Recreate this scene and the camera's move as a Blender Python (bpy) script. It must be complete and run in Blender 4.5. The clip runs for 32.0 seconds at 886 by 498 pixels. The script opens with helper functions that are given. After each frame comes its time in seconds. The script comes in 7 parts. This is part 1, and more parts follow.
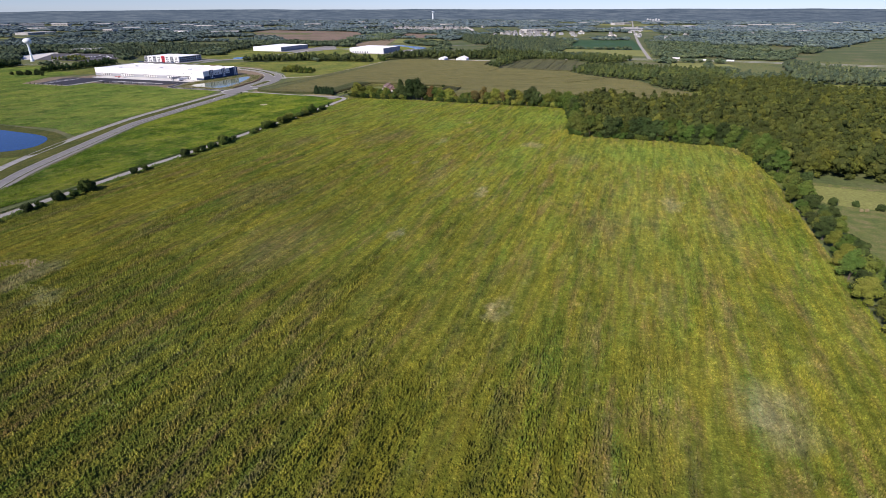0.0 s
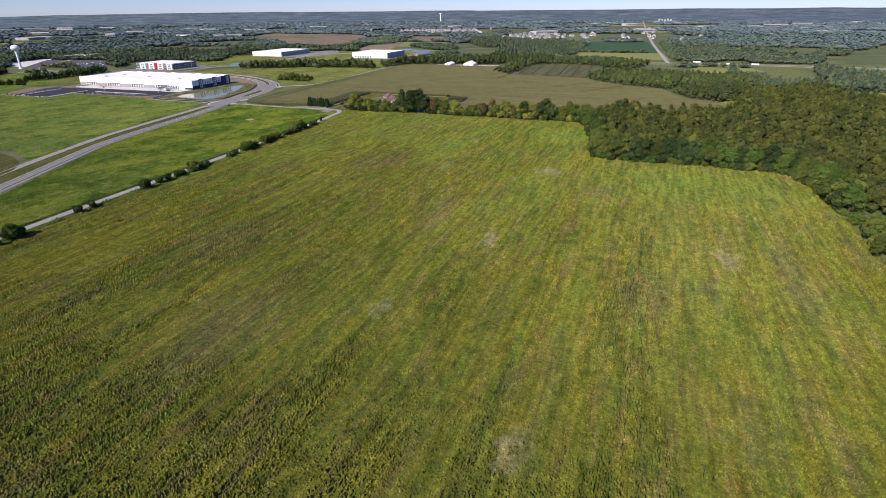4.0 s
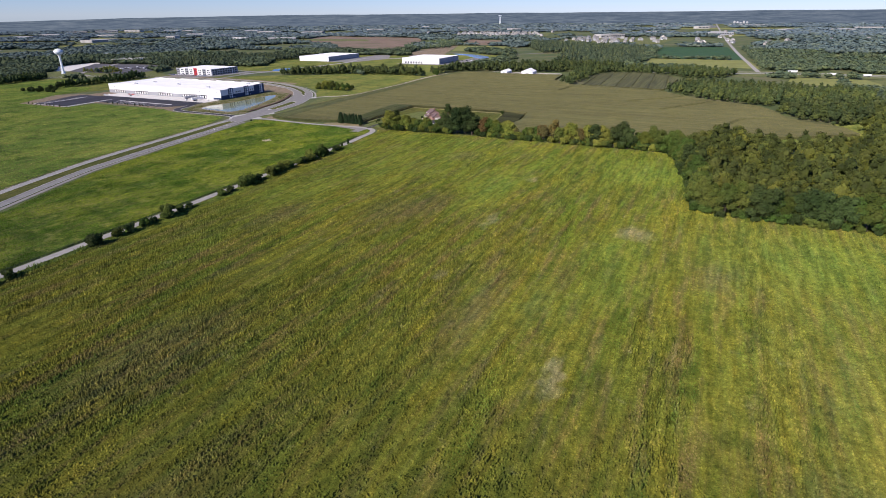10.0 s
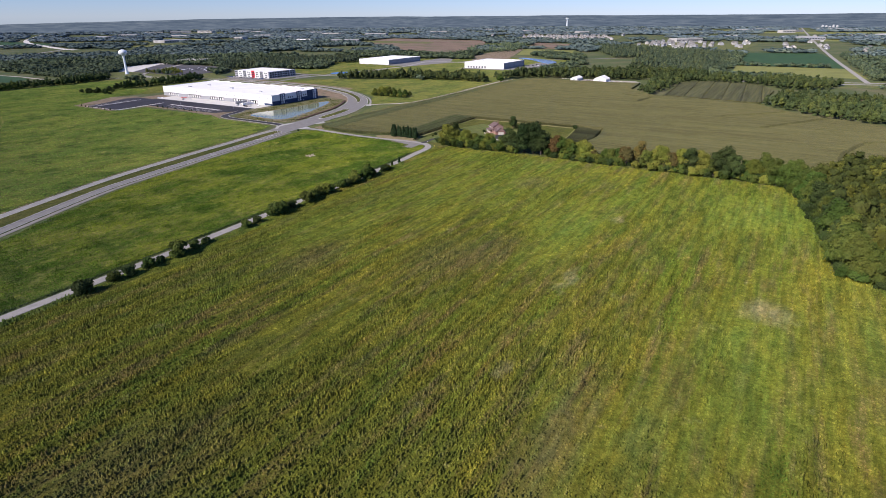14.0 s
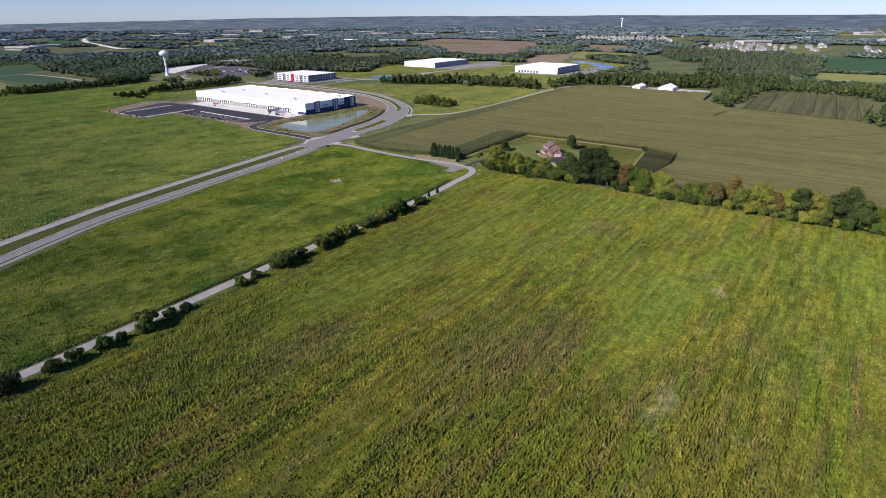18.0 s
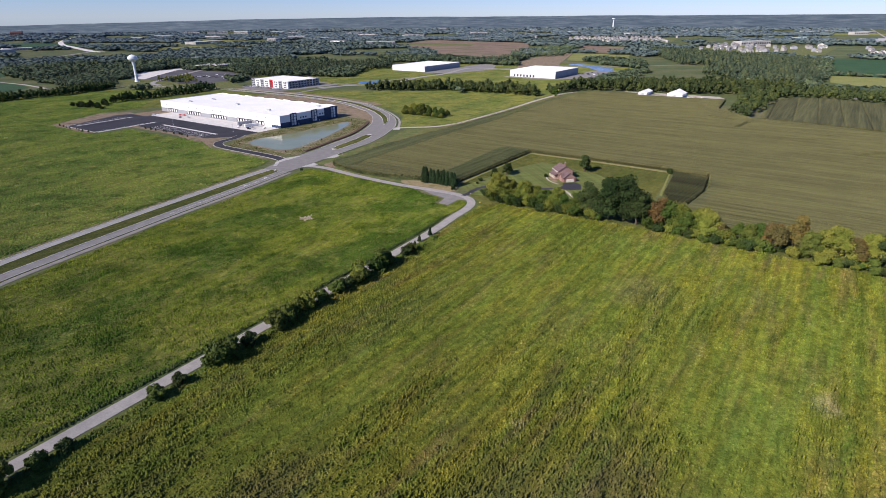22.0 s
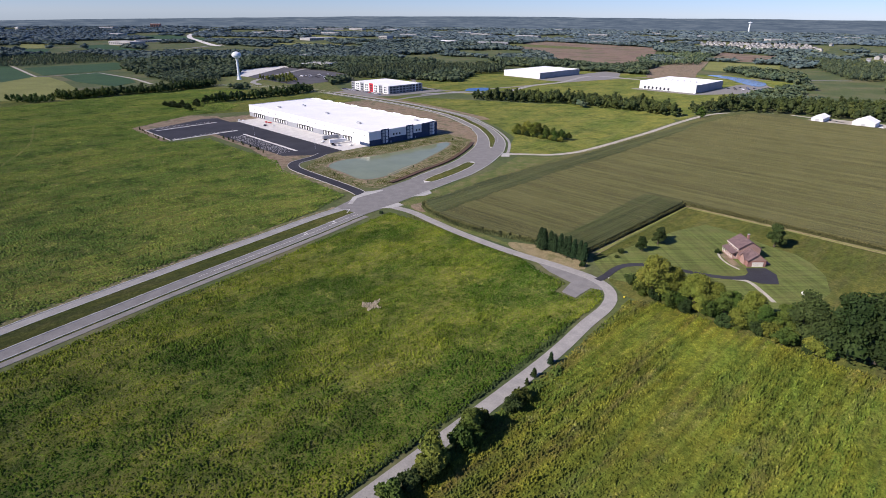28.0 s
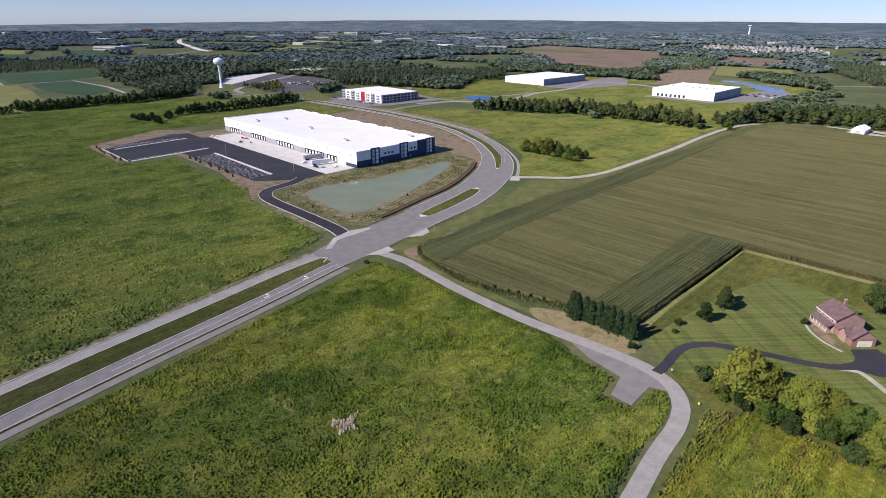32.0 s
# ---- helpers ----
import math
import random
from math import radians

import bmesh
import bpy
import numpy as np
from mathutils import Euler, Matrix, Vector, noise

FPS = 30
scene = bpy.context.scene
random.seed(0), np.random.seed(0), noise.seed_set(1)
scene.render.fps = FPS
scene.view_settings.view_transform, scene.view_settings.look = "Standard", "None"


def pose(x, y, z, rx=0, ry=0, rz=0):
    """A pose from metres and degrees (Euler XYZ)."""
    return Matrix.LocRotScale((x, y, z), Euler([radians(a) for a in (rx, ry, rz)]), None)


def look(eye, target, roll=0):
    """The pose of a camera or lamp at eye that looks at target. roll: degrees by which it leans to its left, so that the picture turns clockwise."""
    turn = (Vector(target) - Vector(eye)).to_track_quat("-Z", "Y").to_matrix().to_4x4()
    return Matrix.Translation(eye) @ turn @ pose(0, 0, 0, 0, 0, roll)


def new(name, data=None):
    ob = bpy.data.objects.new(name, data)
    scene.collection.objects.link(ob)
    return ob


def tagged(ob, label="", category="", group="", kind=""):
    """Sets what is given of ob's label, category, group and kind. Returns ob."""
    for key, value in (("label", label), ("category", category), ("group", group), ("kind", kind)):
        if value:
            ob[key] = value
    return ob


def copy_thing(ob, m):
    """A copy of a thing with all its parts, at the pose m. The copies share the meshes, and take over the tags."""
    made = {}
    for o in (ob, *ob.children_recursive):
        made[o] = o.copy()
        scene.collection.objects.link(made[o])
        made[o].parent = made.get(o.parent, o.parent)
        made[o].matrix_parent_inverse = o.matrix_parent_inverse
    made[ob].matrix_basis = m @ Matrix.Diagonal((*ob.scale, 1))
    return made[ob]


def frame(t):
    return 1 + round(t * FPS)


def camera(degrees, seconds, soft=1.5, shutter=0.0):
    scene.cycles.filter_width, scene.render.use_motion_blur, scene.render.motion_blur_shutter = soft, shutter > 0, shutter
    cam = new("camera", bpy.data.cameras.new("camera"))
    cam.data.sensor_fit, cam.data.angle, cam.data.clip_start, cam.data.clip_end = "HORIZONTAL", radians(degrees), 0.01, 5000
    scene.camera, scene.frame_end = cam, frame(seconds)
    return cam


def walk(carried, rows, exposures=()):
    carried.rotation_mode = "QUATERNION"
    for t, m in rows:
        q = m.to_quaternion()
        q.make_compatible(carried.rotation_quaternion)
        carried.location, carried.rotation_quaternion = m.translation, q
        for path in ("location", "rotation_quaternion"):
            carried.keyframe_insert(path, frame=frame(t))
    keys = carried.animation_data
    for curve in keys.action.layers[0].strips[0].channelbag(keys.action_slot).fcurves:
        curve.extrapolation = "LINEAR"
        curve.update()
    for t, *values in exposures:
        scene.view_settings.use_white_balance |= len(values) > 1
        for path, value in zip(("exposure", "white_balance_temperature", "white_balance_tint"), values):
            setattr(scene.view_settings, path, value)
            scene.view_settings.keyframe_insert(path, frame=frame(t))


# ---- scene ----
# Camera: seconds, place in metres, then turn to the left from north (+y), pitch and roll in degrees.
cam = camera(75.9, 32.0, soft=0.7)
ROWS = [
    (0, 639.75, -747.51, 103.38, 18.494, -23.037, -0.041),
    (0.5, 637.67, -739.81, 104.14, 19.458, -23.049, -0.030),
    (1, 635.12, -731.71, 104.22, 19.886, -23.012, -0.017),
    (1.5, 633.01, -722.73, 104.87, 20.058, -23.014, -0.155),
    (2, 630.74, -714.18, 105.60, 19.914, -23.011, -0.223),
    (2.5, 628.46, -705.90, 105.85, 19.837, -23.001, -0.273),
    (3, 626.12, -697.71, 105.97, 19.640, -22.988, -0.308),
    (3.5, 623.84, -689.52, 105.96, 19.515, -22.953, -0.365),
    (5.5, 616.16, -652.66, 106.23, 18.839, -22.954, -0.675),
    (6, 614.03, -644.42, 106.17, 18.610, -22.924, -0.741),
    (6.5, 611.52, -636.28, 105.94, 18.873, -22.865, -0.754),
    (7, 608.44, -628.10, 105.62, 19.693, -22.841, -0.725),
    (7.5, 605.64, -619.62, 105.28, 21.989, -22.732, -0.541),
    (8, 602.34, -609.54, 104.91, 24.324, -22.699, -0.430),
    (8.5, 599.04, -599.71, 104.96, 25.004, -22.702, -0.406),
    (9, 595.76, -590.21, 105.28, 25.236, -22.728, -0.508),
    (9.5, 592.53, -581.49, 105.37, 25.310, -22.749, -0.532),
    (10, 588.93, -573.41, 105.30, 25.076, -22.690, -0.559),
    (10.5, 585.09, -566.29, 105.47, 24.905, -22.701, -0.609),
    (11, 581.31, -559.63, 105.61, 24.697, -22.670, -0.641),
    (11.5, 577.41, -552.60, 105.28, 24.411, -22.603, -0.665),
    (12, 573.28, -544.67, 105.23, 24.407, -22.633, -0.783),
    (12.5, 569.07, -536.38, 104.95, 25.925, -22.552, -0.669),
    (13, 564.77, -528.08, 104.76, 28.211, -22.529, -0.534),
    (13.5, 560.58, -520.45, 104.72, 29.537, -22.499, -0.403),
    (14, 556.08, -513.06, 104.85, 31.026, -22.460, -0.387),
    (14.5, 550.99, -505.43, 104.51, 32.161, -22.412, -0.292),
    (16.5, 534.77, -472.26, 108.16, 35.947, -22.540, -0.104),
    (17, 529.30, -464.79, 108.57, 36.014, -22.573, -0.133),
    (17.5, 523.33, -457.45, 108.45, 35.812, -22.566, -0.145),
    (18, 517.00, -450.23, 107.56, 35.644, -22.503, -0.268),
    (18.5, 510.83, -442.53, 107.38, 35.523, -22.475, -0.184),
    (19, 504.99, -434.67, 107.60, 35.392, -22.466, -0.196),
    (19.5, 499.05, -426.74, 107.75, 35.264, -22.502, -0.275),
    (20, 493.55, -419.20, 107.67, 35.141, -22.488, -0.306),
    (20.5, 488.29, -412.10, 107.67, 34.991, -22.471, -0.307),
    (21, 482.87, -404.91, 107.60, 34.895, -22.469, -0.348),
    (21.5, 477.51, -397.60, 107.65, 34.814, -22.453, -0.390),
    (22, 472.34, -390.21, 107.83, 34.686, -22.459, -0.417),
    (22.5, 467.24, -382.97, 108.14, 34.514, -22.472, -0.480),
    (23, 461.91, -374.64, 108.75, 34.713, -22.507, -0.396),
    (23.5, 456.61, -366.54, 108.83, 35.764, -22.519, -0.349),
    (24, 451.02, -358.92, 108.70, 37.850, -22.513, -0.165),
    (24.5, 444.60, -351.60, 108.82, 39.907, -22.524, 0.002),
    (25, 438.48, -344.70, 109.02, 41.731, -22.563, 0.176),
    (25.5, 431.97, -337.54, 109.04, 43.389, -22.563, 0.328),
    (27.5, 403.34, -311.04, 109.69, 44.764, -22.636, 0.566),
    (28, 396.11, -304.81, 108.89, 44.898, -22.540, 0.544),
    (28.5, 389.31, -298.61, 108.57, 44.872, -22.493, 0.492),
    (29, 382.71, -292.46, 108.42, 44.941, -22.474, 0.472),
    (29.5, 376.12, -286.28, 108.24, 44.946, -22.464, 0.381),
    (30, 369.53, -279.97, 107.88, 44.884, -22.398, 0.361),
    (30.5, 363.34, -274.05, 107.56, 44.825, -22.325, 0.397),
    (31, 356.84, -267.61, 106.97, 44.771, -22.226, 0.398),
    (31.5, 350.32, -261.42, 106.89, 44.729, -22.238, 0.395),
    (32, 344.12, -255.31, 106.85, 44.606, -22.190, 0.376),
]


def heading(x, y, z, yaw, pitch, roll):
    a, p = radians(yaw), radians(pitch)
    ahead = Vector((-math.sin(a) * math.cos(p), math.cos(a) * math.cos(p), math.sin(p)))
    eye = Vector((x, y, z))
    return look(eye, eye + ahead * 100, roll)


walk(cam, [(row[0], heading(*row[1:])) for row in ROWS], [(0, 0.49), (32, 0.51)])

# ---- light: late-summer sun from the south, clear hazy sky ----
SUN_EL, SUN_AZ = 33.8, 198.0
world = bpy.data.worlds.new("sky")
scene.world = world
world.use_nodes = True
wn = world.node_tree
sky = wn.nodes.new("ShaderNodeTexSky")
sky.sky_type = "NISHITA"
sky.sun_disc = False
sky.sun_elevation, sky.sun_rotation = radians(SUN_EL), radians(SUN_AZ)
sky.altitude, sky.air_density, sky.dust_density, sky.ozone_density = 1200, 1.0, 0.0, 5.0
haze = wn.nodes.new("ShaderNodeMix")
haze.data_type, haze.blend_type = "RGBA", "MULTIPLY"
haze.inputs[0].default_value = 1.0
haze.inputs[7].default_value = (0.68, 0.76, 1.14, 1.0)
wn.links.new(sky.outputs[0], haze.inputs[6])
wn.links.new(haze.outputs[2], wn.nodes["Background"].inputs[0])
wn.nodes["Background"].inputs[1].default_value = 0.079
lamp = bpy.data.lights.new("sun", "SUN")
lamp.energy, lamp.angle, lamp.color = 4.35, radians(0.53), (1.0, 0.89, 0.83)
sun = new("sun", lamp)
az, el = radians(SUN_AZ), radians(SUN_EL)
sun.matrix_basis = look((math.sin(az) * math.cos(el) * 500, math.cos(az) * math.cos(el) * 500, math.sin(el) * 500), (0, 0, 0))


# ---- materials ----
def start_mat(name, rough=0.85, spec=0.3, metal=0.0, diffuse=0.3):
    m = bpy.data.materials.new(name)
    m.use_nodes = True
    nt = m.node_tree
    b = nt.nodes["Principled BSDF"]
    b.inputs["Roughness"].default_value = rough
    b.inputs["Specular IOR Level"].default_value = spec
    b.inputs["Metallic"].default_value = metal
    b.inputs["Diffuse Roughness"].default_value = diffuse
    return m, nt, b


def place_vec(nt, stretch=(1, 1, 1), turn=0.0):
    geo = nt.nodes.new("ShaderNodeNewGeometry")
    mp = nt.nodes.new("ShaderNodeMapping")
    mp.vector_type = "TEXTURE"
    mp.inputs["Scale"].default_value = tuple(1 / q for q in stretch)
    mp.inputs["Rotation"].default_value = (0, 0, radians(turn))
    nt.links.new(geo.outputs["Position"], mp.inputs["Vector"])
    return mp.outputs[0]


def noise_tex(nt, vec, size, detail=4.0, rough=0.6):
    n = nt.nodes.new("ShaderNodeTexNoise")
    n.inputs["Scale"].default_value = 1.0 / size
    n.inputs["Detail"].default_value = detail
    n.inputs["Roughness"].default_value = rough
    nt.links.new(vec, n.inputs["Vector"])
    return n.outputs[0]


def ramp(nt, fac, stops):
    r = nt.nodes.new("ShaderNodeValToRGB")
    els = r.color_ramp.elements
    while len(els) < len(stops):
        els.new(0.5)
    for e, (at, col) in zip(els, stops):
        e.position = at
        e.color = (*col, 1.0) if len(col) == 3 else col
    nt.links.new(fac, r.inputs[0])
    return r.outputs[0]


def mixed(nt, fac, a, b, how="MIX"):
    n = nt.nodes.new("ShaderNodeMix")
    n.data_type, n.blend_type = "RGBA", how
    for sock, v in ((n.inputs[0], fac), (n.inputs[6], a), (n.inputs[7], b)):
        if isinstance(v, (int, float)):
            sock.default_value = v
        elif isinstance(v, tuple):
            sock.default_value = (*v, 1.0)
        else:
            nt.links.new(v, sock)
    return n.outputs[2]


def bumped(nt, b, height, strength, dist):
    n = nt.nodes.new("ShaderNodeBump")
    n.inputs["Strength"].default_value = strength
    n.inputs["Distance"].default_value = dist
    nt.links.new(height, n.inputs["Height"])
    nt.links.new(n.outputs[0], b.inputs["Normal"])


def grey(v):
    return (v, v, v)


def surface(name, cols, size=8.0, fine=0.4, rough=0.85, spec=0.25, metal=0.0, vary=0.25, bump=0.0, stretch=(1, 1, 1), lo=0.36, hi=0.64, turn=0.0):
    """Mottled surface: a ramp through cols at one size, brightness variation at a fine one."""
    m, nt, b = start_mat(name, rough, spec, metal)
    vec = place_vec(nt, stretch, turn)
    n1 = noise_tex(nt, vec, size)
    k = len(cols) - 1
    c = ramp(nt, n1, [(lo + (hi - lo) * i / max(k, 1), col) for i, col in enumerate(cols)])
    n2 = noise_tex(nt, place_vec(nt), fine, 3.0)
    c = mixed(nt, 1.0, c, ramp(nt, n2, [(0.3, grey(1 - vary)), (0.7, grey(1 + vary))]), "MULTIPLY")
    nt.links.new(c, b.inputs["Base Color"])
    if bump:
        bumped(nt, b, n2, 0.6, bump)
    return m


def leafy(name, cols, vary=0.22, hue=0.03, grain=0.5):
    """Foliage: colour by place, by tree (its tint, or its object) and by leaf clump."""
    m, nt, b = start_mat(name, 0.7, 0.1, 0.0, 0.9)
    geo = nt.nodes.new("ShaderNodeNewGeometry")
    info = nt.nodes.new("ShaderNodeObjectInfo")
    n1 = noise_tex(nt, place_vec(nt), 14.0, 2.0)
    k = len(cols) - 1
    c = ramp(nt, n1, [(0.35 + 0.3 * i / k, col) for i, col in enumerate(cols)])
    c = mixed(nt, 1.0, c, ramp(nt, geo.outputs["Random Per Island"], [(0.0, grey(1 - vary)), (1.0, grey(1 + vary))]), "MULTIPLY")
    att = nt.nodes.new("ShaderNodeAttribute")
    att.attribute_name = "tint"
    c = mixed(nt, 1.0, c, ramp(nt, att.outputs["Fac"], [(0.0, grey(1.0)), (0.01, (0.66, 0.74, 0.85)), (0.5, grey(1.0)), (0.8, (1.16, 1.14, 0.98)), (1.0, (1.32, 1.22, 0.95))]), "MULTIPLY")
    c = mixed(nt, 1.0, c, ramp(nt, noise_tex(nt, place_vec(nt), grain, 4.0, 0.7), [(0.32, grey(0.72)), (0.68, grey(1.28))]), "MULTIPLY")
    hsv = nt.nodes.new("ShaderNodeHueSaturation")
    mr = nt.nodes.new("ShaderNodeMapRange")
    mr.inputs["To Min"].default_value, mr.inputs["To Max"].default_value = 0.5 - hue, 0.5 + hue * 0.6
    mv = nt.nodes.new("ShaderNodeMapRange")
    mv.inputs["To Min"].default_value, mv.inputs["To Max"].default_value = 0.75, 1.25
    mul = nt.nodes.new("ShaderNodeMath")
    mul.operation = "MULTIPLY"
    mul.inputs[1].default_value = 7.31
    fr = nt.nodes.new("ShaderNodeMath")
    fr.operation = "FRACT"
    nt.links.new(info.outputs["Random"], mr.inputs["Value"])
    nt.links.new(info.outputs["Random"], mul.inputs[0])
    nt.links.new(mul.outputs[0], fr.inputs[0])
    nt.links.new(fr.outputs[0], mv.inputs["Value"])
    nt.links.new(mr.outputs[0], hsv.inputs["Hue"])
    nt.links.new(mv.outputs[0], hsv.inputs["Value"])
    nt.links.new(c, hsv.inputs["Color"])
    nt.links.new(hsv.outputs[0], b.inputs["Base Color"])
    return m


def spot(nt, vec, x, y, rx, ry):
    """1 in the middle of a soft patch on the plan, 0 outside it."""
    a = nt.nodes.new("ShaderNodeVectorMath")
    a.operation = "SUBTRACT"
    a.inputs[1].default_value = (x, y, 0)
    nt.links.new(vec, a.inputs[0])
    b = nt.nodes.new("ShaderNodeVectorMath")
    b.operation = "MULTIPLY"
    b.inputs[1].default_value = (1 / rx, 1 / ry, 0)
    nt.links.new(a.outputs[0], b.inputs[0])
    c = nt.nodes.new("ShaderNodeVectorMath")
    c.operation = "LENGTH"
    nt.links.new(b.outputs[0], c.inputs[0])
    r = nt.nodes.new("ShaderNodeMapRange")
    r.inputs["From Min"].default_value, r.inputs["From Max"].default_value = 1.25, 0.35
    nt.links.new(c.outputs["Value"], r.inputs["Value"])
    return r.outputs[0]


def spots(nt, vec, rows):
    """The largest of several patches."""
    out = None
    for row in rows:
        k = spot(nt, vec, *row)
        if out is None:
            out = k
        else:
            n = nt.nodes.new("ShaderNodeMath")
            n.operation = "MAXIMUM"
            nt.links.new(out, n.inputs[0])
            nt.links.new(k, n.inputs[1])
            out = n.outputs[0]
    return out


def wobbly(nt, size, by):
    """Places shifted by noise, for ragged outlines."""
    geo = nt.nodes.new("ShaderNodeNewGeometry")
    n = nt.nodes.new("ShaderNodeTexNoise")
    n.inputs["Scale"].default_value = 1 / size
    n.inputs["Detail"].default_value = 5
    nt.links.new(geo.outputs["Position"], n.inputs["Vector"])
    a = nt.nodes.new("ShaderNodeVectorMath")
    a.operation = "MULTIPLY_ADD"
    a.inputs[1].default_value = (by, by, 0)
    nt.links.new(n.outputs["Color"], a.inputs[0])
    nt.links.new(geo.outputs["Position"], a.inputs[2])
    b = nt.nodes.new("ShaderNodeVectorMath")
    b.operation = "SUBTRACT"
    b.inputs[1].default_value = (by / 2, by / 2, 0)
    nt.links.new(a.outputs[0], b.inputs[0])
    return b.outputs[0]


def weeds(name, base, tall, dry, pale, streak=1.0, turn=0.0, marks=None, tufted=True, patchy=0.0, lush=None, rough=1.0):
    """Overgrown field: broad patches, streaks along the old furrows, clumps and tufts."""
    m, nt, b = start_mat(name, 0.85, 0.05, 0.0, 1.0)
    v0 = place_vec(nt)
    big = noise_tex(nt, place_vec(nt, (1.0, 0.45, 1.0), turn), 34.0, 5.0)
    c = ramp(nt, big, [(0.36 + 0.07 * patchy, base), (0.50, tuple(0.55 * p + 0.45 * q for p, q in zip(base, tall))), (0.64 - 0.07 * patchy, tall)])
    if lush:
        gr = noise_tex(nt, place_vec(nt, (1.0, 0.10, 1.0), turn), 11.0, 5.0, 0.62)
        c = mixed(nt, ramp(nt, gr, [(0.50, grey(0)), (0.60, grey(0.75))]), c, lush)
    st = noise_tex(nt, place_vec(nt, (1.0, 0.13, 1.0), turn), 6.0, 6.0, 0.68)
    c = mixed(nt, ramp(nt, st, [(0.49, grey(0)), (0.62, grey(0.8 * streak))]), c, dry)
    st2 = noise_tex(nt, place_vec(nt, (1.0, 0.16, 1.0), turn), 9.0, 5.0, 0.65)
    c = mixed(nt, ramp(nt, st2, [(0.55, grey(0)), (0.68, grey(0.6 * streak))]), c, tall)
    sp = noise_tex(nt, v0, 14.0, 7.0, 0.72)
    c = mixed(nt, ramp(nt, sp, [(0.60 - 0.04 * patchy, grey(0)), (0.74 - 0.07 * patchy, grey(0.75))]), c, pale)
    if patchy:
        dk = noise_tex(nt, place_vec(nt, (1.0, 1.0, 1.0), 30.0), 21.0, 6.0, 0.7)
        c = mixed(nt, 1.0, c, ramp(nt, dk, [(0.40, (0.60, 0.68, 0.66)), (0.50, (1.0, 1.0, 1.0))]), "MULTIPLY")
    rag = wobbly(nt, 9.0, 16.0)
    for rows, col, amount in marks or ():
        k = spots(nt, rag, rows)
        g = noise_tex(nt, place_vec(nt, (1.0, 0.3, 1.0), turn), 3.5, 5.0, 0.7)
        f = mixed(nt, 1.0, ramp(nt, k, [(0.0, grey(0)), (1.0, grey(amount))]), ramp(nt, g, [(0.3, grey(0.35)), (0.6, grey(1.0))]), "MULTIPLY")
        c = mixed(nt, f, c, col)
    fur = noise_tex(nt, place_vec(nt, (1.0, 0.07, 1.0), turn), 2.3, 4.0, 0.66)
    c = mixed(nt, 1.0, c, ramp(nt, fur, [(0.36, grey(1 - 0.30 * streak)), (0.64, grey(1 + 0.28 * streak))]), "MULTIPLY")
    fur = noise_tex(nt, place_vec(nt, (1.0, 0.16, 1.0), turn), 7.0, 6.0, 0.7)
    c = mixed(nt, 1.0, c, ramp(nt, fur, [(0.36, (1 - 0.26 * streak, 1 - 0.12 * streak, 1.0)), (0.64, (1 + 0.18 * streak, 1 + 0.10 * streak, 1.0))]), "MULTIPLY")
    cl = noise_tex(nt, place_vec(nt, (1.0, 0.6, 1.0), turn), 3.6, 3.0, 0.6)
    c = mixed(nt, 1.0, c, ramp(nt, cl, [(0.36, tuple(1 - rough * q for q in (0.22, 0.16, 0.16))), (0.64, tuple(1 + rough * q for q in (0.20, 0.16, 0.13)))]), "MULTIPLY")
    cl = noise_tex(nt, v0, 1.5, 6.0, 0.75)
    c = mixed(nt, 1.0, c, ramp(nt, cl, [(0.3, grey(1 - 0.42 * rough)), (0.7, grey(1 + 0.42 * rough))]), "MULTIPLY")
    if tufted:
        geo = nt.nodes.new("ShaderNodeNewGeometry")
        c = mixed(nt, 1.0, c, ramp(nt, geo.outputs["Random Per Island"], [(0.0, (0.78, 0.82, 0.75)), (0.5, (1.0, 1.0, 1.0)), (0.85, (1.14, 1.12, 1.1)), (1.0, (1.34, 1.28, 1.3))]), "MULTIPLY")
    fi = noise_tex(nt, v0, 0.42, 4.0, 0.7)
    c = mixed(nt, 1.0, c, ramp(nt, fi, [(0.3, grey(0.7)), (0.7, grey(1.3))]), "MULTIPLY")
    nt.links.new(c, b.inputs["Base Color"])
    bumped(nt, b, fi, 0.8, 0.3)
    return m


def rows_mat(name, low, high, axis, pitch, turn=0.0):
    """Crop in rows: bands along the rows, patchy growth, ragged leaves."""
    m, nt, b = start_mat(name, 0.75, 0.2)
    v0 = place_vec(nt)
    far = (1.0, 0.03, 1.0) if axis == "y" else (0.03, 1.0, 1.0)
    band = noise_tex(nt, place_vec(nt, far, turn), pitch, 3.0, 0.6)
    c = ramp(nt, band, [(0.38, low), (0.62, high)])
    wide = noise_tex(nt, place_vec(nt, far, turn), pitch * 4.5, 2.0, 0.5)
    c = mixed(nt, 1.0, c, ramp(nt, wide, [(0.40, grey(0.78)), (0.60, grey(1.16))]), "MULTIPLY")
    big = noise_tex(nt, v0, 60.0, 4.0)
    c = mixed(nt, ramp(nt, big, [(0.45, grey(0)), (0.7, grey(0.45))]), c, tuple(1.05 * h for h in high))
    fi = noise_tex(nt, v0, 0.7, 4.0, 0.7)
    c = mixed(nt, 1.0, c, ramp(nt, fi, [(0.3, grey(0.66)), (0.7, grey(1.34))]), "MULTIPLY")
    nt.links.new(c, b.inputs["Base Color"])
    bumped(nt, b, fi, 0.9, 0.6)
    return m


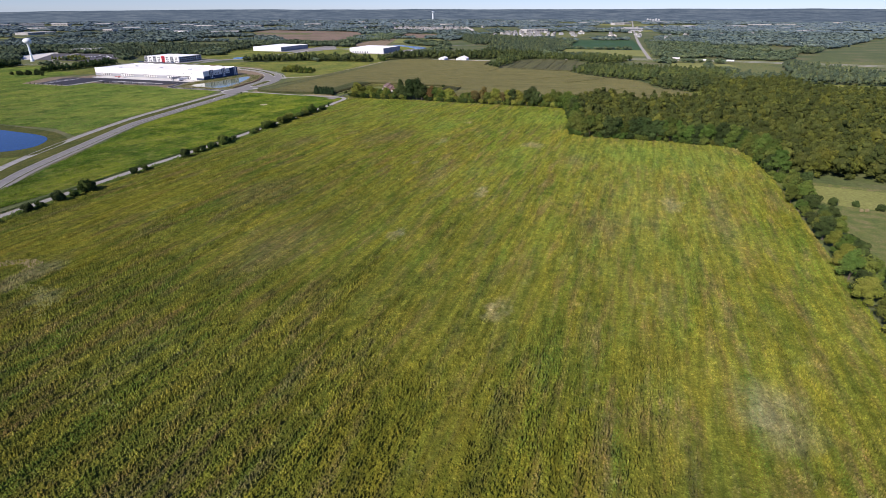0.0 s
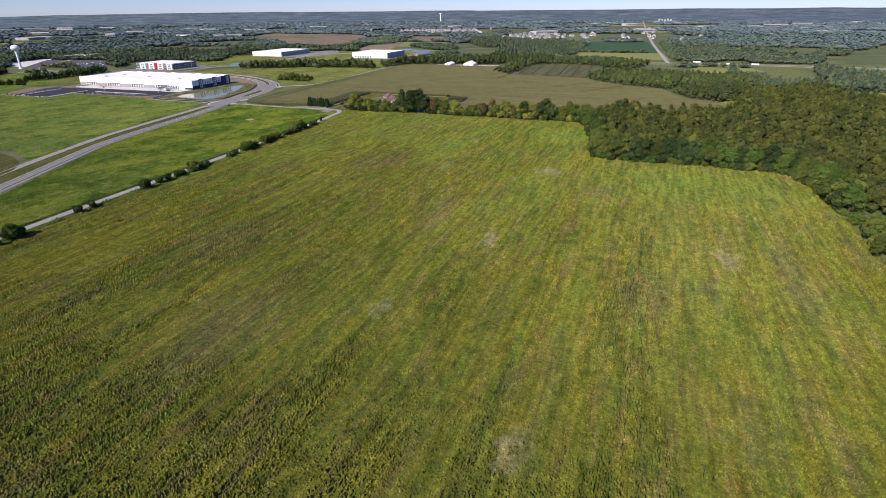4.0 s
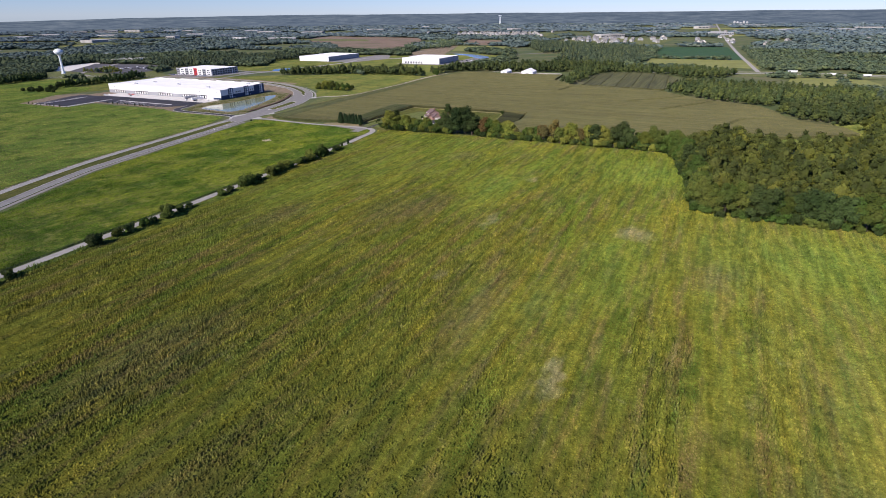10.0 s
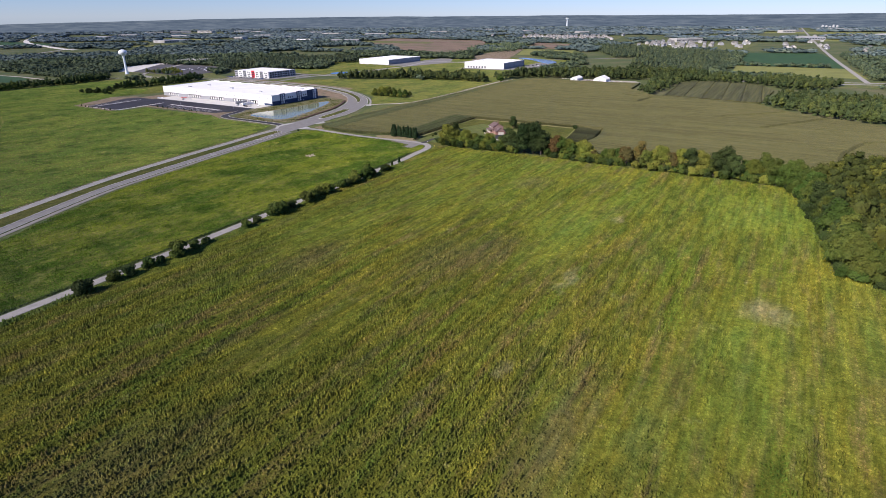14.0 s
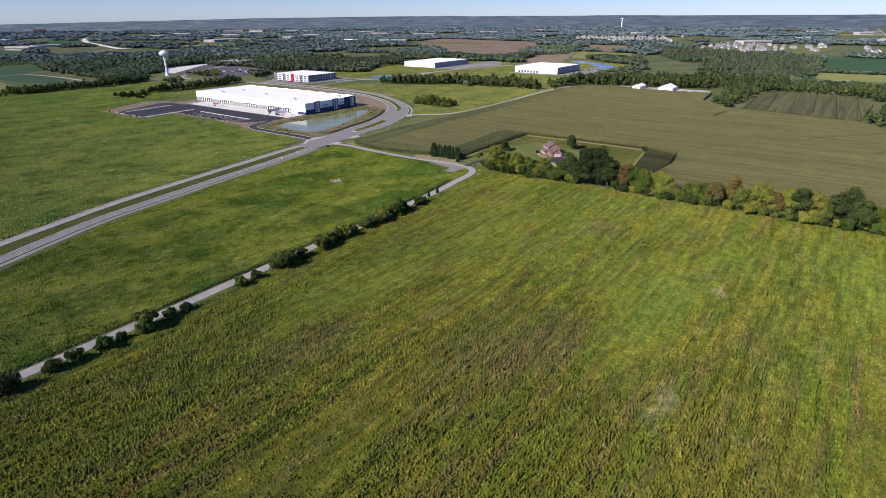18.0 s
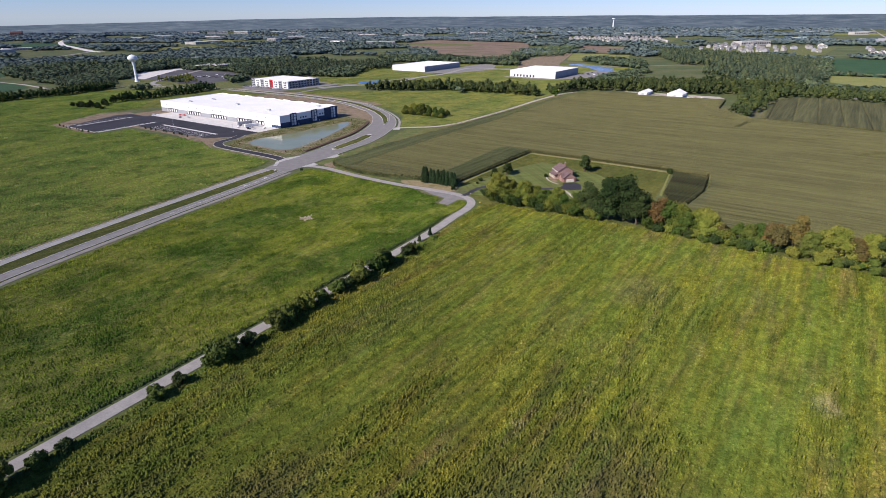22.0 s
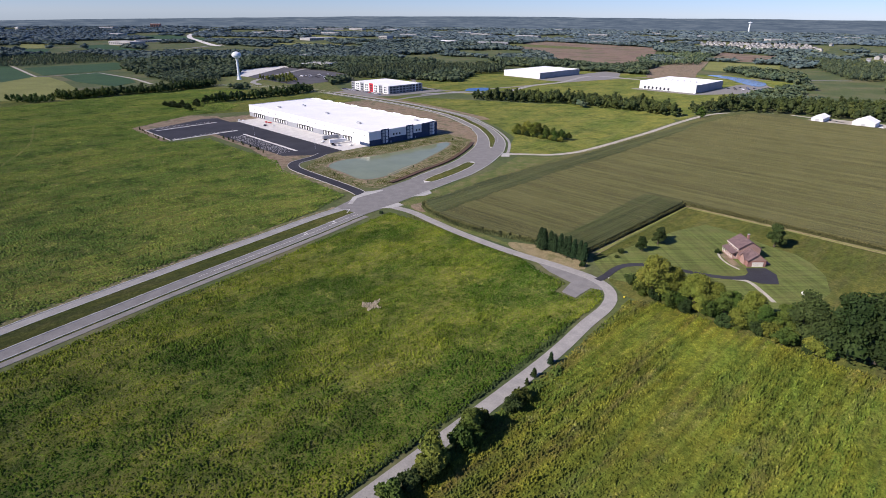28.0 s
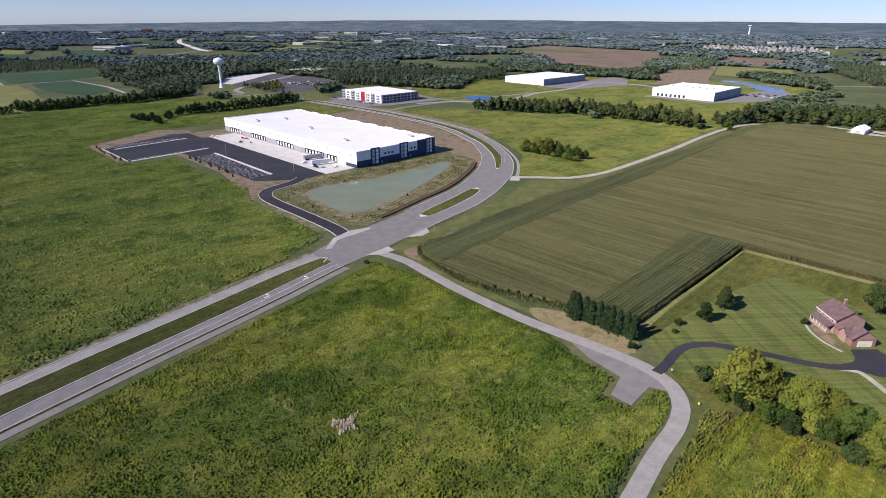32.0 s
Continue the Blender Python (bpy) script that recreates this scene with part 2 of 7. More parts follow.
M_ground = surface("ground_grass", [(0.062, 0.085, 0.030), (0.085, 0.105, 0.034), (0.13, 0.125, 0.06)], 70.0, 3.0, bump=0.4)
FIELD_MARKS = (
    (((400, -190, 90, 80), (520, -170, 70, 80), (350, -300, 34, 110), (660, -290, 60, 50)), (0.110, 0.146, 0.024), 0.6),
    # Darkened patches, painted to tone down the sunlit near ground.
    (((560, -560, 90, 40), (560, -490, 40, 50), (490, -480, 60, 50), (440, -430, 40, 50)), (0.080, 0.090, 0.015), 0.5),
    (((392, -578, 44, 30), (372, -505, 28, 44), (600, -640, 40, 50)), (0.138, 0.130, 0.014), 0.6),
    # Lightened east side, painted to even out the field's sunlit brightness.
    (((655, -410, 46, 120), (690, -320, 40, 90), (620, -300, 40, 60)), (0.150, 0.156, 0.036), 0.5),
    (((560, -170, 40, 55), (470, -240, 16, 60), (560, -330, 18, 60), (370, -122, 80, 18), (650, -300, 60, 40)), (0.104, 0.146, 0.024), 0.65),
    (((605, -440, 6, 110), (530, -480, 5, 45), (590, -250, 6, 60), (520, -210, 12, 30), (360, -420, 12, 60)), (0.150, 0.154, 0.022), 0.42),
    (((631, -465, 13, 26), (519, -395, 8, 42), (432, -468, 18, 34), (432, -305, 18, 28), (419, -167, 14, 18), (446, -285, 12, 28), (378, -335, 12, 26), (600, -330, 9, 16), (488, -540, 16, 40), (690, -420, 8, 50)), (0.116, 0.098, 0.046), 0.6),
    (((514, -245, 5, 40), (540, -380, 6, 30), (350, -235, 7, 40)), (0.112, 0.132, 0.034), 0.55),
    (((600, -565, 3.5, 11), (557, -426, 3.5, 12), (535, -505, 3, 9), (563, -289, 10, 10), (489, -298, 3, 14), (488, -212, 4, 6), (494, -371, 3, 5), (408, -603, 6, 22), (432, -612, 7, 8), (666, -415, 5, 16), (686, -600, 10, 16)), (0.20, 0.182, 0.095), 0.8),
)
M_weeds = weeds("weed_field", (0.113, 0.122, 0.0175), (0.154, 0.153, 0.025), (0.142, 0.108, 0.044), (0.215, 0.190, 0.095), 1.0, 0.0, FIELD_MARKS, lush=(0.091, 0.132, 0.0195), rough=1.2)
M_meadow = weeds("meadow", (0.062, 0.112, 0.014), (0.146, 0.182, 0.022), (0.104, 0.096, 0.030), (0.235, 0.236, 0.050), 0.35, 0.0, None, True, 1.0, rough=0.9)
# Greener stand, painted lighter to offset shaded tuft sides and distance haze.
M_meadowwest = weeds("lightened_west_meadow", (0.106, 0.166, 0.034), (0.166, 0.216, 0.042), (0.128, 0.122, 0.046), (0.30, 0.29, 0.085), 0.3, 0.0, None, True, 0.9, rough=0.4)
M_meadowflat = weeds("mown_meadow", (0.100, 0.124, 0.028), (0.162, 0.164, 0.040), (0.120, 0.110, 0.044), (0.21, 0.20, 0.075), 0.45, 0.0, None, False, 0.8, rough=0.8)
M_fieldflat = weeds("weed_field_ground", (0.092, 0.104, 0.015), (0.122, 0.126, 0.019), (0.108, 0.090, 0.030), (0.15, 0.135, 0.055), 0.7, 0.0, FIELD_MARKS, False)
M_grass = surface("verge_grass", [(0.078, 0.108, 0.026), (0.115, 0.130, 0.036), (0.160, 0.146, 0.062)], 7.0, 0.7, vary=0.4, bump=0.15)


def lawn_mat():
    """Mown lawn with two sets of mower stripes crossing."""
    m, nt, b = start_mat("mown_lawn", 0.85, 0.15)
    c = (0.104, 0.128, 0.034)
    for turn in (48, -42):
        st = noise_tex(nt, place_vec(nt, (1.0, 0.01, 1.0), turn), 1.9, 2.0)
        c = mixed(nt, 1.0, c, ramp(nt, st, [(0.44, grey(0.86)), (0.56, grey(1.16))]), "MULTIPLY")
    big = noise_tex(nt, place_vec(nt), 11.0, 5.0, 0.65)
    c = mixed(nt, ramp(nt, big, [(0.45, grey(0)), (0.7, grey(0.6))]), c, (0.150, 0.145, 0.052))
    fi = noise_tex(nt, place_vec(nt), 0.6, 4.0, 0.7)
    c = mixed(nt, 1.0, c, ramp(nt, fi, [(0.3, grey(0.74)), (0.7, grey(1.26))]), "MULTIPLY")
    nt.links.new(c, b.inputs["Base Color"])
    bumped(nt, b, fi, 0.5, 0.06)
    return m


M_lawn = lawn_mat()
M_rough = weeds("rough_grass", (0.058, 0.070, 0.018), (0.096, 0.098, 0.028), (0.090, 0.076, 0.036), (0.14, 0.13, 0.06), 0.4, 0.0, None, False)
M_hay = surface("dry_grass", [(0.20, 0.165, 0.085), (0.27, 0.22, 0.12), (0.15, 0.14, 0.06)], 6.0, 0.5, vary=0.25, bump=0.15)
M_deadweed = surface("bleached_straw", [(0.34, 0.29, 0.21), (0.43, 0.38, 0.29), (0.26, 0.22, 0.14)], 3.0, 0.5, vary=0.3)
M_corn = rows_mat("corn", (0.068, 0.073, 0.024), (0.130, 0.128, 0.048), "x", 1.8, 0.0)
M_corn_y = rows_mat("corn_headland", (0.048, 0.064, 0.018), (0.100, 0.112, 0.040), "y", 2.4, 0.0)
M_corn_ne = rows_mat("corn_far_block", (0.062, 0.066, 0.024), (0.112, 0.110, 0.042), "y", 1.8, 0.0)
M_soy = surface("bean_field", [(0.030, 0.070, 0.026), (0.040, 0.085, 0.030)], 40.0, 1.5)
M_straw = surface("stubble_field", [(0.160, 0.172, 0.048), (0.205, 0.212, 0.064)], 50.0, 2.0)
M_dirt = surface("bare_soil", [(0.16, 0.115, 0.075), (0.25, 0.19, 0.125), (0.11, 0.105, 0.055)], 11.0, 0.8, vary=0.3, bump=0.2)
M_redsoil = surface("stripped_soil", [(0.15, 0.105, 0.075), (0.21, 0.150, 0.105), (0.12, 0.115, 0.06)], 90.0, 6.0)
M_bank = surface("pond_bank", [(0.27, 0.215, 0.14), (0.15, 0.14, 0.065), (0.105, 0.115, 0.042), (0.25, 0.20, 0.125)], 7.0, 0.6, vary=0.3, bump=0.2)
M_mulch = surface("dark_mulch", [(0.075, 0.045, 0.030), (0.115, 0.072, 0.050)], 3.0, 0.4, vary=0.3, bump=0.1)
M_corntop = leafy("corn_tassels", [(0.106, 0.100, 0.040), (0.128, 0.118, 0.048), (0.146, 0.132, 0.056)], 0.15, 0.0)
M_asphalt = surface("grey_asphalt", [(0.188, 0.181, 0.173), (0.208, 0.200, 0.191), (0.228, 0.220, 0.209)], 5.0, 0.5, rough=0.9, vary=0.10)
M_lot = surface("faded_asphalt", [(0.075, 0.073, 0.080), (0.11, 0.107, 0.112)], 30.0, 1.5, rough=0.9, vary=0.15)
M_black = surface("new_asphalt", [(0.030, 0.030, 0.036), (0.046, 0.045, 0.052)], 20.0, 0.8, rough=0.8, vary=0.12)
M_oldroad = surface("worn_road", [(0.27, 0.26, 0.245), (0.34, 0.325, 0.30)], 5.0, 0.5, vary=0.12, bump=0.02)
M_paleroad = surface("pale_carriageway", [(0.27, 0.262, 0.245), (0.33, 0.32, 0.30)], 6.0, 0.5, rough=0.9, vary=0.12)
M_pathm = surface("asphalt_path", [(0.20, 0.19, 0.175), (0.25, 0.235, 0.21)], 6.0, 0.5, vary=0.1)
M_concrete = surface("concrete", [(0.56, 0.54, 0.50), (0.66, 0.64, 0.60)], 6.0, 0.7, vary=0.08)
M_gravel = surface("gravel", [(0.34, 0.31, 0.26), (0.45, 0.42, 0.36)], 5.0, 0.4, vary=0.15)
M_kerb = surface("kerb_concrete", [(0.36, 0.35, 0.33), (0.46, 0.45, 0.42)], 5.0, 0.6, vary=0.12)
M_line = surface("road_paint", [(0.72, 0.71, 0.68), (0.8, 0.79, 0.76)], 2.0, 0.3, vary=0.08)
M_roof = surface("white_membrane", [(0.80, 0.80, 0.80), (0.86, 0.86, 0.86)], 18.0, 2.0, rough=0.7, vary=0.03)
M_white = surface("white_wall", [(0.74, 0.74, 0.74), (0.80, 0.80, 0.80)], 9.0, 1.0, rough=0.75, vary=0.03)
M_greywall = surface("grey_wall", [(0.30, 0.31, 0.33), (0.36, 0.37, 0.39)], 9.0, 1.0, rough=0.75, vary=0.05)
M_blue = surface("navy_panel", [(0.030, 0.050, 0.105), (0.045, 0.068, 0.13)], 6.0, 0.8, rough=0.6, vary=0.06)
M_red = surface("red_panel", [(0.52, 0.022, 0.035), (0.60, 0.03, 0.045)], 4.0, 0.6, rough=0.5, vary=0.05)
M_glass = surface("dark_glazing", [(0.03, 0.04, 0.055), (0.05, 0.06, 0.075)], 3.0, 0.5, rough=0.12, spec=0.6, vary=0.1)
M_metal = surface("painted_metal", [(0.42, 0.43, 0.44), (0.5, 0.51, 0.52)], 2.0, 0.3, rough=0.5, vary=0.08)
M_tower = surface("tower_paint", [(0.70, 0.76, 0.78), (0.78, 0.82, 0.84)], 6.0, 1.0, rough=0.45, vary=0.03)
M_brick = surface("brown_brick", [(0.24, 0.125, 0.105), (0.31, 0.17, 0.145)], 1.2, 0.25, vary=0.2, bump=0.02)
M_siding = surface("pink_siding", [(0.30, 0.195, 0.165), (0.36, 0.24, 0.205)], 2.0, 0.3, vary=0.08, stretch=(0.2, 0.2, 5.0))
M_shingle = surface("brown_shingle", [(0.125, 0.085, 0.085), (0.175, 0.12, 0.118)], 1.3, 0.3, vary=0.2, bump=0.03)
M_trim = surface("cream_trim", [(0.66, 0.62, 0.55), (0.72, 0.69, 0.62)], 1.5, 0.3, vary=0.05)
M_bark = surface("bark", [(0.075, 0.060, 0.045), (0.13, 0.105, 0.08)], 0.8, 0.15, vary=0.3, bump=0.05)
M_rubber = surface("rubber", [(0.02, 0.02, 0.02), (0.03, 0.03, 0.03)], 0.5, 0.1)
M_shroof = surface("grey_shingle", [(0.16, 0.155, 0.15), (0.26, 0.25, 0.24)], 30.0, 2.0)
M_farwall = surface("weathered_siding", [(0.34, 0.33, 0.31), (0.48, 0.47, 0.45)], 25.0, 3.0, vary=0.1)
M_leaf = leafy("leaves_green", [(0.046, 0.078, 0.014), (0.066, 0.100, 0.020), (0.090, 0.116, 0.024)])
M_leafdark = leafy("leaves_dark", [(0.028, 0.048, 0.014), (0.040, 0.062, 0.018), (0.052, 0.074, 0.022)], 0.25, 0.015)
M_leafgold = leafy("leaves_yellowing", [(0.108, 0.140, 0.024), (0.143, 0.166, 0.028), (0.180, 0.186, 0.035)], 0.22, 0.012)
M_leafrust = leafy("leaves_rusty", [(0.12, 0.085, 0.028), (0.14, 0.105, 0.03), (0.10, 0.10, 0.03)])
M_needle = leafy("conifer_needles", [(0.016, 0.036, 0.014), (0.024, 0.046, 0.018), (0.030, 0.052, 0.02)], 0.3, 0.01)
M_wood = leafy("woodland", [(0.046, 0.056, 0.013), (0.062, 0.074, 0.017), (0.082, 0.090, 0.021)], 0.36, 0.0, 1.2)
M_backwood = leafy("woodland_past_corn", [(0.048, 0.066, 0.021), (0.062, 0.082, 0.027), (0.080, 0.096, 0.032)], 0.3, 0.0, 1.6)
# Aerial haze mixed into the leaf colours, bluer and paler with each distance.
M_midwood_hazy = leafy("middle_woodland_hazed", [(0.068, 0.096, 0.054), (0.086, 0.114, 0.062), (0.106, 0.130, 0.068)], 0.28, 0.0, 2.0)
M_distwood_hazy = leafy("distant_woodland_hazed", [(0.086, 0.120, 0.110), (0.104, 0.138, 0.122), (0.126, 0.158, 0.134)], 0.25, 0.0, 3.5)
M_farwood_hazy = leafy("far_woodland_hazed", [(0.096, 0.132, 0.142), (0.116, 0.152, 0.158), (0.140, 0.174, 0.176)], 0.25, 0.0, 6.0)


def water(name, col, rough):
    m, nt, b = start_mat(name, rough, 0.2)
    c = ramp(nt, noise_tex(nt, place_vec(nt), 18.0), [(0.35, col), (0.65, tuple(1.15 * v for v in col))])
    nt.links.new(c, b.inputs["Base Color"])
    bumped(nt, b, noise_tex(nt, place_vec(nt), 1.5), 0.12, 0.05)
    return m


M_pond = water("green_water", (0.190, 0.212, 0.112), 0.10)
M_lake = water("blue_water", (0.012, 0.03, 0.085), 0.08)
M_farwater = water("grey_blue_water", (0.16, 0.22, 0.32), 0.2)


# ---- building blocks ----
def mesh_of(name, verts, faces, mat, smooth=False):
    """A mesh from arrays; all faces have the same number of corners."""
    verts, faces = np.asarray(verts, np.float32), np.asarray(faces, np.int32)
    me = bpy.data.meshes.new(name)
    n, k = faces.shape
    me.vertices.add(len(verts))
    me.vertices.foreach_set("co", verts.ravel())
    me.loops.add(n * k)
    me.loops.foreach_set("vertex_index", faces.ravel())
    me.polygons.add(n)
    me.polygons.foreach_set("loop_start", np.arange(0, n * k, k, dtype=np.int32))
    me.polygons.foreach_set("loop_total", np.full(n, k, np.int32))
    me.polygons.foreach_set("use_smooth", np.full(n, smooth))
    me.materials.append(mat)
    me.update(calc_edges=True)
    return me


def from_bm(name, bm, mat):
    bmesh.ops.recalc_face_normals(bm, faces=bm.faces[:])
    me = bpy.data.meshes.new(name)
    bm.to_mesh(me)
    bm.free()
    me.materials.append(mat)
    return me


def part(name, bm, mat, parent, label=""):
    ob = new(name, bm if isinstance(bm, bpy.types.Mesh) else from_bm(name, bm, mat))
    ob.parent = parent
    if label:
        ob["label"] = label
    return ob


def thing(name, at, label, category, group="", kind=""):
    ob = new(name)
    ob.matrix_basis = at if isinstance(at, Matrix) else Matrix.Translation(at)
    ob.empty_display_size = 0.5
    return tagged(ob, label, category, group, kind)


def box(bm, x0, x1, y0, y1, z0, z1, bevel=0.0):
    vs = [bm.verts.new(p) for p in ((x0, y0, z0), (x1, y0, z0), (x1, y1, z0), (x0, y1, z0), (x0, y0, z1), (x1, y0, z1), (x1, y1, z1), (x0, y1, z1))]
    fs = [bm.faces.new([vs[i] for i in q]) for q in ((0, 3, 2, 1), (4, 5, 6, 7), (0, 1, 5, 4), (1, 2, 6, 5), (2, 3, 7, 6), (3, 0, 4, 7))]
    if bevel:
        bmesh.ops.bevel(bm, geom=list({e for f in fs for e in f.edges}), offset=bevel, segments=1, affect="EDGES")
    return bm


def boxed(x0, x1, y0, y1, z0, z1, bevel=0.0):
    return box(bmesh.new(), x0, x1, y0, y1, z0, z1, bevel)


def lathe(profile, n=16):
    """A turned solid from (radius, z) pairs."""
    bm = bmesh.new()
    rings = [[bm.verts.new((r * math.cos(2 * math.pi * i / n), r * math.sin(2 * math.pi * i / n), z)) for i in range(n)] for r, z in profile]
    for a, b in zip(rings, rings[1:]):
        for i in range(n):
            bm.faces.new((a[i], a[(i + 1) % n], b[(i + 1) % n], b[i]))
    bm.faces.new(rings[0][::-1])
    bm.faces.new(rings[-1])
    return bm


def curve(pts, step=4.0, closed=False):
    """A smooth line through points, evenly sampled."""
    p = [np.array(q, float) for q in pts]
    n = len(p)
    out = []
    for i in range(n if closed else n - 1):
        a, b = p[i], p[(i + 1) % n]
        pre = p[i - 1] if (i or closed) else 2 * a - b
        post = p[(i + 2) % n] if (closed or i + 2 < n) else 2 * b - a
        k = max(2, int(np.linalg.norm(b - a) / step))
        for j in range(k):
            t = j / k
            out.append(0.5 * (2 * a + (b - pre) * t + (2 * pre - 5 * a + 4 * b - post) * t * t + (3 * a - pre - 3 * b + post) * t**3))
    if not closed:
        out.append(p[-1])
    return np.array(out)


def sides(line):
    d = np.gradient(line, axis=0)
    d /= np.linalg.norm(d, axis=1, keepdims=True) + 1e-9
    return np.stack([-d[:, 1], d[:, 0]], 1)


def sweep(line, left, right, z0, z1):
    """A strip with thickness along a line, from left to right of it (left is positive)."""
    s = sides(line)
    lw = np.asarray(left, float).reshape(-1, 1) if np.ndim(left) else left
    rw = np.asarray(right, float).reshape(-1, 1) if np.ndim(right) else right
    a, b = line + s * lw, line + s * rw
    n = len(line)
    v = np.concatenate([np.c_[q, np.full(n, z)] for q, z in ((a, z0), (a, z1), (b, z1), (b, z0))])
    i = np.arange(n - 1)
    f = np.concatenate([np.stack([k * n + i, k * n + i + 1, (k + 1) * n + i + 1, (k + 1) * n + i], 1) for k in range(3)])
    return v, f[:, ::-1]


def strip(name, pts, width, z, mat, label, category, kind="structure", off=0.0, low=0.0, smooth=True):
    line = curve(pts) if smooth else np.array(pts, float)
    v, f = sweep(line, off + width / 2, off - width / 2, low, z)
    return tagged(new(name, mesh_of(name, v, f, mat)), label, category, kind=kind)


def inside(px, py, poly):
    poly = np.asarray(poly, float)
    hit = np.zeros(px.shape, bool)
    for (x0, y0), (x1, y1) in zip(poly, np.roll(poly, -1, 0)):
        if y0 == y1:
            continue
        c = (y0 > py) != (y1 > py)
        hit ^= c & (px < (x1 - x0) * (py - y0) / (y1 - y0) + x0)
    return hit


def flat(name, pts, z, mat, label, category, kind="structure", round_off=False, low=None):
    """A level patch with a low edge all round."""
    p = curve(pts, 3.0, True) if round_off else np.array(pts, float)
    bm = bmesh.new()
    top = [bm.verts.new((x, y, z)) for x, y in p]
    face = bm.faces.new(top)
    bot = [bm.verts.new((x, y, (z - 0.15) if low is None else low)) for x, y in p]
    for i in range(len(p)):
        j = (i + 1) % len(p)
        bm.faces.new((top[j], top[i], bot[i], bot[j]))
    bmesh.ops.recalc_face_normals(bm, faces=bm.faces[:])
    if face.normal.z < 0:
        bmesh.ops.reverse_faces(bm, faces=bm.faces[:])
    bmesh.ops.triangulate(bm, faces=[face])
    me = bpy.data.meshes.new(name)
    bm.to_mesh(me)
    bm.free()
    me.materials.append(mat)
    return tagged(new(name, me), label, category, kind=kind)


TABLE = np.random.RandomState(5).rand(256, 256).astype(np.float32)


def wave(x, y, size, seed=0):
    """Smooth random heights from 0 to 1 at one size."""
    u, v = x / size + 17.3 * seed, y / size + 5.7 * seed
    i, j = np.floor(u).astype(int), np.floor(v).astype(int)
    a, b = u - i, v - j
    a, b = a * a * (3 - 2 * a), b * b * (3 - 2 * b)
    g = lambda p, q: TABLE[p & 255, q & 255]
    return (g(i, j) * (1 - a) + g(i + 1, j) * a) * (1 - b) + (g(i, j + 1) * (1 - a) + g(i + 1, j + 1) * a) * b


def relief(name, poly, cell, height, mat, label, category, kind="stuff", holes=(), cellx=None, seed=1, smooth=False, skirt=False):
    """A plant cover as one uneven sheet inside an outline; height(x, y) gives its top."""
    poly = np.asarray(poly, float)
    cx = cellx or cell
    gx = np.arange(poly[:, 0].min(), poly[:, 0].max() + cx, cx)
    gy = np.arange(poly[:, 1].min(), poly[:, 1].max() + cell, cell)
    X, Y = np.meshgrid(gx, gy, indexing="ij")
    rs = np.random.RandomState(seed)
    ok = inside(X, Y, poly)
    for h in holes:
        ok &= ~inside(X, Y, h)
    X = X + (rs.rand(*X.shape) - 0.5) * cx * 0.6
    Y = Y + (rs.rand(*Y.shape) - 0.5) * cell * 0.6
    Z = height(X, Y) + 0.0
    near = ok.copy()
    near[1:-1, 1:-1] &= ok[:-2, 1:-1] & ok[2:, 1:-1] & ok[1:-1, :-2] & ok[1:-1, 2:]
    if not skirt:
        Z[~near] = 0.02
    n, m = X.shape
    idx = np.arange(n * m).reshape(n, m)
    q = ok[:-1, :-1] & ok[1:, :-1] & ok[1:, 1:] & ok[:-1, 1:]
    f = np.stack([idx[:-1, :-1][q], idx[1:, :-1][q], idx[1:, 1:][q], idx[:-1, 1:][q]], 1)
    used = np.zeros(n * m, bool)
    used[f] = True
    remap = np.cumsum(used) - 1
    v = np.stack([X.ravel(), Y.ravel(), Z.ravel()], 1)[used]
    f = remap[f]
    if skirt:
        edges = np.concatenate([f[:, [k, (k + 1) % 4]] for k in range(4)])
        key = np.sort(edges, 1)
        _, first, count = np.unique(key[:, 0].astype(np.int64) * len(v) + key[:, 1], return_index=True, return_counts=True)
        rim = edges[first[count == 1]]
        low = v[rim.ravel()].copy()
        low[:, 2] = 0.0
        k = len(v) + 2 * np.arange(len(rim))
        f = np.concatenate([f, np.stack([rim[:, 1], rim[:, 0], k, k + 1], 1)])
        v = np.concatenate([v, low])
    return tagged(new(name, mesh_of(name, v, f, mat, smooth)), label, category, kind=kind)


def weed_top(x, y):
    return 0.06 + 0.25 * wave(x, y, 23.0, 2) * wave(x, y * 0.35, 9.0, 3) + 0.2 * wave(x, y, 2.8, 4)


SMOOTH = ((392, -575, 34, 22), (372, -500, 26, 40), (470, -545, 10, 40), (600, -330, 14, 60), (604, -440, 10, 120), (650, -520, 14, 50), (560, -160, 40, 40), (420, -380, 16, 40), (360, -300, 18, 40), (470, -250, 12, 50), (690, -300, 24, 50), (700, -470, 18, 60), (530, -480, 7, 50))


def rank(x, y):
    """Where weeds stand rank (1) and where the field is fine grass (0)."""
    r = 0.55 * wave(x, y * 0.4, 44.0, 61) + 0.45 * wave(x, y * 0.25, 13.0, 62)
    m = np.clip((r - 0.30) / 0.26, 0.12, 1)
    for sx, sy, rx, ry in SMOOTH:
        d = np.hypot((x - sx) / rx, (y - sy) / ry) + 0.5 * (wave(x, y, 8.0, 64) - 0.5)
        m = m * np.clip((d - 0.65) / 0.5, 0.12, 1)
    return m


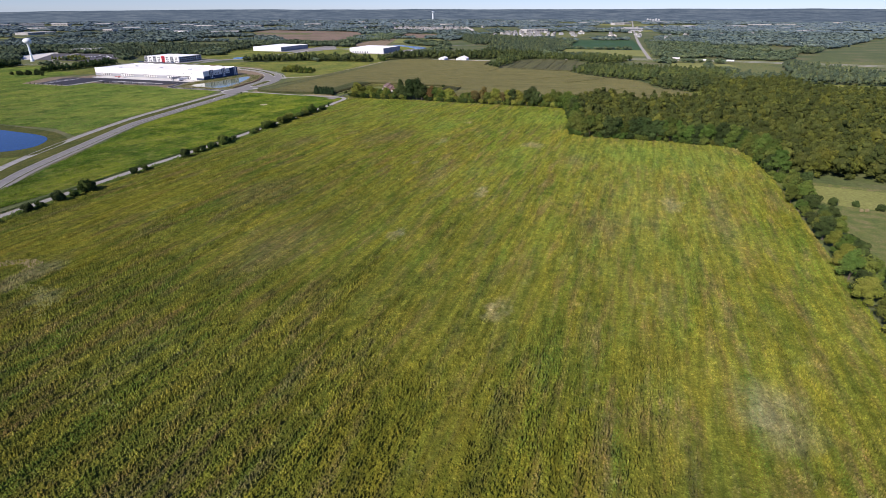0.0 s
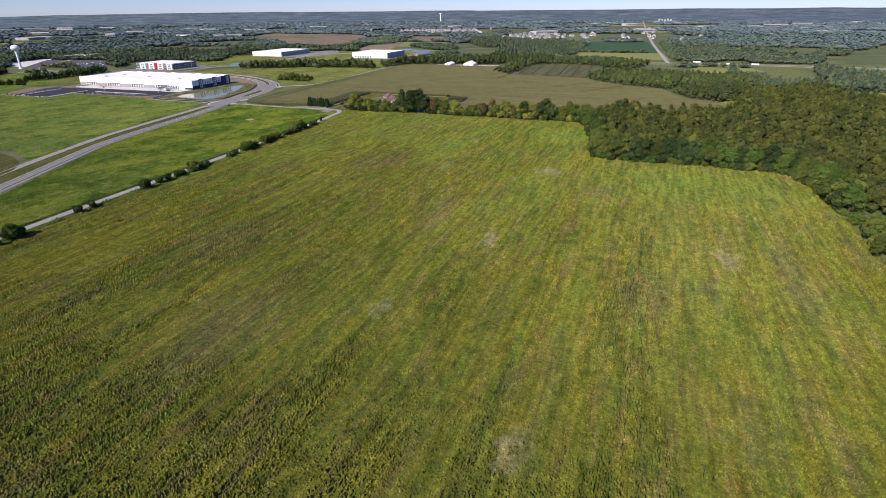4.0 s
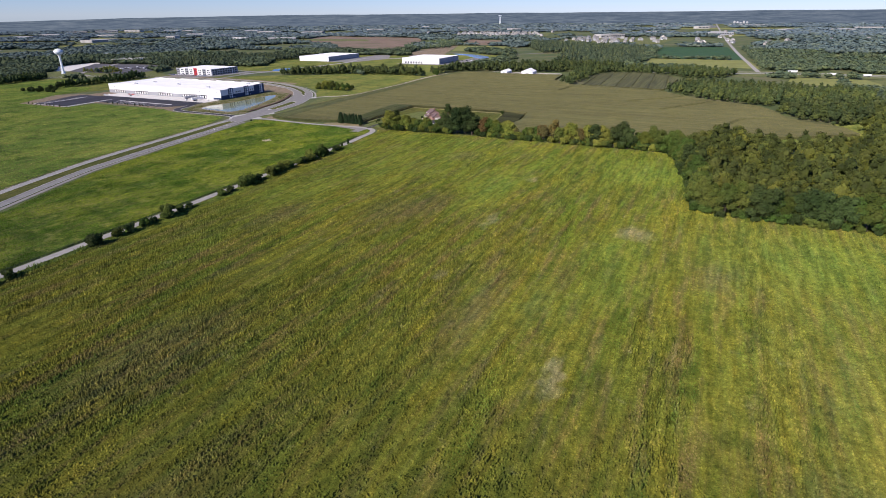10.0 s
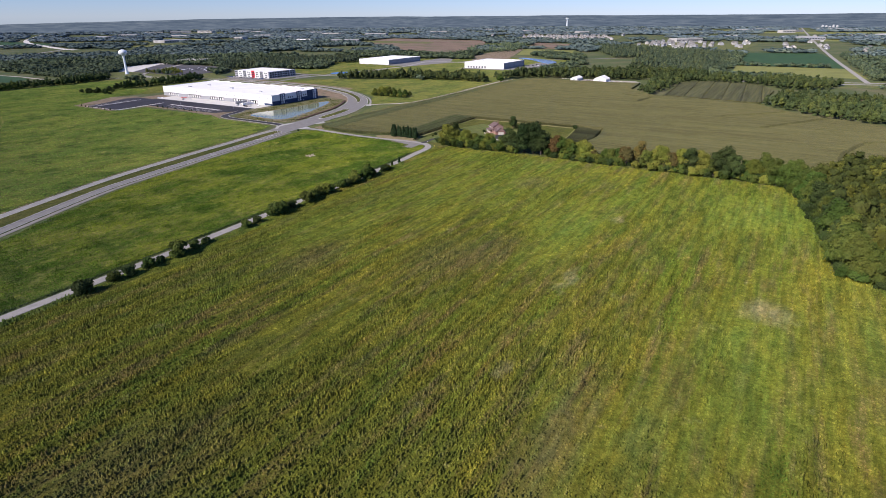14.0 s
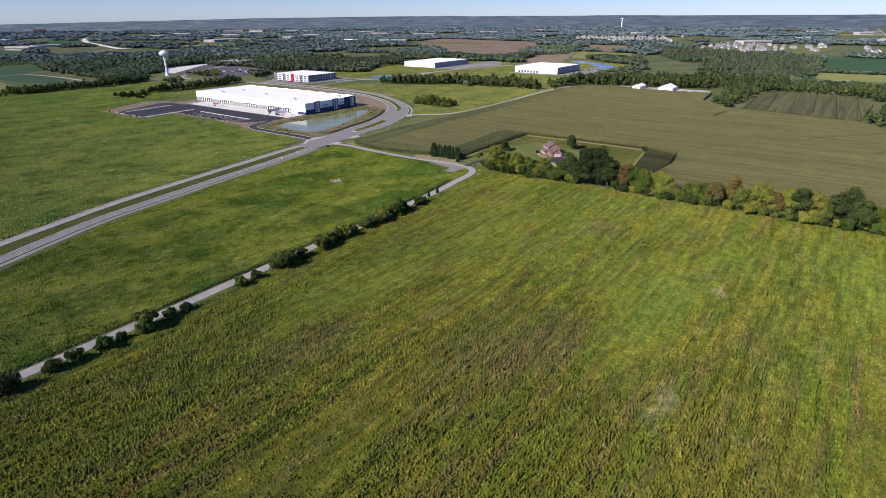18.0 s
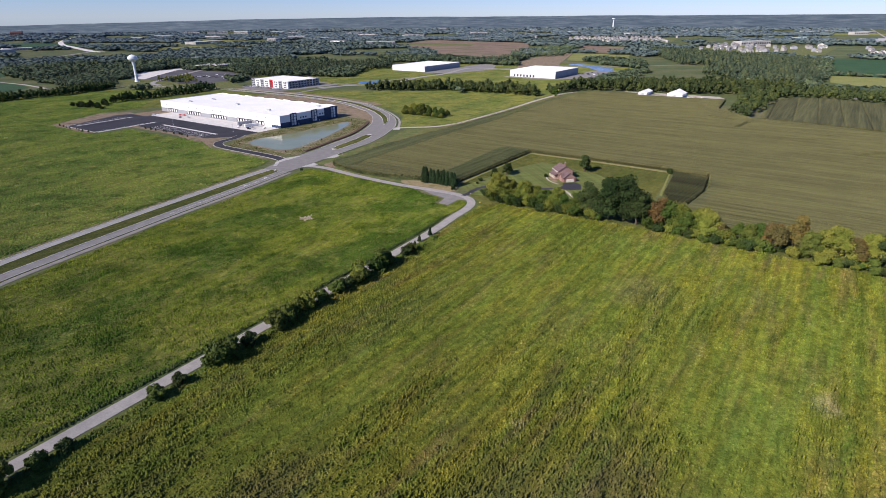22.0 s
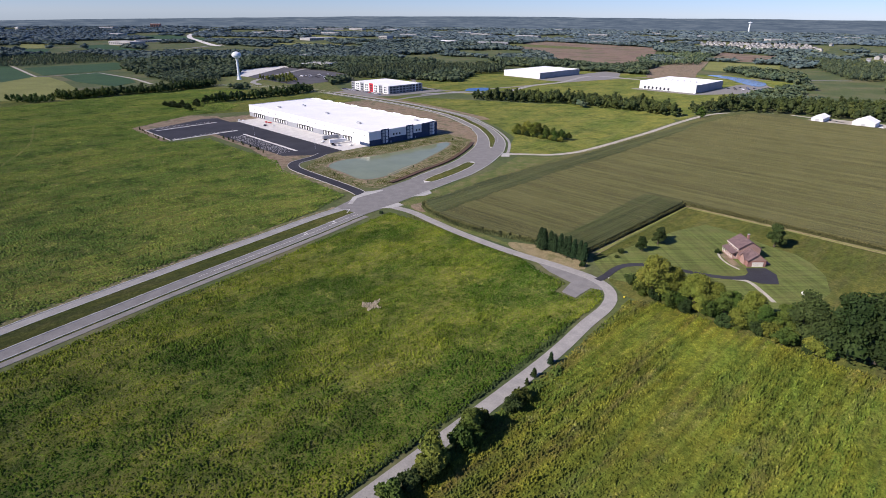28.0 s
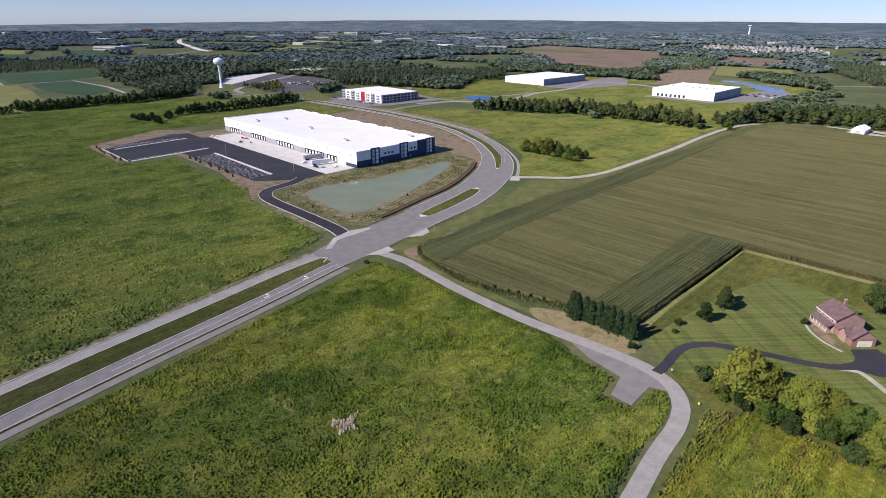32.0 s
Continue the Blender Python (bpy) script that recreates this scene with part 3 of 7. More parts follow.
def weed_tall(x, y):
    bend = x + 5 * wave(x, y, 70.0, 65)
    furrow = 0.6 * wave(bend, y * 0.10, 2.7, 63) + 0.4 * wave(bend, y * 0.12, 5.5, 66)
    drill = 0.5 + 0.5 * np.cos(2 * math.pi * (bend / 2.5 + 0.6 * wave(x, y, 40.0, 67)))
    clump = 0.7 * wave(x, y * 0.75, 1.25, 68) + 0.3 * wave(x, y * 0.7, 2.8, 4)
    r = rank(x, y)
    return 0.12 + (0.5 + 0.5 * r) * 1.35 * clump ** 1.8 + r * (0.45 * furrow ** 1.6 + 0.34 * drill)


def meadow_top(x, y):
    return 0.06 + 0.3 * wave(x, y, 19.0, 9) + 0.25 * wave(x, y, 3.4, 7)


def meadow_tall(x, y):
    return 0.16 + 0.6 * wave(x, y, 19.0, 9) * wave(x, y, 7.0, 10) + 0.9 * (0.5 * wave(x, y, 3.4, 7) + 0.5 * wave(x, y, 1.7, 11)) ** 2.2


def tufts(name, poly, gap, wide, tall, ground_at, mat, label, category, seed, row=0.9, col=1.3, steep=1.0):
    """Leafy tufts, each a small steep uneven hump of its own, spread over an outline."""
    rs = np.random.RandomState(seed)
    poly = np.asarray(poly, float)
    gx = np.arange(poly[:, 0].min(), poly[:, 0].max(), gap)
    gy = np.arange(poly[:, 1].min(), poly[:, 1].max(), gap)
    X, Y = np.meshgrid(gx, gy, indexing="ij")
    X = (X + (rs.rand(*X.shape) - 0.5) * gap * row).ravel()
    Y = (Y + (rs.rand(*Y.shape) - 0.5) * gap * col).ravel()
    ok = inside(X, Y, poly)
    X, Y = X[ok], Y[ok]
    n = len(X)
    H = tall(X, Y) * (0.5 + 0.8 * rs.rand(n)) * steep
    R = wide * (0.65 + 0.6 * rs.rand(n))
    A = rs.rand(n) * 6.283
    Z = ground_at(X, Y)
    V = np.zeros((n, 4, 3), np.float32)
    for k in range(3):
        a = A + k * 2.0944 + (rs.rand(n) - 0.5) * 0.8
        r = R * (0.8 + 0.5 * rs.rand(n))
        V[:, k] = np.stack([X + r * np.cos(a), Y + r * np.sin(a), Z - 0.12 + 0.2 * H * rs.rand(n)], 1)
    V[:, 3] = np.stack([X + (rs.rand(n) - 0.5) * R * 0.9, Y + (rs.rand(n) - 0.5) * R * 0.9, Z + H], 1)
    base = 4 * np.arange(n)[:, None]
    F = np.concatenate([base + (k, (k + 1) % 3, 3) for k in range(3)])
    return tagged(new(name, mesh_of(name, V.reshape(-1, 3), F, mat, True)), label, category, kind="stuff")


# ---- ground and distance ----
def ground_sheet():
    r = np.concatenate([np.linspace(0, 900, 10), np.geomspace(1000, 4950, 14)])
    n = 96
    a = np.linspace(0, 2 * math.pi, n, endpoint=False)
    v = [(450.0, -400.0, 0.0)] + [(450 + q * math.cos(t), -400 + q * math.sin(t), 0.0) for q in r[1:] for t in a]
    f = [(0, 1 + i, 1 + (i + 1) % n, 1 + (i + 1) % n) for i in range(n)]
    tri = [(0, 1 + i, 1 + (i + 1) % n) for i in range(n)]
    quads = [(1 + k * n + i, 1 + (k + 1) * n + i, 1 + (k + 1) * n + (i + 1) % n, 1 + k * n + (i + 1) % n) for k in range(len(r) - 2) for i in range(n)]
    faces = tri + [q[:3] for q in quads] + [(q[0], q[2], q[3]) for q in quads]
    return tagged(new("ground", mesh_of("ground", v, faces, M_ground)), "grassy farmland reaching to the horizon", "ground", kind="structure")


ground_sheet()


def far_ridge():
    """The last woods at the horizon, a band all round with haze painted into its colour."""
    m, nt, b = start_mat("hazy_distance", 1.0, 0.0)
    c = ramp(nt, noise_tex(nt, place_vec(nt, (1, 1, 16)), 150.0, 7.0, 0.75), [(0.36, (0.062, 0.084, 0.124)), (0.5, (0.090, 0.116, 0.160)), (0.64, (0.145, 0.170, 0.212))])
    # Black base, emission only: the band glows in its haze colour.
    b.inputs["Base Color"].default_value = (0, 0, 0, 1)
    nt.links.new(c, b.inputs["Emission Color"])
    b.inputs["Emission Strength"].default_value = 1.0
    n = 900
    a = np.linspace(0, 2 * math.pi, n, endpoint=False)
    v = []
    for ring, (rad, top) in enumerate(((4900, 0), (4880, 1))):
        for i, t in enumerate(a):
            rise = float(np.interp(math.degrees(t), (0, 74, 112, 135, 150, 173, 200, 360), (90, 90, 86, 84, 68, 34, 30, 90)))
            h = rise + 4 * float(wave(np.array(i * 1.0), np.array(3.0), 9.0, 11)) + 2 * float(wave(np.array(i * 1.0), np.array(8.0), 2.0, 12)) if top else 0
            v.append((450 + rad * math.cos(t), -400 + rad * math.sin(t), h))
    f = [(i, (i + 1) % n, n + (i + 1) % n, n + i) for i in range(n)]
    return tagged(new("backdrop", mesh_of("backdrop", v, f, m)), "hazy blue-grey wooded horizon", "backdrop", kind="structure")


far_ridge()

# ---- fields ----
LANE = [(345, -980), (334, -760), (323, -560), (319, -490), (317, -440), (315, -370), (312, -300), (309, -230), (305.5, -165), (301.5, -132), (300.2, -117), (297.5, -107), (293, -100.5), (287.5, -96.8), (279, -94.6), (262, -95), (246, -96.5), (228, -97.3), (200, -96.5), (176, -94), (158, -92), (143, -94)]
FIELD = [(339, -900), (330, -640), (327, -545), (322, -440), (319, -370), (316, -300), (313, -230), (309, -160), (306, -132), (305, -116), (303, -103), (312, -96), (420, -93), (572, -98), (578, -150), (586, -234), (640, -236), (724, -242), (731, -340), (731, -480), (731, -640), (728, -900)]
relief("weed_field", FIELD, 2.4, weed_top, M_fieldflat, "overgrown green and yellow weed field with furrow streaks", "field", smooth=True)
tufts("weeds", [p for p in FIELD if p[1] > -700] + [(724, -690), (334, -690)], 0.80, 0.46, weed_tall, weed_top, M_weeds, "knee-high weeds in clumps and rows", "weeds", 51)


def along(pts, off, width):
    """An outline of that width beside a line of points."""
    line = curve(pts, 6.0)
    s = sides(line)
    return np.concatenate([line + s * (off + width / 2), (line + s * (off - width / 2))[::-1]])


tufts("undergrowth", along([(334, -760), (323, -560), (319, -490), (317, -440), (315, -370), (312, -300), (309, -230), (305.5, -165)], -6.2, 3.2), 0.75, 0.6, lambda x, y: 0.35 + 1.7 * wave(x, y, 7.0, 71) ** 1.5, weed_top, M_leaf, "low leafy undergrowth along a lane", "undergrowth", 56)
tufts("undergrowth", along([(334, -760), (323, -560), (319, -490), (317, -440), (315, -370), (312, -300), (309, -230), (305.5, -165), (301.5, -132)], 4.9, 1.7), 0.7, 0.5, lambda x, y: 0.25 + 0.7 * wave(x, y, 9.0, 72), weed_top, M_leafdark, "dark rank grass in a ditch along a lane", "undergrowth", 57)
tufts("dead_grass", along([(383, -597), (390, -590), (400, -590), (404, -598)], 0, 6.0), 0.8, 0.5, lambda x, y: 0.3 + 0.3 * wave(x, y, 4.0, 74), weed_top, M_hay, "pale flattened grass in a weed field", "grass", 64)
tufts("dead_grass", along([(404, -602), (412, -607), (421, -607), (432, -612), (440, -618), (443, -625)], 0, 5.0), 0.75, 0.5, lambda x, y: 0.3 + 0.5 * wave(x, y, 4.0, 75), weed_top, M_straw, "pale yellow grass along an old track", "grass", 65)
MEADOW_E = [(296, -580), (309, -556), (312, -450), (308, -300), (303, -200), (297, -136), (296.8, -119), (294.6, -108), (290.5, -104), (287.6, -105), (287.6, -118), (277, -118), (276, -108), (262, -106.5), (250, -101.5), (226, -101.5), (180, -99.5), (150, -103), (153.5, -125), (166, -190), (176, -250), (192, -318), (224, -395), (252, -462), (272, -505)]
relief("meadow", MEADOW_E, 2.4, meadow_top, M_meadowflat, "rough green meadow with yellowish patches", "meadow", smooth=True)
tufts("weeds", MEADOW_E, 0.80, 0.52, meadow_tall, meadow_top, M_meadow, "leafy green weeds in dense tufts", "weeds", 52)
MEADOW_W = [(-420, -330), (-60, -362), (60, -360), (130, -360), (178, -380), (166, -345), (148, -288), (138, -232), (128, -180), (118, -135), (104, -101), (60, -99), (22, -98), (-8, -86), (-26, -86), (-60, -89), (-126, -88), (-131, -120), (-140, -124), (-225, -122), (-262, -52), (-270, 0), (-300, 30), (-340, 20), (-380, 80), (-440, 100), (-490, 40), (-480, -60), (-470, -160), (-450, -300)]
relief("meadow", MEADOW_W, 4.0, meadow_top, M_meadowflat, "rough green meadow beside the boulevard", "meadow", seed=4, smooth=True)
tufts("weeds", MEADOW_W, 1.3, 0.78, meadow_tall, meadow_top, M_meadowwest, "leafy green weeds in coarse tufts", "weeds", 53)
for pts in ([(-293, -219), (-302, -194), (-320, -166), (-324, -138), (-330, -105)], [(-330, -105), (-352, -60), (-372, -20)], [(-120, -250), (-200, -214), (-300, -190)]):
    tufts("track", along(pts, 0, 1.8), 0.8, 0.6, lambda x, y: 0.35 + 0.2 * wave(x, y, 3.0, 84), meadow_top, M_straw, "faint pale track through a meadow", "track", 66)
flat("meadow", [(110, -420), (195, -415), (236, -485), (300, -590), (200, -700), (-100, -700), (-420, -330), (-120, -480), (40, -470)], 0.10, M_meadowflat, "green grass round a retention pond", "meadow")
flat("meadow", [(-600, -100), (-420, -330), (-420, -80), (-330, -60), (-262, -30), (-232, 60), (-226, 90), (-240, 168), (-400, 172), (-470, 130), (-520, 80)], 0.05, M_meadowflat, "rough green meadow by a warehouse", "meadow")
flat("meadow", [(60, 128), (78, 100), (96, 76), (110, 70), (133, 104), (136, 150), (133, 236), (128, 330), (110, 352), (48, 352), (-27, 338), (-93, 304), (-138, 282), (-225, 232), (-225, 204), (-130, 200), (-50, 190), (24, 152)], 0.05, M_meadowflat, "green meadow beside a curved road", "meadow")
flat("meadow", [(-225, 320), (-170, 330), (-100, 400), (-150, 560), (-232, 570), (-240, 450)], 0.05, M_meadowflat, "mown grass between business lots", "meadow")
flat("meadow", [(-420, 440), (-235, 380), (-250, 560), (-330, 560), (-430, 640)], 0.06, M_meadowflat, "mown grass in front of a white warehouse", "meadow")
flat("meadow", [(728, -335), (800, -345), (960, -380), (960, -560), (748, -560), (735, -420)], 0.06, M_grass, "small green pasture behind a hedgerow", "meadow")
flat("dry_grass", [(738, -345), (800, -352), (830, -385), (835, -400), (750, -386)], 0.10, M_straw, "strip of pale grass across a pasture", "dry grass")

CORN = [(163, -84), (180, -87.5), (204, -88), (240, -78), (264, -72), (264, 39), (380, 41), (405, 42), (412, 0), (409, -40), (400, -62), (450, -76), (538, -80), (575, -52), (602, -20), (660, 0), (712, 36), (704, 66), (688, 87), (664, 100), (660, 112), (652, 150), (636, 186), (590, 206), (553, 240), (520, 283), (478, 297), (430, 306), (398, 309), (384, 300), (352, 366), (345, 450), (300, 438), (226, 436), (205, 463), (154, 434), (148, 392), (149, 325), (150, 238), (150.5, 141), (150, 100), (148.5, 60), (146.5, 10), (148.5, -30), (151.5, -60), (152, -77)]


CORN_NE = [(403, 315), (432, 312), (480, 304), (514, 297), (524, 300), (533, 440), (516, 504), (477, 521), (446, 526), (414, 519), (404, 490), (400, 400)]
GAPS = ((494, 166, 551, 229), (538, 117, 588, 197), (600, 21, 610, 57), (610, 57, 618, 80), (618, 80, 640, 97), (391, 244, 396, 282), (356, 300, 378, 290), (600, 21, 597, -4))


def corn_top(x, y):
    gap = 0 * x
    for x0, y0, x1, y1 in GAPS:
        k = np.clip(((x - x0) * (x1 - x0) + (y - y0) * (y1 - y0)) / ((x1 - x0) ** 2 + (y1 - y0) ** 2), 0, 1)
        gap = np.maximum(gap, np.clip(1.6 - np.hypot(x - x0 - k * (x1 - x0), y - y0 - k * (y1 - y0)) / 2.2, 0, 1))
    return 2.0 + 0.25 * wave(x, y, 1.7, 21) + 0.35 * wave(x * 0.1, y, 1.6, 22) + 0.25 * wave(x, y, 30, 23) - 2.15 * gap


def headland_top(x, y):
    return 2.2 + 0.4 * (0.5 + 0.5 * np.cos(2 * math.pi * x / 1.55)) + 0.3 * wave(x, y, 1.1, 24)


flat("meadow", [(575, -55), (602, -24), (606, 66), (636, 106), (690, 82), (760, 178), (840, 236), (1000, 230), (1000, -10), (850, -15), (700, -40), (600, -50)], 0.05, M_meadowflat, "grassy gap behind a wood", "meadow")
HEAD_W = [(244, -78), (264, -72), (264, 38), (239, 37), (241, 0), (245, -55)]
HEAD_N = [(163, -84), (176, -86.5), (174, -60), (172, -30), (171.5, 0), (169, 58), (168.5, 146), (164, 252), (160, 325), (160, 392), (168, 432), (154, 434), (148, 392), (149, 325), (150, 238), (150.5, 141), (150, 100), (148.5, 60), (146.5, 10), (148.5, -30), (151.5, -60), (152, -77)]
HEAD_E = [(382, 36), (390, -24), (396, -37), (408, -37), (410, -3), (405, 40)]
relief("corn_field", CORN, 1.4, corn_top, M_corn, "tall ripening corn in long rows", "corn field", skirt=True)
relief("corn_field", HEAD_W, 1.6, headland_top, M_corn_y, "dark green corn headland with distinct rows", "corn field", cellx=0.39, skirt=True)
relief("corn_field", CORN_NE, 2.2, lambda x, y: 1.9 + 0.3 * wave(x, y * 0.1, 1.6, 25) + 0.3 * wave(x, y, 1.5, 26) - 1.2 * np.clip(1.4 - np.abs((x + 0.05 * y) % 23.0 - 11.5), 0, 1), M_corn_ne, "corn block with rows running away", "corn field", cellx=0.9, skirt=True, seed=9)
flat("ditch", [(390, 322), (396, 305), (432, 304), (480, 296), (514, 288), (524, 280), (530, 300), (514, 298), (480, 306), (432, 314), (402, 318)], 0.2, M_rough, "dark grassy ditch between corn blocks", "ditch", low=0.0)
relief("corn_field", HEAD_N, 2.0, lambda x, y: corn_top(x, y) + 0.14, M_corn_y, "dark green corn headland beside a farm track", "corn field", seed=8, skirt=True)
relief("corn_field", HEAD_E, 1.6, lambda x, y: 0.5 + 1.7 * (0.5 + 0.5 * np.cos(2 * math.pi * (x - 0.1 * y) / 2.34)) ** 0.7 + 0.3 * wave(x, y, 1.1, 24), M_corn, "dark green corn block with distinct rows", "corn field", cellx=0.39, skirt=True)
tufts("corn_plants", [(163, -82), (238, -80), (243, -60), (238, 42), (376, 37), (416, 20), (416, -60), (538, -78), (600, -18), (660, 2), (708, 36), (700, 66), (660, 98), (650, 150), (634, 184), (590, 204), (553, 238), (518, 281), (398, 304), (350, 366), (340, 440), (226, 434), (156, 430), (142, 390), (146, 141), (141, 60), (149, -30)], 1.15, 0.34, lambda x, y: 0.25 + 0.25 * wave(x, y, 3.0, 31), corn_top, M_corntop, "corn tassels in long rows", "corn", 54, 1.0, 0.35)
for k, pts in enumerate(([(151, -60), (152, -77), (163, -84.6), (180, -88), (204, -88.5), (240, -78.6), (264, -72.4)], [(264, -72), (264.2, -20), (264.2, 39)], [(264.4, 39.4), (320, 40.4), (380, 41.2)], [(148.5, -30), (146.5, 10), (148.5, 60), (150, 100), (150.5, 141), (150, 238)])):
    tufts("corn_plants", along(pts, 0, 1.9), 0.42, 0.40, lambda x, y: 2.0 + 0.6 * wave(x, y, 1.0, 32), lambda x, y: 0 * x, M_corn if k else M_corn_y, "leafy outer rows of corn", "corn", 58 + k)
flat("grass_track", [(264, 38), (268.5, -70), (264.3, -70), (264.2, 38), (264.2, 42), (300, 41), (377, 38), (377, 34.5), (300, 36.5), (268, 37)], 0.10, M_hay, "pale grass track along the corn edge", "track")
tufts("undergrowth", along([(246, -96.5), (228, -97.3), (200, -96.5), (176, -94), (160, -92.4)], 4.6, 2.6), 0.7, 0.55, lambda x, y: 0.2 + 0.6 * wave(x, y, 8.0, 73), lambda x, y: 0 * x, M_rough, "brown-green rank grass along a lane", "undergrowth", 63)
strip("grass_track", [(266.8, -70), (266.8, 35.5), (379, 37), (389, -26)], 1.6, 0.14, M_straw, "pale mown strip along the corn", "track", smooth=False)
tufts("weeds", [(268.5, -66), (273, -54), (276, -30), (280, -8), (287, 15), (301, 14.5), (308, 11.5), (325, 5.5), (338, 3.5), (346, -3), (356, -16), (362, -34), (386, -30), (378, 34), (268.5, 33)], 0.9, 0.6, lambda x, y: 0.15 + 0.5 * wave(x, y, 6.0, 81) * wave(x, y, 2.2, 82), lambda x, y: 0.06 + 0 * x, M_rough, "dark rough weeds round a lawn", "weeds", 60)
flat("lawn_edge", [(268.5, -74), (288, -92), (300, -100), (330, -99), (420, -96), (540, -98), (540, -82), (450, -79), (412, -68), (388, -37), (380, 38), (268, 38)], 0.06, M_rough, "rough grass round a house lot", "meadow")
flat("lawn", [(272, -78), (286, -90), (298, -86), (318, -80), (346, -78), (358, -62), (360, -34), (354, -16), (345, -4), (337, 2), (325, 4), (308, 10), (301, 13), (288, 13.5), (281, -8), (277, -30), (274, -55)], 0.11, M_lawn, "striped mown lawn of a farmhouse", "lawn")
flat("dry_grass", [(228, -88), (238, -82), (246, -79), (266, -77), (272, -85), (272, -91.5), (252, -93), (236, -93.5)], 0.09, M_hay, "dry straw-coloured grass under conifers", "dry grass", round_off=True)
flat("verge", [(146, -104), (152, -104), (176, -99), (176, -101), (150, -107)], 0.07, M_grass, "grass verge at a lane mouth", "verge")
flat("verge", [(141, -86), (160, -89), (178, -91), (205, -93), (238, -92), (238, -89), (205, -89), (164, -84.5), (153, -62), (148, -30), (143, 15), (140, 60), (137, 92), (112, 66), (127, 20), (131, -20), (137, -60)], 0.07, M_grass, "mown grass verge between boulevard and corn", "verge")
flat("bare_soil", [(148, -84), (160, -88), (163, -84), (155, -68), (150, -48), (146, -48), (150, -66)], 0.10, M_dirt, "tyre-worn bare earth beside the corn", "soil", round_off=True)
tufts("dead_weeds", [(229.5, -183.5), (232.2, -181.8), (232.6, -178), (231.2, -175.5), (233.8, -178.6), (235.2, -180.7), (238.8, -181), (236, -182.9), (236.5, -186.2), (233.8, -184.2), (232, -185.8)], 0.42, 0.42, lambda x, y: 0.75 + 0.3 * wave(x, y, 1.2, 85), meadow_top, M_deadweed, "patch of dead bleached weeds", "dead weeds", 67)

# ---- boulevard, lanes and drives ----
FAR_C = [(292, -760), (283, -630), (258, -536), (226, -481), (209, -446), (185, -385), (164, -322), (154.5, -288), (147.5, -254), (140.5, -217), (136, -190), (131.5, -165), (126.8, -140), (124.5, -119)]
NEAR_C = [(316, -760), (310, -640), (292, -556), (262, -506), (243, -471), (215, -405), (183, -327), (173, -288), (166, -255), (159, -220), (151.8, -180), (146.5, -152), (140.5, -125), (139.2, -117)]


def road_edge(line, off, side, what):
    """Kerb with a real step on one side of a carriageway."""
    v, f = sweep(line, off + 0.25, off - 0.25, 0.0, 0.27)
    return tagged(new("kerb", mesh_of("kerb", v, f, M_kerb)), what, "kerb", kind="structure")


far_line, near_line = curve(FAR_C), curve(NEAR_C)
for nm, line, hw in (("road", far_line, 2.6), ("road", near_line, 3.3)):
    v, f = sweep(line, hw, -hw, 0.0, 0.12)
    tagged(new(nm, mesh_of(nm, v, f, M_paleroad if hw < 3 else M_asphalt)), "grey carriageway of a divided boulevard", "road", kind="structure")
    for sgn in (1, -1):
        road_edge(line, sgn * (hw + 0.25), sgn, "pale concrete kerb of the boulevard")
med = np.concatenate([far_line + sides(far_line) * -3.1, (near_line + sides(near_line) * 3.8)[::-1]])
flat("median", [tuple(p) for p in med], 0.16, M_rough, "dark rough grass median between carriageways", "median", low=0.0)
v, f = sweep(near_line, -4.9, -8.2, 0.0, 0.14)
tagged(new("footpath", mesh_of("footpath", v, f, M_pathm)), "worn asphalt footpath beside the boulevard", "path", kind="structure")
v, f = sweep(near_line, -3.8, -4.9, 0.0, 0.09)
tagged(new("verge", mesh_of("verge", v, f, M_rough)), "narrow grass verge beside the kerb", "verge", kind="structure")
v, f = sweep(far_line, 6.6, 3.1, 0.0, 0.09)
tagged(new("verge", mesh_of("verge", v, f, M_bank)), "thin earthy verge beside the kerb", "verge", kind="structure")

OUTER = [(143.2, -124), (142, -112), (140, -96), (136.5, -76), (133, -56), (128.5, -28), (124, -2), (114, 28), (103, 52), (90, 76), (62, 110), (21, 142), (-18, 164), (-52, 180), (-127, 193), (-204, 197), (-334, 190), (-401, 178), (-480, 150), (-530, 100), (-545, 40)]
INNER = [(121.5, -124), (117, -112), (112, -98), (108.5, -76), (105, -52), (98.5, -25), (91, 8), (80, 36), (61, 71), (35, 103), (12, 122), (-8, 136), (-81, 167), (-154, 178), (-221, 180), (-334, 174), (-398, 162), (-470, 136), (-517, 90), (-532, 40)]


def even(pts, n):
    c = curve(pts, 2.0)
    s = np.r_[0, np.cumsum(np.linalg.norm(np.diff(c, axis=0), axis=1))]
    w = np.linspace(0, s[-1], n)
    return np.stack([np.interp(w, s, c[:, k]) for k in (0, 1)], 1)


outer, inner = even(OUTER, 260), even(INNER, 260)


def band(a, b, i0, i1, z0, z1):
    """A slab across the bend between two shares of its width, which may vary along it."""
    i = np.arange(i0, i1)
    a, b = np.broadcast_to(np.asarray(a, float), i.shape)[:, None], np.broadcast_to(np.asarray(b, float), i.shape)[:, None]
    p, q = inner[i] * (1 - a) + outer[i] * a, inner[i] * (1 - b) + outer[i] * b
    n = len(i)
    v = np.concatenate([np.c_[r, np.full(n, z)] for r, z in ((p, z0), (p, z1), (q, z1), (q, z0))])
    k = np.arange(n - 1)
    f = np.concatenate([np.stack([c * n + k, c * n + k + 1, (c + 1) * n + k + 1, (c + 1) * n + k], 1) for c in range(3)])
    return v, f


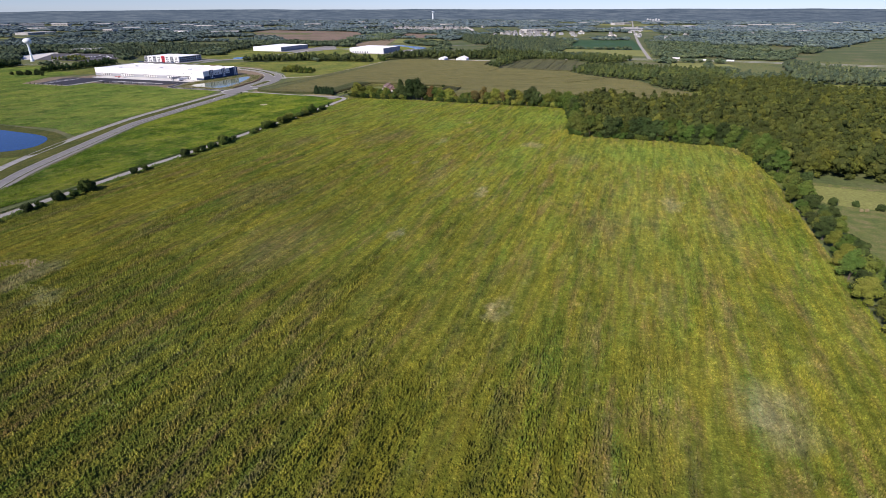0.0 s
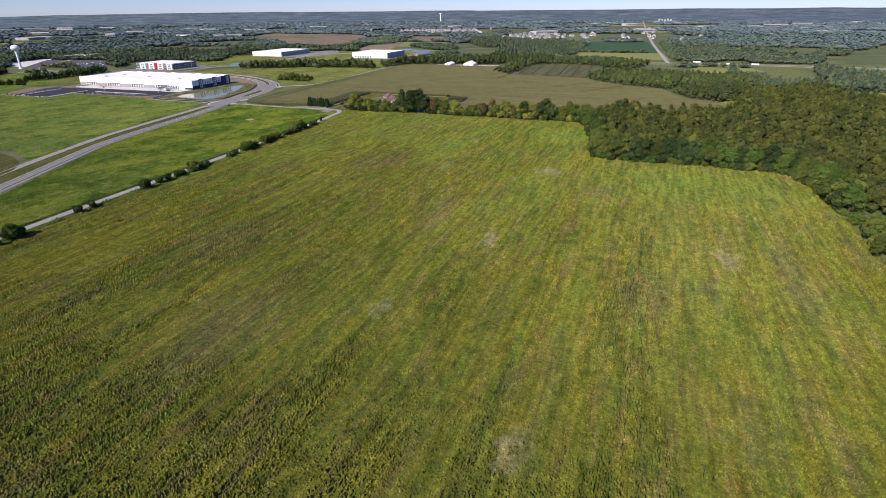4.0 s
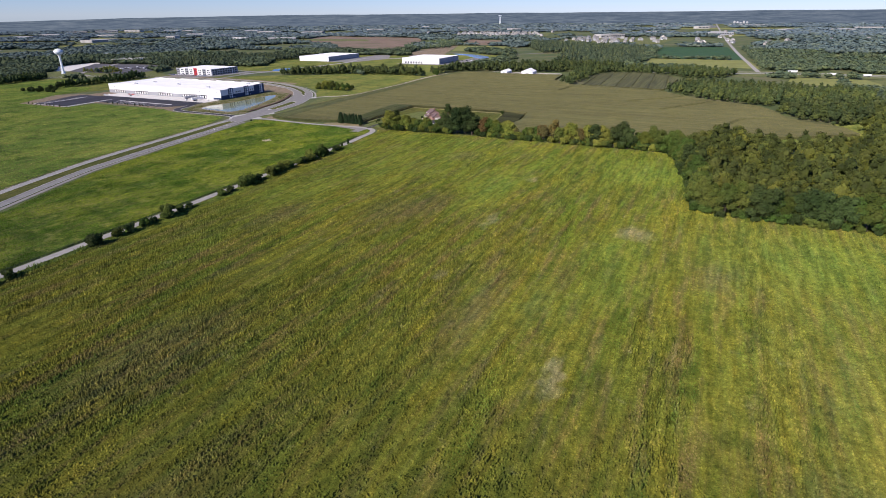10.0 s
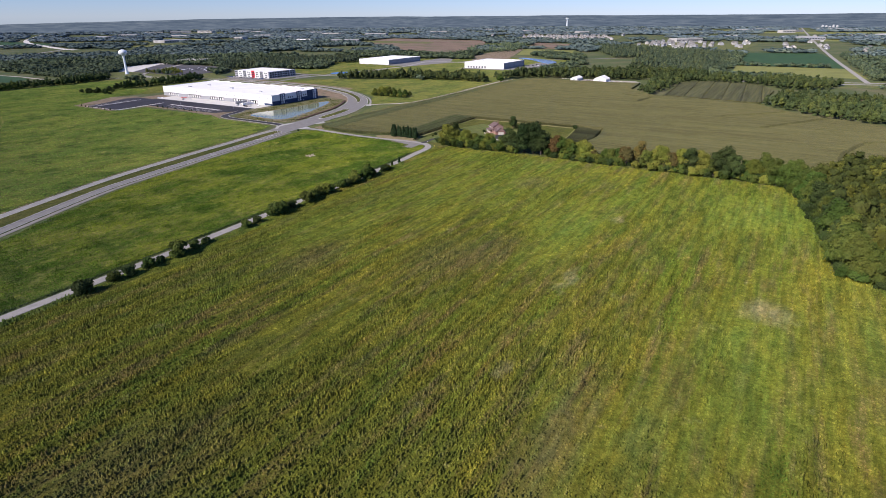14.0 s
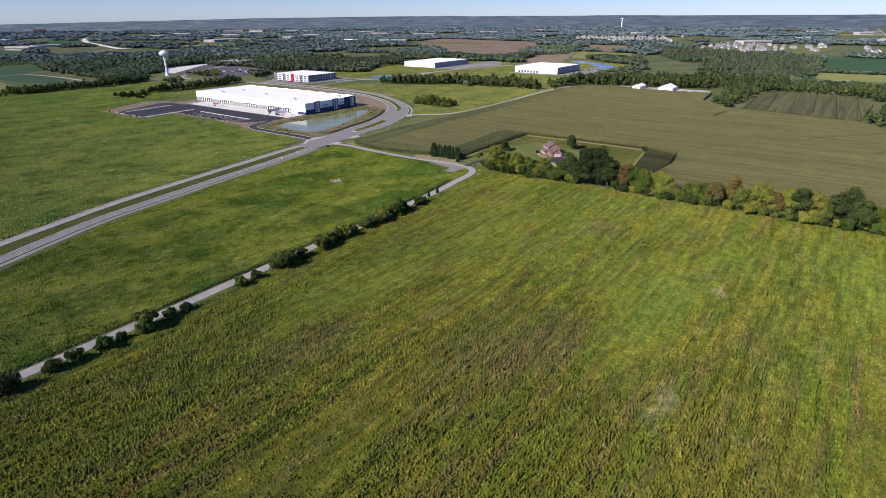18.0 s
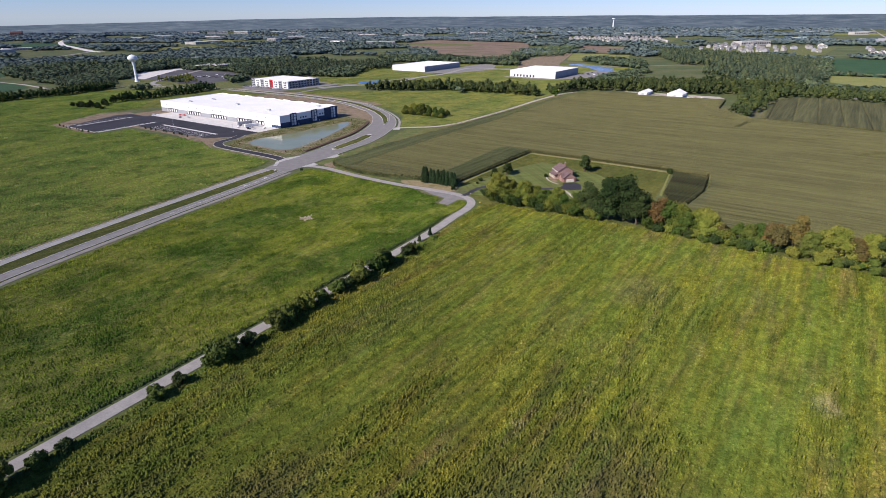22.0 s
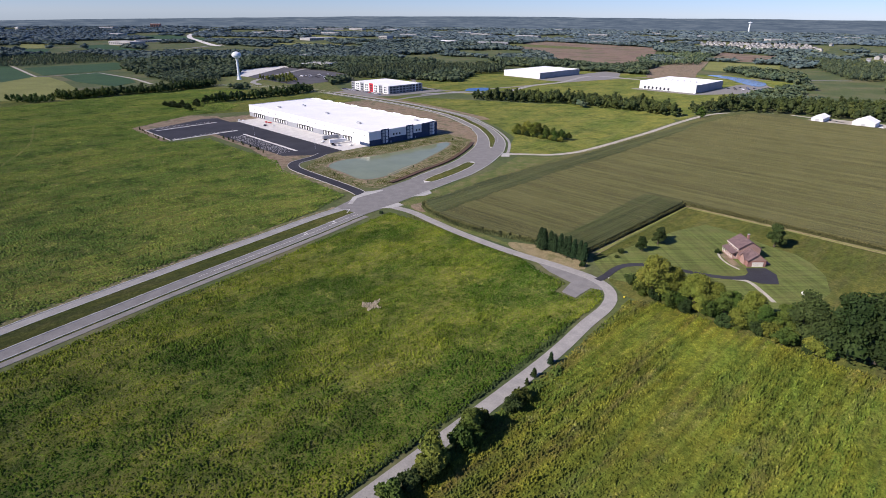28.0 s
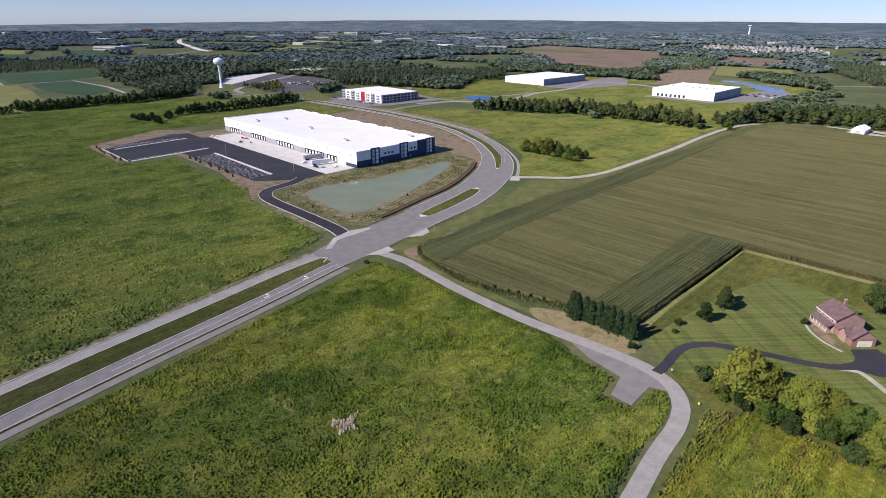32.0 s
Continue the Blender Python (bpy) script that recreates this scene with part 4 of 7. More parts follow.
def island(i0, i1, a, b, label):
    t = np.linspace(0, 1, i1 - i0)
    round_end = np.sqrt(np.clip(1 - np.abs(2 * t - 1) ** 6, 0.0, 1))
    mid, half = (a + b) / 2, (b - a) / 2 * round_end
    v, f = band(mid - half, mid + half, i0, i1, 0.05, 0.28)
    ob = new("median", mesh_of("median", v, f, M_concrete))
    tagged(ob, label, "median", kind="structure")
    v, f = band((mid - half * 0.90)[1:-1], (mid + half * 0.90)[1:-1], i0 + 1, i1 - 1, 0.2, 0.33)
    g = new("median_grass", mesh_of("median_grass", v, f, M_rough))
    g.parent = ob


v, f = band(0, 1, 0, 260, 0.0, 0.115)
tagged(new("road", mesh_of("road", v, f, M_asphalt)), "grey asphalt junction and sweeping bend of the boulevard", "road", kind="structure")
for off, lab in ((0.0, "inner"), (1.0, "outer")):
    lo = 24 if off == 0 else 14
    v, f = band(off - 0.012, off + 0.012, lo, 260, 0.0, 0.27)
    tagged(new("kerb", mesh_of("kerb", v, f, M_kerb)), "pale concrete kerb round the bend", "kerb", kind="structure")


def near_index(pt):
    return int(np.argmin(np.linalg.norm((inner + outer) / 2 - np.array(pt), axis=1)))


island(near_index((117, -44)), near_index((100, 30)), 0.32, 0.66, "grassed teardrop island in the bend")
island(near_index((76, 76)), 259, 0.36, 0.72, "long grassed median round the bend")
v, f = band(1.10, 1.19, near_index((100, 66)), 260, 0.0, 0.12)
tagged(new("footpath", mesh_of("footpath", v, f, M_paleroad)), "pale footpath outside the bend", "path", kind="structure")
v, f = band(1.24, 1.75, near_index((-30, 172)), 258, 0.0, 0.1)
tagged(new("bare_soil", mesh_of("bare_soil", v, f, M_dirt)), "bare brown earth along a new boulevard", "soil", kind="structure")
strip("kerb", [(133, -121), (129.2, -116.2), (128, -119)], 0.4, 0.28, M_concrete, "rounded kerb at the end of a median", "kerb")
flat("crossing", [(139.6, -101), (144.5, -95), (144.5, -87), (138.6, -86)], 0.135, M_kerb, "pale concrete crossing at a lane mouth", "crossing")
flat("crossing", [(135.2, -71), (139.5, -64), (138.5, -57), (133, -54)], 0.135, M_kerb, "pale concrete crossing ramp", "crossing")
flat("crossing", [(120, -111), (110, -99.5), (106.5, -86), (110.5, -75), (112.5, -77), (113.5, -99), (121, -108)], 0.14, M_kerb, "pale concrete apron at a drive mouth", "crossing")
flat("crossing", [(96, 66), (103, 56), (108, 61), (100, 71)], 0.14, M_kerb, "pale concrete crossing at a farm track", "crossing")

v, f = sweep(curve(LANE, 3.0), 2.6, -2.6, 0.0, 0.13)
tagged(new("lane", mesh_of("lane", v, f, M_oldroad)), "pale worn single-track country lane", "road", kind="structure")
flat("turning_pad", [(251, -97), (264, -103), (277, -105.5), (279.5, -116), (286.5, -116.5), (286, -104), (293, -101.5), (286, -97)], 0.125, M_asphalt, "grey asphalt turning pad beside the lane", "road")
strip("farm_track", [(98, 64), (112, 78), (128, 93), (137, 118), (139, 150), (138, 236), (133, 325), (134, 392), (147, 438), (195, 472), (225, 474), (262, 462)], 5.0, 0.12, M_gravel, "pale gravel farm track between meadow and corn", "road")
DRIVE_W = [(109, -92), (98, -90), (78, -89.2), (55, -89), (30, -88.6), (17, -86), (8, -79.5), (4.5, -70), (2, -58), (-4, -46)]
drive_w = curve(DRIVE_W, 2.5)
v, f = sweep(drive_w, 4.0, -4.0, 0.0, 0.13)
tagged(new("driveway", mesh_of("driveway", v, f, M_black)), "new black asphalt drive to a warehouse", "road", kind="structure")
for sgn in (1, -1):
    v, f = sweep(drive_w, sgn * 4.2 + 0.22, sgn * 4.2 - 0.22, 0.0, 0.28)
    tagged(new("kerb", mesh_of("kerb", v, f, M_kerb)), "white concrete kerb of a black drive", "kerb", kind="structure")
strip("driveway", [(284, -95), (284.2, -88), (283.4, -79), (284.5, -71.5), (290, -64.5), (299, -60.5), (308, -57), (318, -53.5), (326, -48.5), (331, -42), (333, -34)], 3.4, 0.16, M_black, "black asphalt drive to a farmhouse", "road")
flat("parking_pad", [(325.5, -33.5), (332, -26.5), (338, -31), (342, -41), (336, -46), (327, -47), (322, -52), (328, -42), (328, -38)], 0.17, M_black, "black asphalt forecourt before a garage", "road")
strip("footpath", [(325.5, -50), (331, -47.5), (337, -52), (346, -61)], 2.0, 0.155, M_gravel, "pale gravel spur off a driveway", "path")

# turn arrows and lines on the boulevard
for ax, ay, yaw in ((146.3, -157, 14), (142.3, -136, 12)):
    bm = bmesh.new()
    box(bm, -0.18, 0.18, -1.6, 0.8, 0, 0.012)
    box(bm, -1.2, 0.18, 0.5, 0.9, 0, 0.012)
    vs = [bm.verts.new(p) for p in ((-1.2, 0.0, 0.012), (-1.2, 1.4, 0.012), (-2.1, 0.7, 0.012))]
    bm.faces.new(vs)
    ob = tagged(new("turn_arrow", from_bm("turn_arrow", bm, M_line)), "white painted turn arrow on asphalt", "road marking", kind="structure")
    ob.matrix_basis = pose(ax, ay, 0.124, 0, 0, yaw) @ Matrix.Scale(1.25, 4)
v, f = sweep(near_line[-26:], 0.15, 0.0, 0.12, 0.128)
tagged(new("lane_line", mesh_of("lane_line", v, f, M_line)), "white painted lane line", "road marking", kind="structure")

# ---- retention ponds ----
BANK = [(12, -62), (24, -80), (30, -84), (95, -84), (104, -74), (101, -50), (94, -22), (86, 10), (76, 36), (57, 67), (40, 86), (5, 90), (4.5, 0)]
tufts("bank_weeds", BANK, 1.15, 0.55, lambda x, y: 0.1 + 0.75 * wave(x, y, 5.0, 83) ** 2, lambda x, y: np.where(inside(x, y, [(31, -71), (21, -48), (25, -28), (28, 5), (27, 40), (30, 66), (42, 64), (53, 48), (63, 24), (81, -20), (89, -47), (89, -66), (81, -74.5), (57, -73)]), -2.0, 0.1), M_rough, "patchy weeds on the banks of a pond", "weeds", 61)
flat("bare_soil", along(DRIVE_W[1:], 7.2, 5.4), 0.09, M_bank, "bare tan earth beside a new drive", "soil")
flat("pond_bank", [(1, -64), (12, -62), (24, -80), (30, -84), (95, -84), (106, -74), (102, -50), (95, -22), (87, 10), (77, 36), (58, 68), (40, 88), (4, 92), (3.5, 60), (3.5, -3), (-10, -24), (-6, -48)], 0.10, M_bank, "bare tan and green banks of a new pond", "bank")
POND = [(34, -66), (25, -48), (29, -28), (32, 5), (31, 40), (33, 62), (40, 60), (49, 46), (59, 24), (77, -20), (85, -47), (85, -64), (79, -70.5), (58, -69)]
flat("rock_edge", [tuple((np.array(p) - (55, -15)) * 1.035 + (55, -15)) for p in POND], 0.14, M_dirt, "bare earthen rim of a retention pond", "bank", round_off=True)
flat("water", POND, 0.18, M_pond, "murky green retention pond water", "pond", round_off=True)
v, f = band(-0.24, -0.12, near_index((112, -60)), near_index((60, 90)), 0.05, 0.75)
tagged(new("soil_berm", mesh_of("soil_berm", v, f, M_mulch)), "dark brown soil berm beside the kerb", "soil", kind="structure")
for k, i0, i1 in ((0, (113, -58), (104, -2)), (0, (102, 4), (88, 46)), (1, (112, -44), (98, 24)), (0, (84, 56), (62, 80)), (1, (96, 30), (74, 70)), (2, (113, -40), (100, 14)), (3, (112, -30), (99, 20)), (2, (96, 26), (80, 60)), (4, (112, -40), (104, 0))):
    v, f = band(-0.34 - 0.10 * k, -0.30 - 0.10 * k, near_index(i0), near_index(i1), 0.05, 0.22)
    tagged(new("straw_row", mesh_of("straw_row", v, f, M_hay)), "pale straw erosion strip on a bank", "soil", kind="structure")
flat("bank", [(60, -455), (150, -470), (205, -448), (198, -412), (172, -384), (120, -368), (40, -372)], 0.16, M_rough, "dry grassy shore of a pond", "bank", round_off=True)
flat("water", [(60, -445), (150, -455), (178, -440), (182, -418), (160, -392), (118, -383), (60, -386)], 0.21, M_lake, "deep blue pond water", "pond", round_off=True)
flat("water", [(-170, 340), (-150, 350), (-160, 375), (-185, 362)], 0.15, M_lake, "small dark roadside pond", "pond", round_off=True)

# ---- warehouse yard ----
flat("bare_soil", [(-230, 84), (3, 84), (40, 88), (58, 70), (60, 74), (34, 105), (-10, 137), (-82, 166), (-155, 176), (-232, 176)], 0.07, M_dirt, "bare brown building ground behind a warehouse", "soil")
flat("bare_soil", [(-146, -124), (-228, -124), (-266, -50), (-240, -28), (-226, -30), (-226, 4), (-190, 0), (-4, -26), (0, -64), (18, -98), (50, -100), (40, -104), (10, -102), (-30, -86), (-60, -80), (-140, -80)], 0.11, M_dirt, "bare earth edge round a parking lot", "soil")
flat("car_park", [(-206, -116), (-142, -116), (-146, -74), (-20, -74), (0, -48), (-3, -27), (-186, -27), (-196, -34), (-226, -34), (-232, -46)], 0.15, M_black, "new black asphalt car park", "car park")
flat("loading_apron", [(-196, -27), (-2, -27), (-2, -0.4), (-196, -0.4)], 0.16, M_concrete, "pale concrete loading apron", "apron")
for p0, p1, w in (((-196, -110), (-202, -46), 2.0), ((-141, -115), (-146, -50), 2.2), ((-124, -54.5), (-28, -56), 2.4), ((-142, -116.6), (-206, -116.6), 0.8)):
    strip("parking_island", [p0, p1], w, 0.29, M_concrete, "long white concrete strip in a car park", "kerb", smooth=False)


def stalls(p0, p1, depth, n):
    """Painted bay lines from p0 to p1, depth metres to the right of that way."""
    a, b = np.array(p0, float), np.array(p1, float)
    d = (b - a) / np.linalg.norm(b - a)
    s = np.array([d[1], -d[0]])
    bm = bmesh.new()
    for i in range(n + 1):
        c = a + (b - a) * i / n
        q = [c - d * 0.12, c + d * 0.12, c + d * 0.12 + s * depth, c - d * 0.12 + s * depth]
        bm.faces.new([bm.verts.new((x, y, 0.162)) for x, y in q])
    tagged(new("bay_lines", from_bm("bay_lines", bm, M_line)), "white painted parking bay lines", "road marking", kind="structure")


stalls((-205, -50), (-203, -114), 8.0, 24)
stalls((-140, -113), (-144, -52), -8.0, 22)
stalls((-120, -57), (-30, -58), 15.0, 30)


# ---- trees ----
def ico(level):
    bm = bmesh.new()
    bmesh.ops.create_icosphere(bm, subdivisions=level, radius=1.0)
    v = np.array([q.co[:] for q in bm.verts])
    f = np.array([[q.index for q in t.verts] for t in bm.faces])
    bm.free()
    return v, f


ICO = {1: ico(1), 2: ico(2)}


def foliage(rs, lobes, per_lobe, card, level=2, core=0.86, flat_leaf=0.0):
    """Leaf clumps over rough lobes (x, y, z, width radius, height radius); arrays of points and triangles."""
    V, F, n = [], [], 0
    iv, jf = ICO[level]
    for cx, cy, cz, rr, rz in lobes:
        rough = 1 + 0.28 * (rs.rand(len(iv)) - 0.5)
        V.append(iv * rough[:, None] * (rr * core, rr * core, rz * core) + (cx, cy, cz))
        F.append(jf + n)
        n += len(iv)
        if not per_lobe:
            continue
        d = rs.normal(size=(per_lobe, 3))
        d[:, 2] += 0.35
        d /= np.linalg.norm(d, axis=1, keepdims=True)
        c = d * (rr, rr, rz) * (0.82 + 0.36 * rs.rand(per_lobe, 1)) + (cx, cy, cz)
        nor = 1.2 * d + 0.75 * rs.normal(size=d.shape) + (0, 0, flat_leaf)
        nor /= np.linalg.norm(nor, axis=1, keepdims=True)
        u = np.cross(nor, rs.normal(size=d.shape))
        u /= np.linalg.norm(u, axis=1, keepdims=True) + 1e-9
        w = np.cross(nor, u)
        s = card * (0.55 + 0.9 * rs.rand(per_lobe, 1))
        quad = np.stack([c - u * s, c - w * s * 0.75 + nor * s * 0.25, c + u * s, c + w * s * 0.75 + nor * s * 0.25], 1)
        V.append(quad.reshape(-1, 3))
        k = n + 4 * np.arange(per_lobe)[:, None]
        F.append(np.concatenate([k + (0, 1, 2), k + (0, 2, 3)], 0))
        n += 4 * per_lobe
    return np.concatenate(V), np.concatenate(F)


def broad_lobes(rs, h, r, foot, count=9):
    """Lobes of a round-headed crown of height h, radius r, from foot upwards."""
    mid = (h + foot) / 2
    out = [(0, 0, mid + (h - foot) * 0.06, r * 0.62, (h - foot) * 0.36)]
    for i in range(count):
        a = 2.4 * i + rs.rand() * 0.9
        t = i / max(count - 1, 1)
        z = foot + (h - foot) * (0.20 + 0.64 * t) + 0.05 * h * rs.randn()
        reach = r * (0.72 - 0.50 * t ** 1.5) * (0.78 + 0.44 * rs.rand())
        q = r * (0.42 - 0.08 * t) * (0.7 + 0.5 * rs.rand())
        out.append((reach * math.cos(a), reach * math.sin(a), z, q, q * 0.8))
    return out


def limb(bm, a, b, ra, rb, n=7):
    a, b = Vector(a), Vector(b)
    q = (b - a).to_track_quat("Z", "Y")
    ring = [[bm.verts.new(p + q @ Vector((r * math.cos(2 * math.pi * i / n), r * math.sin(2 * math.pi * i / n), 0))) for i in range(n)] for p, r in ((a, ra), (b, rb))]
    for i in range(n):
        bm.faces.new((ring[0][i], ring[0][(i + 1) % n], ring[1][(i + 1) % n], ring[1][i]))
    bm.faces.new(ring[1])


def trunk_mesh(rs, h, r, foot):
    bm = bmesh.new()
    tr = 0.03 * h + 0.05
    limb(bm, (0, 0, -0.2), (0, 0, foot + 0.25 * (h - foot)), tr, tr * 0.7)
    limb(bm, (0, 0, foot + 0.25 * (h - foot)), (0.1 * r, 0, foot + 0.7 * (h - foot)), tr * 0.7, tr * 0.25)
    for i in range(4):
        a = 1.6 * i + rs.rand()
        limb(bm, (0, 0, foot * 0.8 + 0.06 * h * i), (0.55 * r * math.cos(a), 0.55 * r * math.sin(a), foot + (h - foot) * (0.3 + 0.09 * i)), tr * 0.4, tr * 0.12, 5)
    return bm


PROTO = {}


def plant(kind, x, y, size, label, turn=None, tall=1.0):
    """One tree or bush of a kind at a place; size is its height."""
    spec = KINDS[kind]
    variant = RS.randint(spec["n"])
    key = (kind, variant)
    turn = RS.rand() * 360 if turn is None else turn
    s = size / spec["h"]
    m = pose(x, y, 0, 0, 0, turn) @ Matrix.Diagonal((s, s, s * tall, 1))
    if key in PROTO:
        proto, s0, t0 = PROTO[key]
        m = m @ Matrix.Diagonal((1 / s0, 1 / s0, 1 / (s0 * t0), 1))
        ob = copy_thing(proto, m)
    else:
        rs = np.random.RandomState(100 + 31 * variant + sum(map(ord, kind)))
        ob = thing(spec["name"], m, label, spec["cat"], spec["group"])
        v, f = foliage(rs, spec["lobes"](rs), spec["cards"], spec["card"], 1)
        v[:, 2] = np.maximum(v[:, 2], 0.02)
        part("trunk", trunk_mesh(rs, *spec["stem"]), M_bark, ob)
        part("crown", mesh_of("crown", v, f, spec["mat"]), None, ob)
        PROTO[key] = (ob, s, tall)
    ob["label"] = label
    return ob


def cone_lobes(rs, h, r):
    return [(0.05 * rs.randn(), 0.05 * rs.randn(), h * (0.14 + 0.86 * t), r * (1.02 - 0.82 * t) ** 0.9 * (0.9 + 0.2 * rs.rand()), h * 0.13) for t in np.linspace(0, 0.93, 9)]


def bush_lobes(rs, h, r):
    out = [(0, 0, h * 0.5, r * 0.7, h * 0.5)]
    for i in range(10):
        a = i * 2.4 + rs.rand()
        q = r * (0.24 + 0.24 * rs.rand())
        d = r * (0.45 + 0.4 * rs.rand())
        out.append((d * math.cos(a), d * math.sin(a), h * (0.2 + 0.55 * rs.rand()), q, q * 0.9))
    return out


KINDS = {
    "green": dict(n=4, h=12.0, name="tree", cat="tree", group="hedgerow trees", cards=150, card=0.30, mat=M_leaf, stem=(12, 4.6, 2.0), lobes=lambda rs: broad_lobes(rs, 12, 4.9, 1.2, 15)),
    "dark": dict(n=3, h=13.0, name="tree", cat="tree", group="hedgerow trees", cards=160, card=0.32, mat=M_leafdark, stem=(13, 5, 2.0), lobes=lambda rs: broad_lobes(rs, 13, 5.5, 0.8, 16)),
    "gold": dict(n=3, h=11.0, name="tree", cat="tree", group="hedgerow trees", cards=230, card=0.24, mat=M_leafgold, stem=(11, 4.6, 1.6), lobes=lambda rs: broad_lobes(rs, 11, 4.9, 1.0, 17)),
    "rust": dict(n=2, h=10.0, name="tree", cat="tree", group="hedgerow trees", cards=130, card=0.32, mat=M_leafrust, stem=(10, 4, 1.6), lobes=lambda rs: broad_lobes(rs, 10, 4.2, 1.0, 13)),
    "garden": dict(n=2, h=9.0, name="garden_tree", cat="tree", group="lawn trees", cards=120, card=0.3, mat=M_leafdark, stem=(9, 3, 1.2), lobes=lambda rs: broad_lobes(rs, 9, 3.1, 0.7, 13)),
    "conifer": dict(n=3, h=8.5, name="conifer", cat="conifer", group="conifer row", cards=90, card=0.36, mat=M_needle, stem=(8.5, 1.4, 0.6), lobes=lambda rs: cone_lobes(rs, 8.5, 2.15)),
    "bush": dict(n=4, h=4.0, name="bush", cat="bush", group="lane bushes", cards=120, card=0.26, mat=M_leaf, stem=(4, 2, 0.6), lobes=lambda rs: bush_lobes(rs, 4.0, 2.15)),
    "darkbush": dict(n=4, h=4.0, name="bush", cat="bush", group="lane bushes", cards=120, card=0.26, mat=M_leafdark, stem=(4, 2, 0.6), lobes=lambda rs: bush_lobes(rs, 4.0, 2.15)),
    "shrub": dict(n=2, h=1.8, name="shrub", cat="shrub", group="young shrubs", cards=30, card=0.2, mat=M_leafdark, stem=(1.8, 0.7, 0.3), lobes=lambda rs: cone_lobes(rs, 1.8, 0.65)[::2]),
    "goldbush": dict(n=2, h=4.0, name="bush", cat="bush", group="lane bushes", cards=150, card=0.22, mat=M_leafgold, stem=(4, 2, 0.6), lobes=lambda rs: bush_lobes(rs, 4.0, 2.0)),
}
RS = np.random.RandomState(11)

# bushes along the lane
for x, y, s, k in ((327, -562, 4.2, "darkbush"), (326, -541, 4.2, "darkbush"), (326, -532, 3.6, "bush"), (326.5, -520, 6.2, "darkbush"), (326, -512, 4.4, "bush"), (325.5, -503, 6.0, "bush"), (325, -496, 4.4, "darkbush"), (321.5, -459, 4.8, "darkbush"), (321.5, -451, 3.6, "bush"), (320, -410, 6.0, "darkbush"),
                   (319.5, -398, 4.2, "bush"), (319.5, -390, 5.0, "darkbush"), (319, -380, 4.0, "bush"), (318.5, -374, 3.4, "darkbush"), (318, -366, 6.8, "bush"), (317.5, -356, 4.2, "bush"), (316.5, -350, 3.6, "darkbush"), (316, -322, 4.6, "bush"), (316, -315, 3.8, "darkbush"), (315.5, -301, 7.6, "bush"), (315, -294, 5.6, "bush"), (314.5, -287, 4.2, "darkbush"),
                   (314, -275, 6.8, "bush"), (312.8, -268, 5.6, "bush"), (312.2, -262, 5.4, "goldbush"), (312, -257, 6.4, "goldbush"), (311, -249, 4.4, "bush"), (311.5, -240, 5.2, "bush"), (312, -234, 4.4, "darkbush"), (312, -228, 4.8, "bush"), (311.5, -222, 6.4, "goldbush"), (311.5, -215, 6.2, "bush"), (310.5, -205, 6.2, "bush"), (310.5, -194, 4.6, "darkbush"), (310.5, -187, 3.6, "bush")):
    plant(k, x + 2.9 + RS.randn() * 0.5, y + RS.randn() * 1.0, s * (1.0 + 0.35 * RS.rand()), "dense leafy bush beside a country lane")
plant("green", 313.2, -210, 10.0, "tall leafy tree among bushes beside a lane")
plant("conifer", 307.5, -164, 4.4, "small dark conifer beside a country lane")
plant("shrub", 308, -174, 3.0, "low shrub beside a country lane")
plant("shrub", 309, -179, 2.2, "low shrub beside a country lane")

# hedgerow behind the field: big pale trees by the house, a dark giant, then mixed and rusty
for x, y, s, k in ((308, -90, 15.0, "gold"), (314, -86, 12.0, "gold"), (323, -88, 12.5, "gold"), (329, -85, 10.5, "gold"), (335, -88, 9.0, "green"), (344, -85, 10.5, "gold"), (339, -84, 8.5, "green"), (350, -88, 8.5, "green"), (355, -84, 9.5, "green"), (363, -84, 14.0, "dark"), (370, -87, 13.0, "dark"), (377, -88, 19.0, "dark"),
                   (386, -85, 19.5, "dark"), (391, -90, 14.0, "dark"), (397, -84, 14.0, "dark"), (402, -88, 13.5, "rust"), (408, -84, 13.0, "green"), (414, -87, 13.5, "gold"), (419, -90, 11.0, "green"), (424, -86, 13.5, "gold"), (430, -88, 12.5, "gold"), (435, -91, 8.0, "rust"), (441, -87, 8.0, "green"), (447, -90, 9.0, "green"), (453, -85, 9.0, "green"), (460, -88, 13.0, "rust"),
                   (467, -86, 13.5, "rust"), (473, -90, 11.0, "green"), (479, -85, 12.0, "gold"), (485, -88, 14.0, "gold"), (491, -91, 12.0, "rust"), (497, -85, 14.5, "gold"), (504, -88, 15.5, "dark"), (511, -85, 13.5, "gold"), (517, -88, 11.0, "green"), (524, -87, 16.5, "dark"), (531, -90, 14.0, "dark"), (538, -85, 11.0, "green"),
                   (544, -89, 12.5, "gold"), (550, -85, 14.0, "green"), (557, -90, 13.0, "green"), (564, -94, 14.0, "green")):
    plant(k, x + RS.randn() * 0.8, y + RS.randn() * 1.2, s * (1.14 + 0.16 * RS.rand()), {"gold": "round tree with yellowing leaves in a hedgerow", "dark": "tall dark green tree in a hedgerow", "rust": "tree with rusty brown leaves in a hedgerow", "green": "leafy green tree in a hedgerow"}[k])
for i in range(74):
    x = 304 + 258 * (i + RS.rand()) / 74
    if 372 < x < 398:
        continue
    plant(("bush", "darkbush", "goldbush", "bush")[i % 4], x, -93.0 + RS.randn() * 2.0, 4.0 + 3.6 * RS.rand(), "leafy undergrowth bush in a hedgerow")

